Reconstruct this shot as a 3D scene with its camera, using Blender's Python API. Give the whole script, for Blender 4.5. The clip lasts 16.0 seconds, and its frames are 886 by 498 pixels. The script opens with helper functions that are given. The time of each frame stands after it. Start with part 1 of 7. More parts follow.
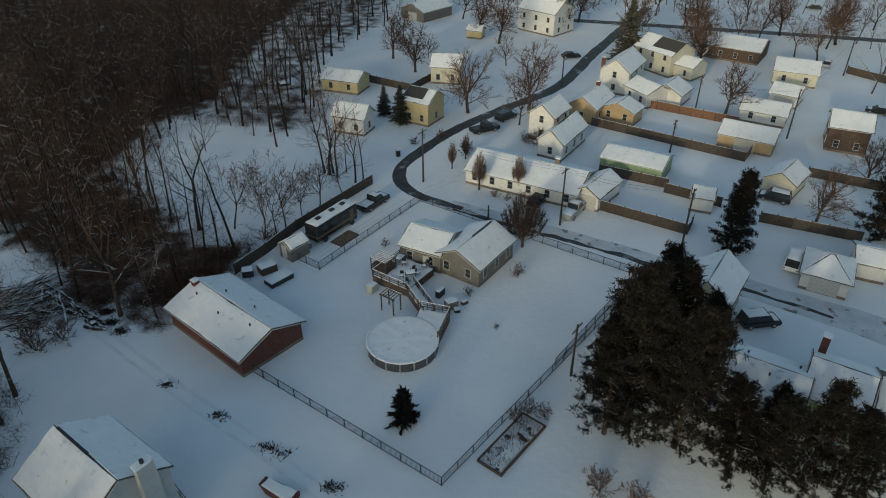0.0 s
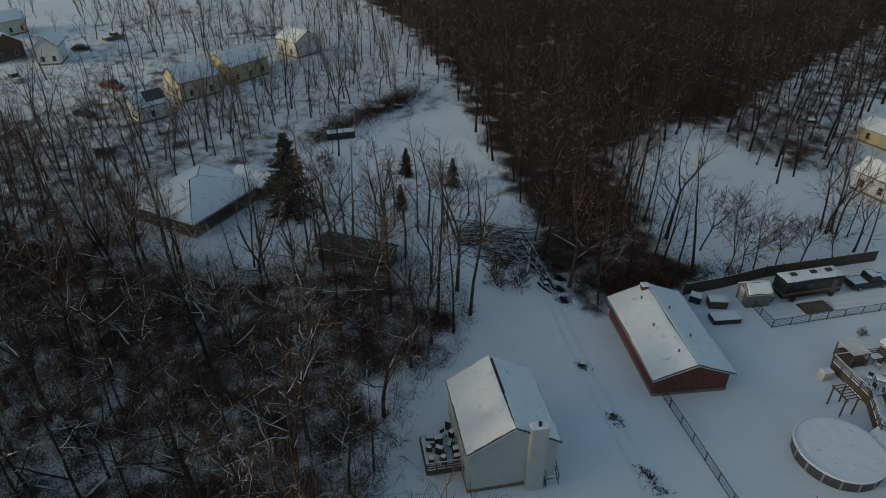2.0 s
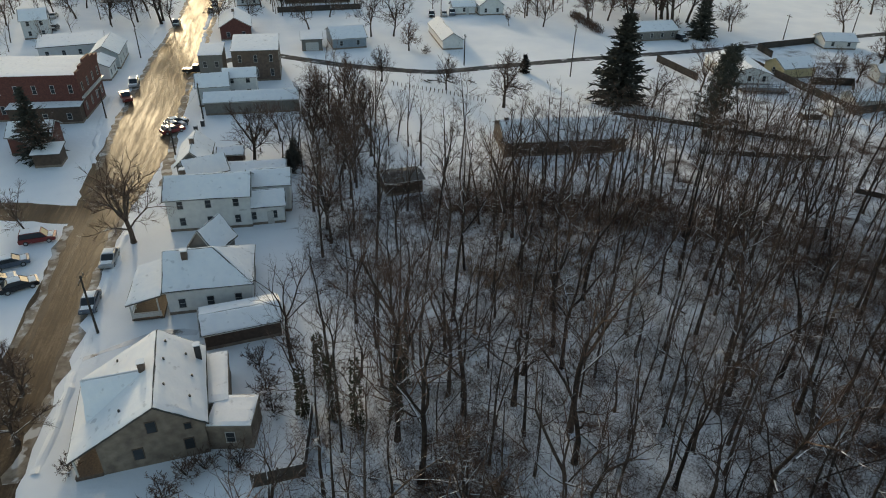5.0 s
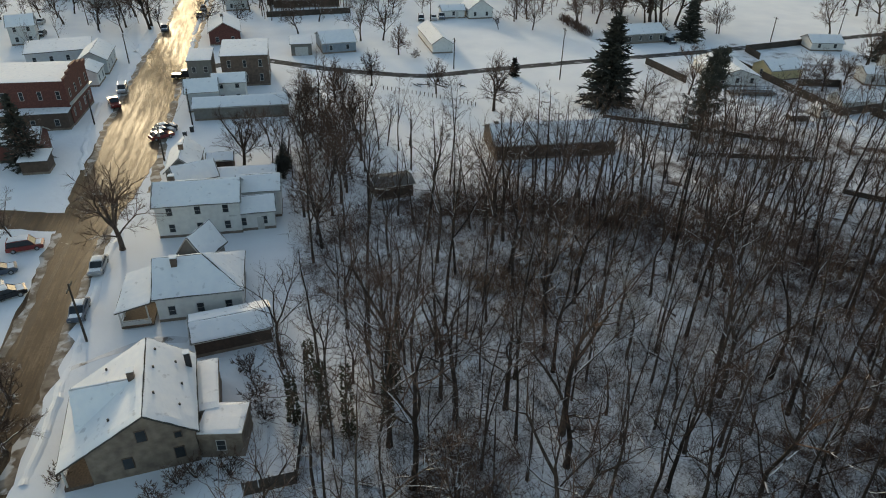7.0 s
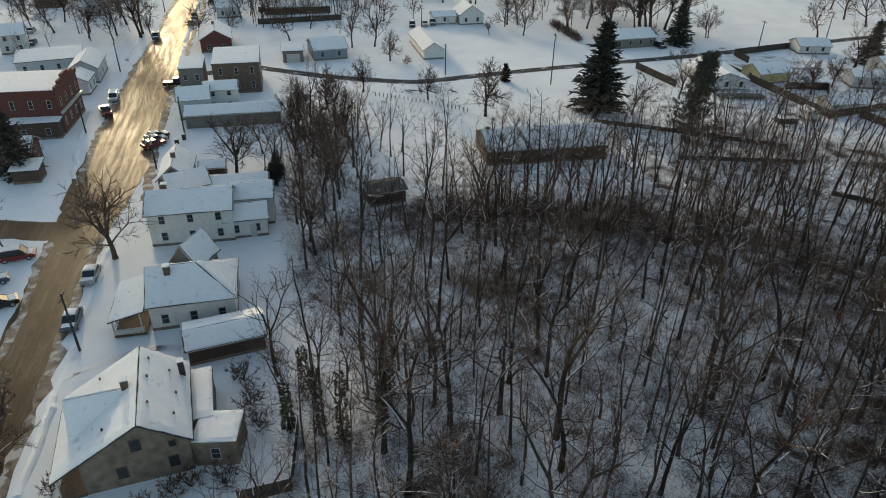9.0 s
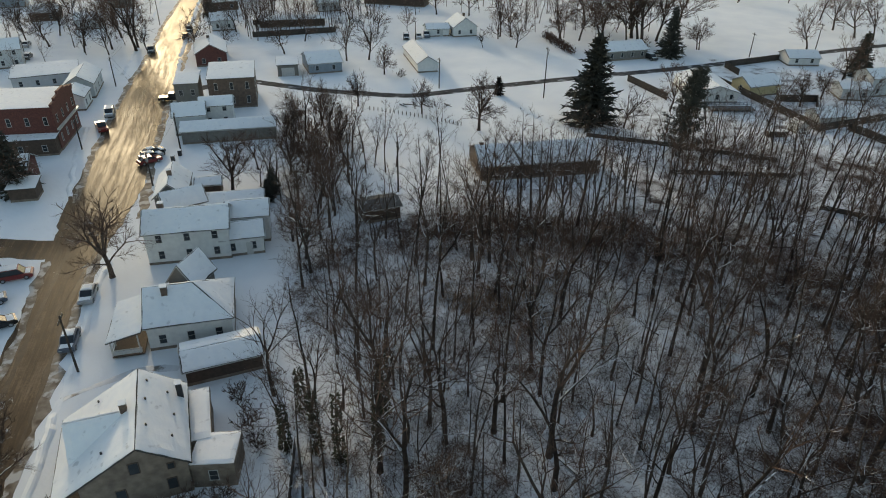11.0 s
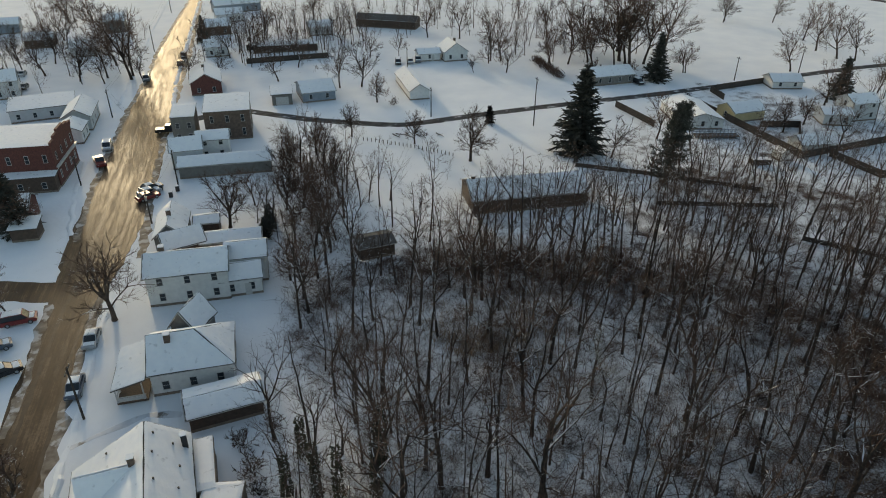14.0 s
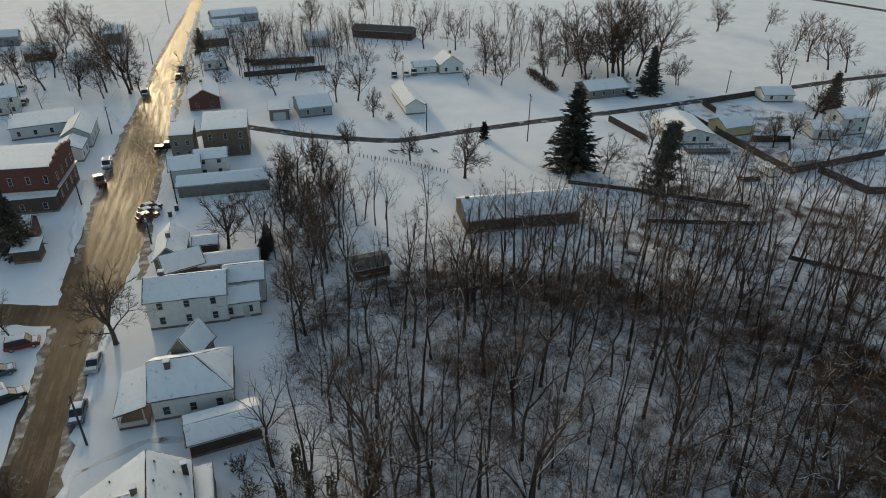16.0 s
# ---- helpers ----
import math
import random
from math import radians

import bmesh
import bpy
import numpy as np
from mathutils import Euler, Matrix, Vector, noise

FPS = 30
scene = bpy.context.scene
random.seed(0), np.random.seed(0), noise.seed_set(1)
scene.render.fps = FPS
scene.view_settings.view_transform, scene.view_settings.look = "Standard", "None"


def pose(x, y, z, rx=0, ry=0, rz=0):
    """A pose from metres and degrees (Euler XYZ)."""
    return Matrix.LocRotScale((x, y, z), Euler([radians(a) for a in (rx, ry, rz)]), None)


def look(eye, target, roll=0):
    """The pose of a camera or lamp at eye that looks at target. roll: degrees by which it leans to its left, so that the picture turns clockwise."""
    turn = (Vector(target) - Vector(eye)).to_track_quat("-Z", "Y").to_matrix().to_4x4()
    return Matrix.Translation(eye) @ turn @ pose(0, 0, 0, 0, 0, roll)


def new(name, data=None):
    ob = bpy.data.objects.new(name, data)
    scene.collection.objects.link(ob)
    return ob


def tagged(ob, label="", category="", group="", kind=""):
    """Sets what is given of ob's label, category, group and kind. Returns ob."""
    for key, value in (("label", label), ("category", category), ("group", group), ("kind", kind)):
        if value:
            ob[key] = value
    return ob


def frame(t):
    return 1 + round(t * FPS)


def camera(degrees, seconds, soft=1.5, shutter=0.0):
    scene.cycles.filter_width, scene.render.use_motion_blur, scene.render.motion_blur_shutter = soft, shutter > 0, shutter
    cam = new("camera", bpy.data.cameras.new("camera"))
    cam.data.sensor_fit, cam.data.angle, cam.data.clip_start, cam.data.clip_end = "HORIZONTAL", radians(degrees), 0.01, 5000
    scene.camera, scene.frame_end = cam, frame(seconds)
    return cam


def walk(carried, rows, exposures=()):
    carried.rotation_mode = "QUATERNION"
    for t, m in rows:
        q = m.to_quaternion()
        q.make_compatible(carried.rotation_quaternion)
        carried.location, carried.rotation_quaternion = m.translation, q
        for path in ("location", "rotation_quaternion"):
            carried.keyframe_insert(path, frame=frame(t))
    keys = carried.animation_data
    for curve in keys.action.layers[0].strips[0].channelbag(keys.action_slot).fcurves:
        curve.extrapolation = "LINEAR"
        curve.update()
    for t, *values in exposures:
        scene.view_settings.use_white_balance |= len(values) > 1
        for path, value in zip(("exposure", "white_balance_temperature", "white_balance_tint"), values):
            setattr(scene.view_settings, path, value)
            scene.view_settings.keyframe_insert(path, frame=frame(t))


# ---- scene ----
PATH = [
    (0, (2.269, -0.442, 50.185), (2.226, 1.235, 49.096), -0.1),
    (0.5, (2.013, -0.469, 50.361), (1.963, 1.213, 49.28), -0.1),
    (1, (1.115, -0.531, 50.666), (0.79, 1.121, 49.586), 0.1),
    (1.5, (0.157, -0.411, 50.783), (-0.616, 1.083, 49.701), 0.2),
    (2, (-0.434, -0.415, 50.623), (-1.609, 0.793, 49.547), 0.3),
    (2.5, (-0.602, -0.689, 50.423), (-2.066, 0.157, 49.355), 0.3),
    (3, (-0.592, -0.994, 50.178), (-2.237, -0.578, 49.119), 0.3),
    (3.5, (-0.292, -1.099, 50.131), (-1.992, -1.15, 49.077), 0.5),
    (4, (0.316, -1.517, 50.116), (-1.309, -2.02, 49.064), 1.3),
    (4.5, (0.047, -1.229, 49.952), (-1.382, -2.146, 48.895), 1.4),
    (4.7, (-0.43, -0.793, 49.887), (-1.781, -1.82, 48.829), 1.2),
    (5, (-0.51, -0.775, 49.9), (-1.847, -1.826, 48.85), 1.2),
    (7, (-0.714, -0.724, 50.055), (-2.07, -1.76, 49.012), 1.1),
    (7.5, (-0.677, -0.799, 49.959), (-2.039, -1.832, 48.921), 1.1),
    (8, (-0.656, -0.733, 50.027), (-2.022, -1.764, 48.992), 1.0),
    (10.5, (-0.553, -0.357, 51.533), (-1.938, -1.377, 50.512), 0.8),
    (11, (-0.562, -0.369, 52.338), (-1.95, -1.388, 51.322), 0.8),
    (11.5, (-0.519, -0.4, 53.25), (-1.911, -1.417, 52.237), 0.8),
    (12, (-0.457, -0.513, 54.041), (-1.853, -1.528, 53.031), 0.7),
    (12.5, (-0.437, -0.561, 54.886), (-1.838, -1.574, 53.88), 0.7),
    (13, (-0.398, -0.49, 55.986), (-1.801, -1.501, 54.981), 0.7),
    (13.5, (-0.42, -0.423, 57.067), (-1.826, -1.433, 56.065), 0.6),
    (14, (-0.424, -0.361, 58.027), (-1.833, -1.371, 57.028), 0.5),
    (14.5, (-0.534, 0.011, 59.486), (-1.941, -0.998, 58.486), 0.5),
    (15, (-0.618, 0.176, 60.743), (-2.025, -0.833, 59.742), 0.4),
    (15.5, (-0.61, 0.319, 61.805), (-2.019, -0.689, 60.806), 0.4),
    (16, (-0.636, 0.395, 62.393), (-2.047, -0.611, 61.394), 0.4),
]
cam = camera(66.9, 16.0, soft=1.0)
EXPOSURES = [(0, 0.2, 6950, 0), (1.5, 0.05, 6950, 0), (2.5, -0.03, 7350, 4), (3.0, 0.1, 7550, 5), (3.5, 0.34, 7750, 6), (4.0, 0.5, 7850, 6), (4.7, 0.81, 7950, 6), (7, 0.86, 7950, 6), (12, 0.82, 7950, 6), (16, 0.62, 7900, 6)]
walk(cam, [(t, look(e, g, r)) for t, e, g, r in PATH], EXPOSURES)

# ---- light ----
SUN_DIR = Vector((-0.47, -0.88, 0.0)).normalized()
SUN_EL = 11.5
world = bpy.data.worlds.new("sky")
scene.world = world
world.use_nodes = True
wn = world.node_tree
sky = wn.nodes.new("ShaderNodeTexSky")
sky.sky_type = 'NISHITA'
sky.sun_disc = False
sky.sun_elevation = radians(SUN_EL)
sky.sun_rotation = math.atan2(SUN_DIR.x, SUN_DIR.y)
sky.air_density, sky.dust_density, sky.ozone_density = 1.0, 1.5, 1.5
bg = wn.nodes["Background"]
wn.links.new(sky.outputs[0], bg.inputs[0])
bg.inputs[1].default_value = 0.15
sun = new("sun", bpy.data.lights.new("sun", "SUN"))
sun.data.energy, sun.data.angle, sun.data.color = 1.1, radians(3.0), (1.0, 0.87, 0.68)
sd = SUN_DIR * math.cos(radians(SUN_EL)) + Vector((0, 0, math.sin(radians(SUN_EL))))
sun.matrix_world = look(sd * 300, (0, 0, 0))

# ---- materials ----
def mat(name, c1, c2=None, scale=3.0, rough=0.7, bump=0.0, bscale=20.0, metal=0.0, lap=0.0, vary=0.0, patch=None, spec=0.5, top=0.0):
    """Two-tone noisy surface; lap: height of siding boards; vary: spread from object to object; patch: (colour, amount, scale)."""
    m = bpy.data.materials.new(name)
    m.use_nodes = True
    n, l = m.node_tree.nodes, m.node_tree.links
    b = n["Principled BSDF"]
    b.inputs["Roughness"].default_value = rough
    b.inputs["Metallic"].default_value = metal
    b.inputs["Specular IOR Level"].default_value = spec
    tc = n.new("ShaderNodeTexCoord")
    nz = n.new("ShaderNodeTexNoise")
    nz.inputs["Scale"].default_value, nz.inputs["Detail"].default_value = scale, 6
    l.new(tc.outputs["Object"], nz.inputs["Vector"])
    rp = n.new("ShaderNodeValToRGB")
    rp.color_ramp.elements[0].position, rp.color_ramp.elements[1].position = 0.32, 0.68
    rp.color_ramp.elements[0].color = (*c1, 1)
    rp.color_ramp.elements[1].color = (*(c2 or c1), 1)
    l.new(nz.outputs[0], rp.inputs[0])
    col = rp.outputs[0]
    if patch:
        n2 = n.new("ShaderNodeTexNoise")
        n2.inputs["Scale"].default_value, n2.inputs["Detail"].default_value = patch[2], 8
        l.new(tc.outputs["Object"], n2.inputs["Vector"])
        r2 = n.new("ShaderNodeValToRGB")
        r2.color_ramp.elements[0].position = 0.62 - patch[1] * 0.25
        r2.color_ramp.elements[1].position = 0.70 - patch[1] * 0.25
        l.new(n2.outputs[0], r2.inputs[0])
        mx = n.new("ShaderNodeMixRGB")
        mx.inputs[2].default_value = (*patch[0], 1)
        l.new(r2.outputs[0], mx.inputs[0])
        l.new(col, mx.inputs[1])
        col = mx.outputs[0]
    if vary:
        oi = n.new("ShaderNodeObjectInfo")
        hs = n.new("ShaderNodeHueSaturation")
        mr = n.new("ShaderNodeMapRange")
        mr.inputs[3].default_value, mr.inputs[4].default_value = 1 - vary, 1 + vary
        l.new(oi.outputs["Random"], mr.inputs[0])
        l.new(mr.outputs[0], hs.inputs["Value"])
        l.new(col, hs.inputs["Color"])
        col = hs.outputs[0]
    if top:
        ge = n.new("ShaderNodeNewGeometry")
        sx = n.new("ShaderNodeSeparateXYZ")
        l.new(ge.outputs["Normal"], sx.inputs[0])
        n4 = n.new("ShaderNodeTexNoise")
        n4.inputs["Scale"].default_value = 0.9
        l.new(tc.outputs["Object"], n4.inputs["Vector"])
        ma = n.new("ShaderNodeMath")
        ma.operation = 'ADD'
        l.new(sx.outputs[2], ma.inputs[0])
        l.new(n4.outputs[0], ma.inputs[1])
        m4 = n.new("ShaderNodeMapRange")
        m4.inputs[1].default_value, m4.inputs[2].default_value = 1.5 - top, 1.62 - top
        l.new(ma.outputs[0], m4.inputs[0])
        mx4 = n.new("ShaderNodeMixRGB")
        mx4.inputs[2].default_value = (0.74, 0.76, 0.79, 1)
        l.new(m4.outputs[0], mx4.inputs[0])
        l.new(col, mx4.inputs[1])
        col = mx4.outputs[0]
    l.new(col, b.inputs["Base Color"])
    height = None
    if lap:
        sp = n.new("ShaderNodeSeparateXYZ")
        l.new(tc.outputs["Object"], sp.inputs[0])
        dv = n.new("ShaderNodeMath")
        dv.operation = 'DIVIDE'
        dv.inputs[1].default_value = lap
        l.new(sp.outputs[2], dv.inputs[0])
        fr = n.new("ShaderNodeMath")
        fr.operation = 'FRACT'
        l.new(dv.outputs[0], fr.inputs[0])
        height = fr.outputs[0]
    elif bump:
        n3 = n.new("ShaderNodeTexNoise")
        n3.inputs["Scale"].default_value, n3.inputs["Detail"].default_value = bscale, 5
        l.new(tc.outputs["Object"], n3.inputs["Vector"])
        height = n3.outputs[0]
    if height:
        bp = n.new("ShaderNodeBump")
        bp.inputs["Strength"].default_value = bump or 0.6
        bp.inputs["Distance"].default_value = 0.04
        l.new(height, bp.inputs["Height"])
        l.new(bp.outputs[0], b.inputs["Normal"])
    return m


def slush_material():
    """Wet, rutted street: brown slush with streaks along its length and rough and smooth patches."""
    m = bpy.data.materials.new("slushy_street")
    m.use_nodes = True
    n, l = m.node_tree.nodes, m.node_tree.links
    b = n["Principled BSDF"]
    tc = n.new("ShaderNodeTexCoord")
    mp = n.new("ShaderNodeMapping")
    mp.inputs["Scale"].default_value = (0.07, 1.0, 1.0)
    rt = n.new("ShaderNodeMapping")
    rt.inputs["Rotation"].default_value = (0, 0, radians(-51.5))
    l.new(tc.outputs["Object"], rt.inputs["Vector"])
    l.new(rt.outputs[0], mp.inputs["Vector"])
    def nz(src, scale, detail):
        z = n.new("ShaderNodeTexNoise")
        z.inputs["Scale"].default_value, z.inputs["Detail"].default_value = scale, detail
        l.new(src, z.inputs["Vector"])
        return z.outputs[0]
    streak, blot, grain = nz(mp.outputs[0], 1.1, 8), nz(tc.outputs["Object"], 0.35, 8), nz(tc.outputs["Object"], 3.0, 8)
    def add(p, q, k):
        s = n.new("ShaderNodeMath")
        s.operation = 'MULTIPLY_ADD'
        s.inputs[1].default_value = k
        l.new(q, s.inputs[0])
        l.new(p, s.inputs[2])
        return s.outputs[0]
    zero = n.new("ShaderNodeValue")
    zero.outputs[0].default_value = 0.0
    mix = add(add(add(add(zero.outputs[0], streak, 0.85), nz(mp.outputs[0], 4.5, 6), 0.5), blot, 0.4), grain, 0.3)
    r = n.new("ShaderNodeValToRGB")
    e = r.color_ramp.elements
    e[0].position, e[0].color = 0.40, (0.026, 0.017, 0.012, 1)
    e[1].position, e[1].color = 0.64, (0.20, 0.148, 0.105, 1)
    k = r.color_ramp.elements.new(0.52)
    k.color = (0.066, 0.043, 0.028, 1)
    half = n.new("ShaderNodeMath")
    half.operation = 'MULTIPLY'
    half.inputs[1].default_value = 0.495
    l.new(mix, half.inputs[0])
    l.new(half.outputs[0], r.inputs[0])
    l.new(r.outputs[0], b.inputs["Base Color"])
    mr = n.new("ShaderNodeMapRange")
    mr.inputs[1].default_value, mr.inputs[2].default_value = 0.42, 0.60
    mr.inputs[3].default_value, mr.inputs[4].default_value = 0.44, 0.63
    l.new(half.outputs[0], mr.inputs[0])
    l.new(mr.outputs[0], b.inputs["Roughness"])
    b.inputs["Specular IOR Level"].default_value = 0.085
    b.inputs["Specular Tint"].default_value = (1.0, 0.9, 0.72, 1)
    bp = n.new("ShaderNodeBump")
    bp.inputs["Strength"].default_value, bp.inputs["Distance"].default_value = 0.5, 0.08
    l.new(mix, bp.inputs["Height"])
    l.new(bp.outputs[0], b.inputs["Normal"])
    return m


SNOW = mat("snow", (0.76, 0.79, 0.83), (0.83, 0.85, 0.87), 0.6, 0.9, 0.35, 2.5, spec=0.05)
ROOFSNOW = mat("roof_snow", (0.78, 0.80, 0.83), (0.84, 0.85, 0.86), 1.2, 0.9, 0.25, 4, patch=((0.62, 0.63, 0.65), 0.0, 1.1), spec=0.05)
SHINGLE = mat("shingle", (0.05, 0.048, 0.046), (0.09, 0.085, 0.08), 6, 0.85, 0.5, 30, vary=0.3)
TRIM = mat("white_trim", (0.40, 0.40, 0.39), (0.52, 0.52, 0.50), 5, 0.5)
GLASS = mat("window_glass", (0.02, 0.025, 0.03), (0.035, 0.04, 0.045), 1, 0.08)
S_WHITE = mat("white_siding", (0.58, 0.58, 0.57), (0.68, 0.68, 0.66), 1.5, 0.6, 0.5, lap=0.15)
S_GREY = mat("grey_siding", (0.13, 0.125, 0.115), (0.18, 0.17, 0.155), 1.5, 0.65, 0.5, lap=0.15)
S_LGREY = mat("light_grey_siding", (0.44, 0.46, 0.47), (0.5, 0.52, 0.53), 1.5, 0.6, 0.5, lap=0.15)
S_CREAM = mat("cream_siding", (0.50, 0.47, 0.37), (0.58, 0.55, 0.45), 1.5, 0.6, 0.5, lap=0.15)
S_YELLOW = mat("yellow_siding", (0.48, 0.39, 0.21), (0.55, 0.45, 0.26), 1.5, 0.6, 0.5, lap=0.15)
S_TAN = mat("tan_siding", (0.38, 0.27, 0.15), (0.45, 0.33, 0.19), 1.5, 0.65, 0.5, lap=0.15)
S_GREEN = mat("green_siding", (0.17, 0.25, 0.15), (0.22, 0.31, 0.19), 1.5, 0.5, 0.5, lap=0.3)
S_BLUE = mat("blue_grey_siding", (0.18, 0.22, 0.26), (0.23, 0.27, 0.31), 1.5, 0.6, 0.5, lap=0.2)
S_BROWN = mat("brown_boards", (0.055, 0.036, 0.027), (0.095, 0.062, 0.045), 2, 0.8, 0.5, lap=0.2)
STONE = mat("old_masonry", (0.13, 0.10, 0.08), (0.24, 0.195, 0.155), 1.2, 0.85, 0.6, 14)
OLDBRICK = mat("old_brown_brick", (0.085, 0.058, 0.045), (0.15, 0.105, 0.08), 1.6, 0.85, 0.6, 14)
BRICK = mat("red_brick", (0.085, 0.028, 0.023), (0.145, 0.05, 0.04), 3.5, 0.85, 0.5, 14)
WOOD = mat("weathered_wood", (0.065, 0.045, 0.034), (0.125, 0.087, 0.065), 5, 0.8, 0.5, 25)
FENCEWOOD = mat("fence_wood", (0.040, 0.032, 0.027), (0.080, 0.063, 0.051), 3, 0.85, 0.5, 25, vary=0.25)
REDFENCE = mat("red_brown_fence_wood", (0.13, 0.065, 0.04), (0.20, 0.105, 0.06), 3, 0.85, 0.5, 25, vary=0.2)
POLEWOOD = mat("pole_wood", (0.030, 0.024, 0.021), (0.058, 0.047, 0.040), 4, 0.85, 0.5, 20)
DARKMETAL = mat("dark_metal", (0.016, 0.016, 0.018), (0.032, 0.032, 0.034), 8, 0.5)
GALV = mat("galvanised_metal", (0.35, 0.36, 0.37), (0.45, 0.46, 0.47), 8, 0.45, metal=0.8)
ASPHALT = mat("asphalt", (0.03, 0.03, 0.033), (0.065, 0.063, 0.062), 0.8, 0.6, 0.3, 12, patch=((0.32, 0.33, 0.35), 0.05, 0.35), spec=0.3)
LANE = mat("worn_lane_surface", (0.045, 0.045, 0.046), (0.10, 0.099, 0.10), 0.5, 0.95, 0.4, 6, patch=((0.40, 0.41, 0.43), 0.15, 0.4), spec=0.02)
SLUSH = slush_material()
MARGIN = mat("churned_slush", (0.10, 0.075, 0.055), (0.30, 0.26, 0.22), 0.7, 0.75, 0.6, 4, patch=((0.46, 0.45, 0.44), 0.4, 0.55), spec=0.1)
WETTRACK = mat("wet_track", (0.030, 0.020, 0.014), (0.07, 0.048, 0.033), 0.9, 0.5, 0.4, 6, spec=0.12)
LOGBARK = mat("cut_log_bark", (0.018, 0.013, 0.012), (0.05, 0.038, 0.032), 2.0, 0.9, 0.5, 10, spec=0.1, top=0.22)
DRIVE = mat("tracked_snow", (0.68, 0.71, 0.75), (0.78, 0.80, 0.83), 0.8, 0.9, 0.6, 5, spec=0.05)
PACKED = mat("packed_snow_track", (0.50, 0.52, 0.55), (0.66, 0.68, 0.71), 0.5, 0.5, 0.5, 3, patch=((0.16, 0.14, 0.12), 0.15, 0.6))
BARK = mat("grey_brown_bark", (0.033, 0.025, 0.021), (0.090, 0.069, 0.058), 2.5, 0.9, 0.7, 10, vary=0.45, spec=0.1, top=0.38)
TWIG = mat("brown_twigs", (0.060, 0.039, 0.031), (0.140, 0.093, 0.074), 1.0, 0.9, vary=0.45, spec=0.1, top=0.10)
# darker BARK and TWIG: north woods shade in the colour; twigs also colour dark plants
DARKBARK = mat("shaded_bark", (0.016, 0.012, 0.011), (0.046, 0.036, 0.032), 2.5, 0.9, 0.7, 10, spec=0.1, top=0.30)
DARKTWIG = mat("dark_and_shaded_twigs", (0.028, 0.020, 0.018), (0.070, 0.050, 0.043), 1.0, 0.9, spec=0.1, top=0.05)
STRAW = mat("dry_grass_blades", (0.20, 0.135, 0.085), (0.36, 0.26, 0.175), 0.8, 0.9, spec=0.1)
SNOWBARK = mat("bark_with_snow", (0.05, 0.042, 0.036), (0.11, 0.09, 0.075), 2.0, 0.9, spec=0.1, top=0.75)
IVY = mat("ivy_leaves", (0.015, 0.022, 0.012), (0.035, 0.04, 0.02), 2, 0.7, spec=0.2)
DIRT = mat("bare_dirt", (0.09, 0.07, 0.05), (0.16, 0.12, 0.09), 1.5, 0.9, 0.5, 8)
PALEBARK = mat("pale_bark", (0.30, 0.28, 0.25), (0.50, 0.48, 0.44), 1.5, 0.8, 0.4, 8, vary=0.2)
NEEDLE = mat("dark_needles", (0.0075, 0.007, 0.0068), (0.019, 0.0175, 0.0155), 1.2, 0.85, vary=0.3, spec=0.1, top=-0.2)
DRYWEED = mat("dry_brush", (0.044, 0.025, 0.019), (0.120, 0.070, 0.052), 0.25, 0.9, spec=0.1)
SPRUCE_NEEDLE = mat("spruce_needles", (0.042, 0.044, 0.038), (0.090, 0.090, 0.078), 1.2, 0.85, vary=0.3, spec=0.1, top=-0.15)
TRAMPLED = mat("trampled_snow", (0.50, 0.51, 0.53), (0.72, 0.74, 0.77), 1.2, 0.9, 0.6, 4, patch=((0.08, 0.06, 0.045), 0.25, 1.3), spec=0.05)
RUBBER = mat("tyre_rubber", (0.018, 0.018, 0.018), (0.03, 0.03, 0.03), 8, 0.8)
POOLWALL = mat("pool_wall", (0.045, 0.05, 0.06), (0.08, 0.085, 0.095), 2, 0.5, 0.4, lap=0.3)


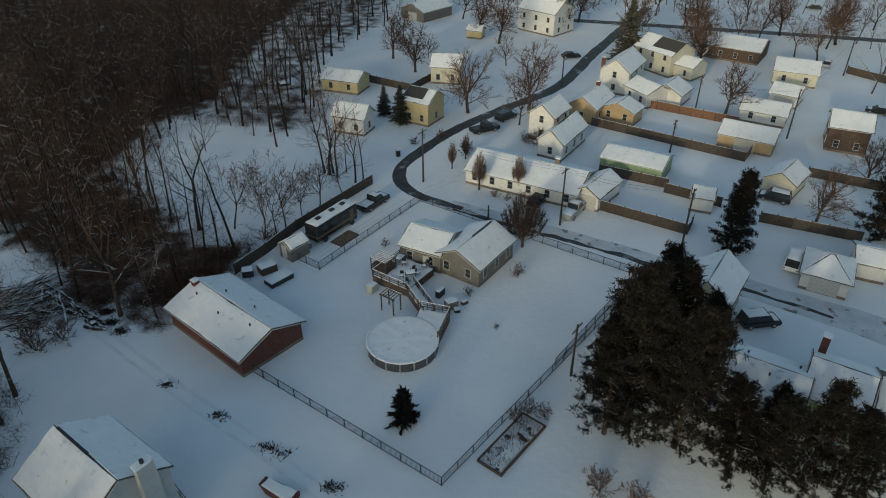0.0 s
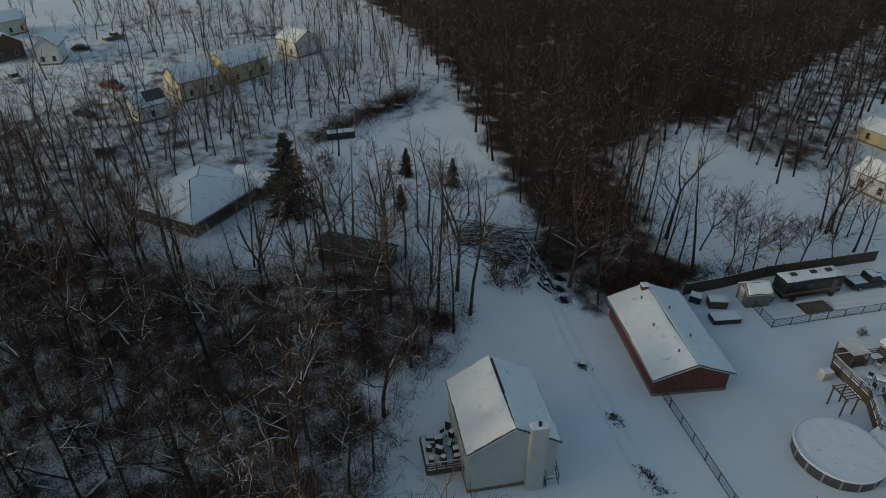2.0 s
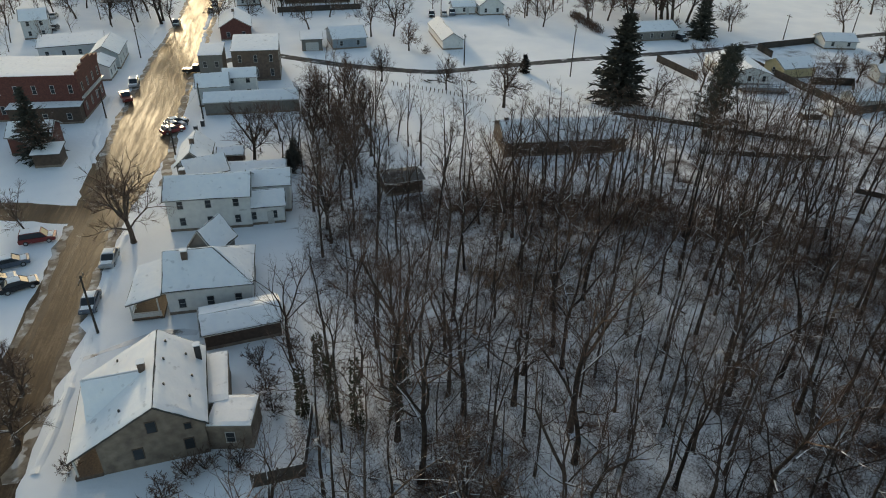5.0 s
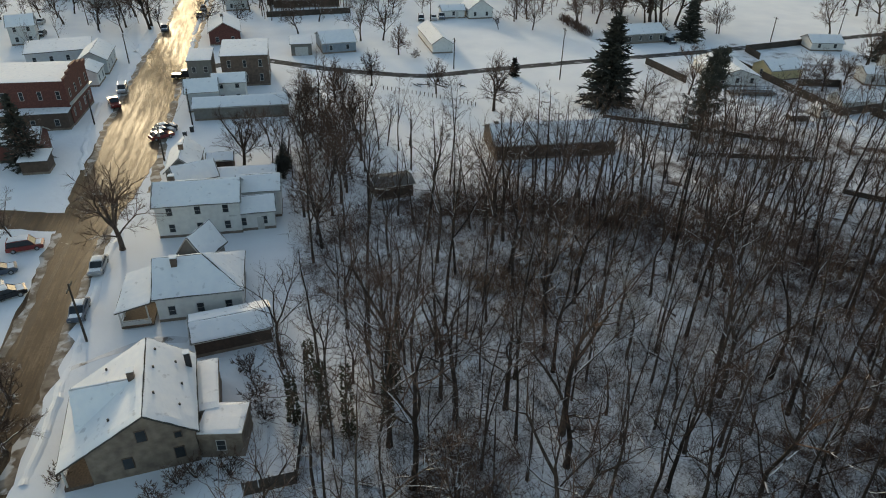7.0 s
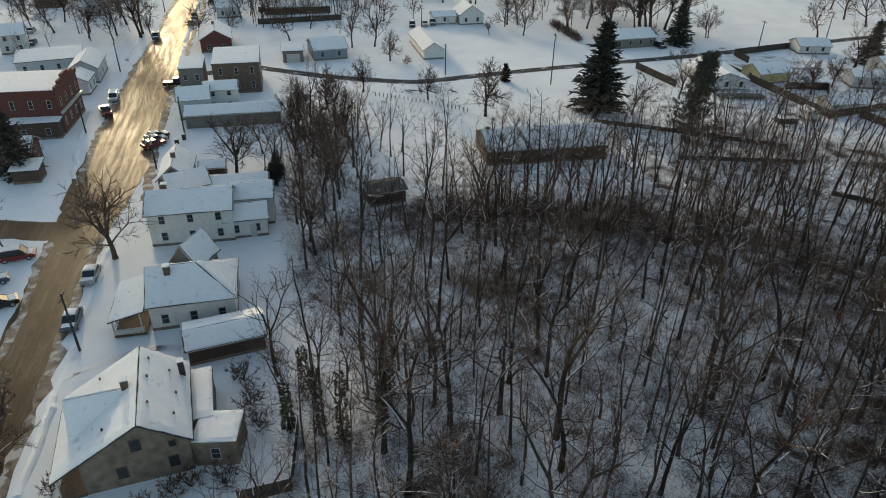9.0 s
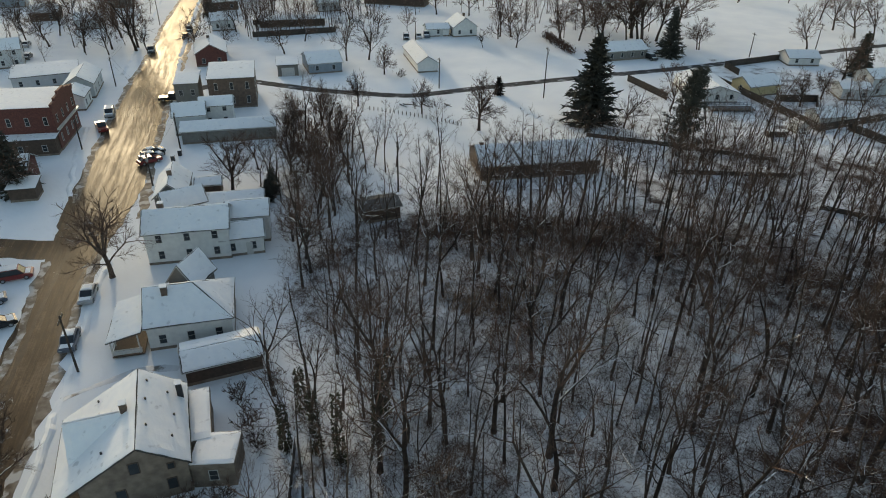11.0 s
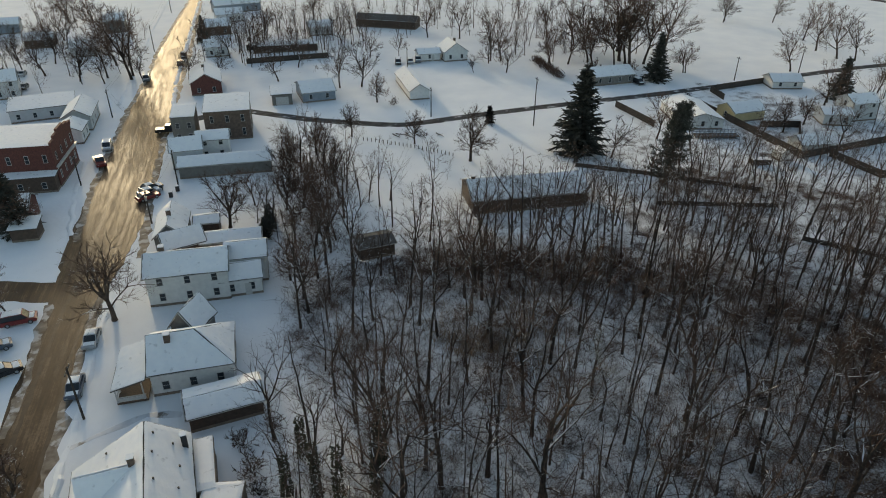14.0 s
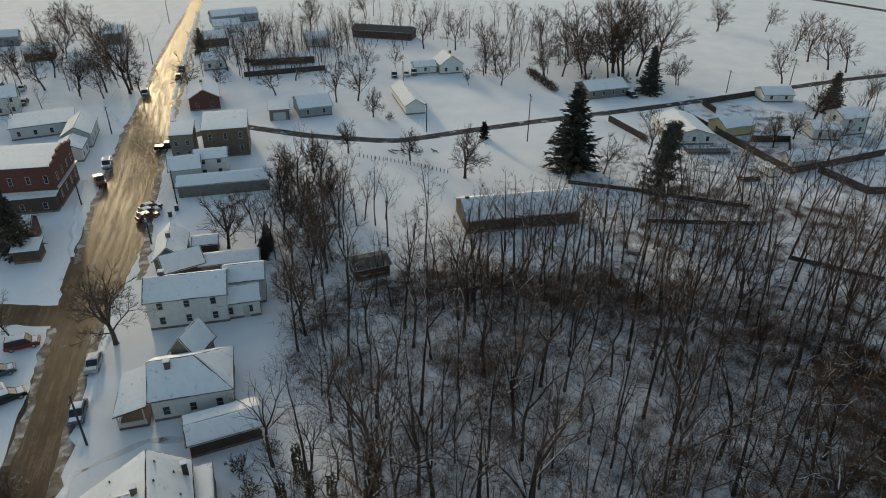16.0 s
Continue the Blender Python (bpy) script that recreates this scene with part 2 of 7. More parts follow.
def ground_material():
    m = bpy.data.materials.new("snowy_ground")
    m.use_nodes = True
    n, l = m.node_tree.nodes, m.node_tree.links
    b = n["Principled BSDF"]
    tc = n.new("ShaderNodeTexCoord")
    def noise_at(scale, detail=6):
        z = n.new("ShaderNodeTexNoise")
        z.inputs["Scale"].default_value, z.inputs["Detail"].default_value = scale, detail
        l.new(tc.outputs["Object"], z.inputs["Vector"])
        return z.outputs[0]
    def ramp(src, a, bb, ca, cb):
        r = n.new("ShaderNodeValToRGB")
        r.color_ramp.elements[0].position, r.color_ramp.elements[1].position = a, bb
        r.color_ramp.elements[0].color, r.color_ramp.elements[1].color = (*ca, 1), (*cb, 1)
        l.new(src, r.inputs[0])
        return r.outputs[0]
    snow = ramp(noise_at(0.12), 0.3, 0.7, (0.74, 0.77, 0.81), (0.83, 0.85, 0.87))
    litter = ramp(noise_at(1.6), 0.3, 0.7, (0.034, 0.021, 0.017), (0.095, 0.060, 0.046))
    at = n.new("ShaderNodeAttribute")
    at.attribute_name = "litter"
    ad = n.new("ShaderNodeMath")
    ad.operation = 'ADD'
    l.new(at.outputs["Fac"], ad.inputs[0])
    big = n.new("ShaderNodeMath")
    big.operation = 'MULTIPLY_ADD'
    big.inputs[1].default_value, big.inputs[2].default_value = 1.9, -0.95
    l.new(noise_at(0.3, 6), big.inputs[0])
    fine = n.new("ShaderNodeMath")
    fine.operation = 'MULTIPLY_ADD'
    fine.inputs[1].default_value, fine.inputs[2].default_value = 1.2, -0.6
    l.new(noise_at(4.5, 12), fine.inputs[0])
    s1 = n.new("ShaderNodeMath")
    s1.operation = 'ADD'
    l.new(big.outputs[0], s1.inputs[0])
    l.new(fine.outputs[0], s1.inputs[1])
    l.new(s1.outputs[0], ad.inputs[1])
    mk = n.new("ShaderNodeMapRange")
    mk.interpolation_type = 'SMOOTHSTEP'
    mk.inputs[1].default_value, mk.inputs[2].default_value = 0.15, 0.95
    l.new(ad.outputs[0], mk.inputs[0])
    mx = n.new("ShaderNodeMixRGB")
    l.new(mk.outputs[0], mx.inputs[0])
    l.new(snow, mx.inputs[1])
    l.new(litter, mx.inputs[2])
    # litter above 0.85 darkens again: shade of the north woods painted into the floor
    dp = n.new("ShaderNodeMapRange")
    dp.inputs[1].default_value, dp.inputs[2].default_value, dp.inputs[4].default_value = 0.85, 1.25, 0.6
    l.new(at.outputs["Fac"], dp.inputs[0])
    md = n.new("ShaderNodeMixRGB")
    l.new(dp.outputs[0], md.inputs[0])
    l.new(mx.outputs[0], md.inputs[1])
    # ramp of that painted shade, a darker leaf litter
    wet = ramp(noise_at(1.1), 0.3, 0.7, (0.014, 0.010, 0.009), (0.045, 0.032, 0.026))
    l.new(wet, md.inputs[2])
    l.new(md.outputs[0], b.inputs["Base Color"])
    b.inputs["Roughness"].default_value = 0.95
    b.inputs["Specular IOR Level"].default_value = 0.04
    bp = n.new("ShaderNodeBump")
    bp.inputs["Strength"].default_value, bp.inputs["Distance"].default_value = 0.5, 0.12
    l.new(noise_at(1.3, 7), bp.inputs["Height"])
    l.new(bp.outputs[0], b.inputs["Normal"])
    return m


GROUND = ground_material()

# ---- mesh tools ----
def mesh_of(name, verts, faces, material):
    me = bpy.data.meshes.new(name)
    me.from_pydata([tuple(v) for v in verts], [], faces)
    me.materials.append(material)
    me.update()
    return me


def part(name, bm, material, parent, label="", m=None):
    me = bm
    if isinstance(bm, bmesh.types.BMesh):
        me = bpy.data.meshes.new(name)
        bm.to_mesh(me)
        bm.free()
        me.materials.append(material)
    ob = new(name, me)
    if parent is not None:
        ob.parent = parent
    if m is not None:
        ob.matrix_basis = m
    if label:
        ob["label"] = label
    return ob


def thing(name, label, category, m, group="", kind=""):
    e = new(name)
    e.empty_display_size = 0.3
    e.matrix_basis = m
    return tagged(e, label, category, group, kind)


def add_box(bm, cx, cy, cz, sx, sy, sz, bevel=0.0, m=None):
    """A box by its centre and sizes."""
    mm = Matrix.Translation((cx, cy, cz)) @ Matrix.Diagonal((sx, sy, sz, 1))
    if m is not None:
        mm = m @ mm
    r = bmesh.ops.create_cube(bm, size=1, matrix=mm)
    if bevel:
        es = list({e for v in r["verts"] for e in v.link_edges})
        bmesh.ops.bevel(bm, geom=es, offset=bevel, segments=1, affect='EDGES')
    return r


def box(cx, cy, cz, sx, sy, sz, bevel=0.0):
    bm = bmesh.new()
    add_box(bm, cx, cy, cz, sx, sy, sz, bevel)
    return bm


def add_cyl(bm, p, q, r1, r2, seg=8):
    p, q = Vector(p), Vector(q)
    d = q - p
    mm = Matrix.Translation((p + q) / 2) @ d.to_track_quat("Z", "Y").to_matrix().to_4x4()
    bmesh.ops.create_cone(bm, cap_ends=True, segments=seg, radius1=r1, radius2=r2, depth=d.length, matrix=mm)


def cyl(p, q, r1, r2=None, seg=8):
    bm = bmesh.new()
    add_cyl(bm, p, q, r1, r1 if r2 is None else r2, seg)
    return bm


def poly_prism(pts, axis_from, axis_to, place):
    """A prism over a 2D outline; place(u, v, w) gives the 3D point."""
    bm = bmesh.new()
    a = [bm.verts.new(place(u, v, axis_from)) for u, v in pts]
    b = [bm.verts.new(place(u, v, axis_to)) for u, v in pts]
    bm.faces.new(a)
    bm.faces.new(b[::-1])
    for i in range(len(pts)):
        j = (i + 1) % len(pts)
        bm.faces.new((a[j], a[i], b[i], b[j]))
    bmesh.ops.recalc_face_normals(bm, faces=bm.faces)
    return bm


def slab(a, b, c, d, thick, cut=0, rough=0.0, seed=0):
    """A thick sheet over the quad a b c d; cut: how many pieces each way; rough: unevenness in metres."""
    bm = bmesh.new()
    a, b, c, d = (Vector(v) for v in (a, b, c, d))
    nrm = (b - a).cross(d - a).normalized()
    if nrm.z < 0:
        nrm = -nrm
    k = max(1, cut)
    top, bot = {}, {}
    for i in range(k + 1):
        for j in range(k + 1):
            u, v = i / k, j / k
            p = (a * (1 - u) + b * u) * (1 - v) + (d * (1 - u) + c * u) * v
            t = thick
            if rough:
                t += rough * noise.noise(p * 0.9 + Vector((seed, 0, 0)))
                if i in (0, k) or j in (0, k):
                    t *= 0.55
                    w = noise.noise(p * 1.7 + Vector((0, seed, 7)))
                    ctr = (a + b + c + d) / 4
                    p = p + (ctr - p).normalized() * (0.10 + 0.10 * w)
            bot[i, j] = bm.verts.new(p)
            top[i, j] = bm.verts.new(p + nrm * max(t, 0.02))
    for i in range(k):
        for j in range(k):
            bm.faces.new((top[i, j], top[i + 1, j], top[i + 1, j + 1], top[i, j + 1]))
    for i in range(k):
        bm.faces.new((bot[i, 0], bot[i + 1, 0], top[i + 1, 0], top[i, 0]))
        bm.faces.new((bot[i, k], top[i, k], top[i + 1, k], bot[i + 1, k]))
        bm.faces.new((bot[0, i], top[0, i], top[0, i + 1], bot[0, i + 1]))
        bm.faces.new((bot[k, i], bot[k, i + 1], top[k, i + 1], top[k, i]))
    bm.faces.new((bot[0, 0], bot[0, k], bot[k, k], bot[k, 0]))
    bmesh.ops.recalc_face_normals(bm, faces=bm.faces)
    return bm


def join(bm, other):
    me = bpy.data.meshes.new("tmp")
    other.to_mesh(me)
    other.free()
    bm.from_mesh(me)
    bpy.data.meshes.remove(me)
    return bm


def ring(w, h, t=0.06, d=0.07):
    bm = bmesh.new()
    add_box(bm, 0, 0, h / 2 - t / 2, w, d, t)
    add_box(bm, 0, 0, -h / 2 + t / 2, w + 0.1, d + 0.05, t)
    add_box(bm, -w / 2 + t / 2, 0, 0, t, d, h - 2 * t)
    add_box(bm, w / 2 - t / 2, 0, 0, t, d, h - 2 * t)
    add_box(bm, 0, 0, 0, w - 2 * t, d * 0.7, t * 0.6)
    me = bpy.data.meshes.new("window")
    bm.to_mesh(me)
    bm.free()
    me.materials.append(TRIM)
    return me


def pane_mesh(w, h):
    bm = box(0, 0, 0, w - 0.14, 0.03, h - 0.14)
    me = bpy.data.meshes.new("pane")
    bm.to_mesh(me)
    bm.free()
    me.materials.append(GLASS)
    return me


WINDOWS = {k: (ring(*k), pane_mesh(*k)) for k in ((0.9, 1.35), (0.8, 1.7), (1.0, 2.0), (1.6, 1.2), (0.7, 0.7))}


def window(parent, m, size):
    fr, pn = WINDOWS[size]
    w = part("window", fr, None, parent, m=m)
    part("pane", pn, None, w)
    return w


def wall_pose(side, u, z, L, W, proud=0.02):
    """A pose on a wall: side f (y-), b (y+), l (x-), r (x+)."""
    if side == "f":
        return pose(u, -W / 2 - proud, z)
    if side == "b":
        return pose(u, W / 2 + proud, z, 0, 0, 180)
    if side == "l":
        return pose(-L / 2 - proud, u, z, 0, 0, -90)
    return pose(L / 2 + proud, u, z, 0, 0, 90)


HOUSE_COUNT = [0]


def house(name, label, cx, cy, L, W, rot, eave, rise, wall, over=0.35, base=0.0, win="", size=(0.9, 1.35), door="", chimney=None,
          sh=2.65, roof="gable", patch=None, category="house", vents=0, garage="", storeys=None, thick=0.13):
    """A building with its ridge along its own x. win: side letters, each with a count, as "f3b2l1r2"."""
    HOUSE_COUNT[0] += 1
    seed = HOUSE_COUNT[0] * 3.7
    h = thing(name, label, category, pose(cx, cy, 0, 0, 0, rot))
    if roof == "flat":
        part("wall", box(0, 0, eave / 2, L, W, eave), wall, h)
        part("parapet", join(join(box(0, -W / 2, eave + 0.1, L + 0.2, 0.3, 0.5), box(0, W / 2, eave + 0.1, L + 0.2, 0.3, 0.5)),
             join(box(-L / 2, 0, eave + 0.1, 0.3, W - 0.3, 0.5), box(L / 2, 0, eave + 0.1, 0.3, W - 0.3, 0.5))), wall, h)
        part("roof_snow", slab((-L / 2 - 0.12, -W / 2 - 0.12, eave + 0.352), (L / 2 + 0.12, -W / 2 - 0.12, eave + 0.352), (L / 2 + 0.12, W / 2 + 0.12, eave + 0.352), (-L / 2 - 0.12, W / 2 + 0.12, eave + 0.352), 0.15, 8, 0.05, seed), ROOFSNOW, h)
    elif roof == "shed":
        part("wall", poly_prism([(-W / 2, 0), (W / 2, 0), (W / 2, eave + rise), (-W / 2, eave)], -L / 2, L / 2, lambda u, v, w: (w, u, v)), wall, h)
        q = [(-L / 2 - over, -W / 2 - over, eave - over * rise / W), (L / 2 + over, -W / 2 - over, eave - over * rise / W),
             (L / 2 + over, W / 2 + over, eave + rise + over * rise / W), (-L / 2 - over, W / 2 + over, eave + rise + over * rise / W)]
        part("roof", slab(*q, 0.12), SHINGLE, h)
        q = [(x, y, z + 0.125) for x, y, z in q]
        part("roof_snow", slab(*q, thick, 8, 0.05, seed), ROOFSNOW, h)
    else:
        k = rise / (W / 2)
        x0 = L / 2 + over
        ye, ze = W / 2 + over, eave - over * k
        if roof in ("hip", "halfhip"):
            part("wall", box(0, 0, eave / 2, L, W, eave), wall, h)
            rx = max(0.2, L / 2 - W / 2)
            lx = rx if roof == "hip" else x0
            if roof == "halfhip":
                part("gable", poly_prism([(-W / 2, eave), (W / 2, eave), (0, eave + rise)], -L / 2, -L / 2 + 0.2, lambda u, v, w: (w, u, v)), wall, h)
            rb, sb = bmesh.new(), bmesh.new()
            sides = [[(-x0, -ye, ze), (x0, -ye, ze), (rx, 0, eave + rise), (-lx, 0, eave + rise)],
                     [(x0, ye, ze), (-x0, ye, ze), (-lx, 0, eave + rise), (rx, 0, eave + rise)],
                     [(x0, -ye, ze), (x0, ye, ze), (rx, 0.02, eave + rise), (rx, -0.02, eave + rise)],
                     [(-x0, ye, ze), (-x0, -ye, ze), (-rx, -0.02, eave + rise), (-rx, 0.02, eave + rise)]]
            if roof == "halfhip":
                sides.pop()
            for i, q in enumerate(sides):
                join(rb, slab(*q, 0.1))
                join(sb, slab(*[(x, y, z + 0.105) for x, y, z in q], thick, 7, 0.04, seed + i))
        else:
            part("wall", poly_prism([(-W / 2, 0), (W / 2, 0), (W / 2, eave), (0, eave + rise), (-W / 2, eave)], -L / 2, L / 2, lambda u, v, w: (w, u, v)), wall, h)
            rb, sb = bmesh.new(), bmesh.new()
            for i, s in enumerate((-1, 1)):
                q = [(-x0, s * ye, ze), (x0, s * ye, ze), (x0, 0, eave + rise), (-x0, 0, eave + rise)]
                join(rb, slab(*q, 0.1))
                if patch and patch[0] == 0:
                    continue
                if patch and patch[0] == s:
                    f = patch[1]
                    xm = x0 * (1 - 2 * f)
                    qs = [(-x0, s * ye, ze), (xm, s * ye, ze), (xm, 0, eave + rise), (-x0, 0, eave + rise)]
                    if f < 0.9:
                        join(sb, slab(*[(x, y, z + 0.105) for x, y, z in qs], thick, 10, 0.06, seed + i))
                    sc = 0.3
                    qs = [(-x0, s * ye, ze), (x0, s * ye, ze), (x0, s * ye * (1 - sc), ze + sc * (eave + rise - ze)), (-x0, s * ye * (1 - sc), ze + sc * (eave + rise - ze))]
                    join(sb, slab(*[(x, y, z + 0.108) for x, y, z in qs], thick * 0.5, 12, 0.05, seed + i))
                else:
                    join(sb, slab(*[(x, y, z + 0.105) for x, y, z in q], thick, 10, 0.04, seed + i))
        part("roof", rb, SHINGLE, h)
        if len(sb.faces):
            part("roof_snow", sb, ROOFSNOW, h, "settled white snow")
        if roof == "gable":
            for sx in (-1, 1):
                fb = bmesh.new()
                for s in (-1, 1):
                    a, b2 = Vector((sx * x0, s * ye, ze)), Vector((sx * x0, 0, eave + rise))
                    d = b2 - a
                    mm = Matrix.Translation((a + b2) / 2 + Vector((sx * 0.02, 0, 0.0))) @ d.to_track_quat("Z", "X").to_matrix().to_4x4()
                    bmesh.ops.create_cube(fb, size=1, matrix=mm @ Matrix.Diagonal((0.05, 0.18, d.length, 1)))
                part("bargeboard", fb, TRIM, h)
        for s in (-1, 1):
            part("gutter", box(0, s * ye, ze + 0.03, 2 * x0, 0.1, 0.12), TRIM, h)
    part("foundation", box(0, 0, 0.2, L + 0.06, W + 0.06, 0.4), STONE, h)
    ns = storeys or max(1, int((eave - base + 0.6) / 2.6))
    i = 0
    while i < len(win):
        side, cnt = win[i], int(win[i + 1])
        i += 2
        span = L if side in "fb" else W
        for s in range(ns):
            for c in range(cnt):
                u = (-0.5 + (c + 0.5) / cnt) * span
                window(h, wall_pose(side, u, base + 1.55 * sh / 2.65 + sh * s, L, W), size)
    for side in door:
        d = part("door", box(0, 0, 0, 0.95, 0.08, 2.05, 0.01), TRIM, h, m=wall_pose(side, 0.15 * L if side in "fb" else 0.1 * W, base + 1.05, L, W))
        part("handle", box(0.36, -0.07, -0.02, 0.05, 0.06, 0.12), DARKMETAL, d)
    for side in garage:
        gd = bmesh.new()
        for r in range(4):
            add_box(gd, 0, 0, -0.82 + 0.55 * r, 3.4, 0.06, 0.52, 0.01)
        part("garage_door", gd, TRIM, h, m=wall_pose(side, 0, 1.15, L, W))
    if chimney:
        x, y, top, mt = chimney
        c = part("chimney", box(x, y, top / 2 + eave / 2 - 0.2, 0.7, 0.7, top - eave + 0.4, 0.02), mt, h)
        part("cap", box(x, y, top + 0.08, 0.85, 0.85, 0.14, 0.03), ROOFSNOW, c)
    for v in range(vents):
        s = -1 if v % 2 else 1
        y = s * W * (0.12 + 0.05 * (v % 3))
        z = eave + rise - abs(y) * rise / (W / 2)
        part("roof_vent", cyl((-L * 0.35 + v * L * 0.7 / max(1, vents - 1), y, z - 0.1), (-L * 0.35 + v * L * 0.7 / max(1, vents - 1), y, z + 0.55), 0.09), DARKMETAL, h)
    return h


# ---- ground ----
def inside(x, y, poly):
    c = False
    j = len(poly) - 1
    for i in range(len(poly)):
        xi, yi = poly[i]
        xj, yj = poly[j]
        if (yi > y) != (yj > y) and x < (xj - xi) * (y - yi) / (yj - yi) + xi:
            c = not c
        j = i
    return c


WOODS = [(-6, 22), (-31, 22), (-38, 36), (-40, 46), (-46, 51), (-58, 52), (-70, 47), (-74, 42), (-96, 24), (-108, 4), (-104, -25), (-92, -46),
         (-86, -64), (-73, -72), (-59, -70), (-48, -61), (-40, -51), (-30, -41), (-14, -32), (-5, -10)]
NORTH_WOODS = [(-31.5, 60), (-31, 65), (-28, 70), (-23, 78), (-33, 80), (-43, 88), (-52, 97), (-52, 121), (-40, 119), (-30, 112), (-24, 128), (-30, 160), (-16, 200), (-22, 330),
               (-160, 330), (-230, 240), (-190, 150), (-120, 118), (-98, 103), (-52, 70), (-44, 62), (-38, 59.5)]
HOUSE_CLEARING = [(-104, 46), (-99, 33), (-86, 27), (-73, 33), (-67, 41), (-72, 46), (-88, 62)]


SUNNY_GAP = [(-44, -54), (-48, -49), (-45.5, -43), (-37.4, -39), (-33, -39), (-36.5, -48)]


def woods_at(x, y):
    if inside(x, y, HOUSE_CLEARING) or inside(x, y, SUNNY_GAP):
        return 0
    if inside(x, y, WOODS):
        return 1
    if inside(x, y, NORTH_WOODS):
        return 2
    return 0


def sun_lane(x, y):
    """Whether a place lies in one of the treeless lanes through which the low sun reaches the ground."""
    for ox, oy, first, last, half in ((-39.5, -48, -3, 40, 4.0), (-61, -37, 2, 50, 3.2), (-52, -34, 2, 42, 2.0)):
        u = (x - ox) * SUN_DIR.x + (y - oy) * SUN_DIR.y
        v = (x - ox) * SUN_DIR.y - (y - oy) * SUN_DIR.x
        if first < u < last and abs(v) < half:
            return True
    return False


def thick_at(x, y):
    """How far the brush closes in, 0 to 1: a curved belt of dense young growth along the far rim of the woods, and uneven clumps elsewhere."""
    d = math.hypot(x, y) + 7 * noise.noise(Vector((x * 0.045, y * 0.045, 7)))
    a = max(0.0, 1 - abs(d - 97) / 13) * (1.0 if y < -4 else 0.62) if -66 < y < 48 and x < -40 else 0.0
    c = max(0.0, noise.noise(Vector((x * 0.06, y * 0.06, 11))) - 0.12) * 1.3
    north = 0.22 * max(0.0, min(1.0, (y + 6) / 26)) * max(0.0, min(1.0, (-24 - x) / 8)) if y < 52 else 0.0
    return min(1.0, max(a * a * (3 - 2 * a), c, north))


def build_ground():
    nx, step = 150, 4.0
    xs = sorted(set([-2500, -1500, -900, -600] + [-440 + step * i for i in range(nx + 1)] + [300, 500, 900, 1500, 2500]))
    ys = sorted(set([-2500, -1500, -900, -600] + [-400 + step * i for i in range(188)] + [450, 600, 900, 1500, 2500]))
    verts, faces, lit = [], [], []
    for y in ys:
        for x in xs:
            w = woods_at(x, y)
            if w:
                near = all(woods_at(x + dx, y + dy) for dx, dy in ((4, 0), (-4, 0), (0, 4), (0, -4)))
                if w == 1:
                    # last term thins litter round (-61, -37): a sunlit pool put into the colour
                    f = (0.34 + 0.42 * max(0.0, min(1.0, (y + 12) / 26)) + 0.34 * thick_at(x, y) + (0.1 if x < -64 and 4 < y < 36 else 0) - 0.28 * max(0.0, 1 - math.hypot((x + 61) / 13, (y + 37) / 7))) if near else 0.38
                else:
                    # values near 1.1 bring in the painted shade of the north woods floor
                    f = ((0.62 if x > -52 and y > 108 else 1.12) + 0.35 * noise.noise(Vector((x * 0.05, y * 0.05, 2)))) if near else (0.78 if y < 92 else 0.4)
            else:
                f = -0.45
                if (y < -40 and x > -125 and math.hypot(x + 50, y + 90) < 75) or (x > 4 and y > 84) or (y < -135 and x > -220):
                    f = -0.2
                elif -118 < x < -66 and 0 < y < 34 and not inside(x, y, HOUSE_CLEARING):
                    f = 0.6
                elif -150 < x < -92 and -40 < y < 62 and not inside(x, y, HOUSE_CLEARING):
                    f = 0.52 + 0.3 * noise.noise(Vector((x * 0.06, y * 0.06, 1)))
                elif -215 < x < -92 and -60 < y < 110:
                    f = 0.3 + 0.3 * noise.noise(Vector((x * 0.05, y * 0.05, 4)))
            if -58 < x < -42 and 57 < y < 67:
                f = 0.72
            verts.append((x, y, 0.0))
            lit.append(f)
    n = len(xs)
    for j in range(len(ys) - 1):
        for i in range(n - 1):
            a = j * n + i
            faces.append((a, a + 1, a + n + 1, a + n))
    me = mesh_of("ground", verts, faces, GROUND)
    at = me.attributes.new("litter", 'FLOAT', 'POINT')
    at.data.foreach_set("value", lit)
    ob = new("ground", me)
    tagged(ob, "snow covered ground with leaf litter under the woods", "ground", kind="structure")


build_ground()


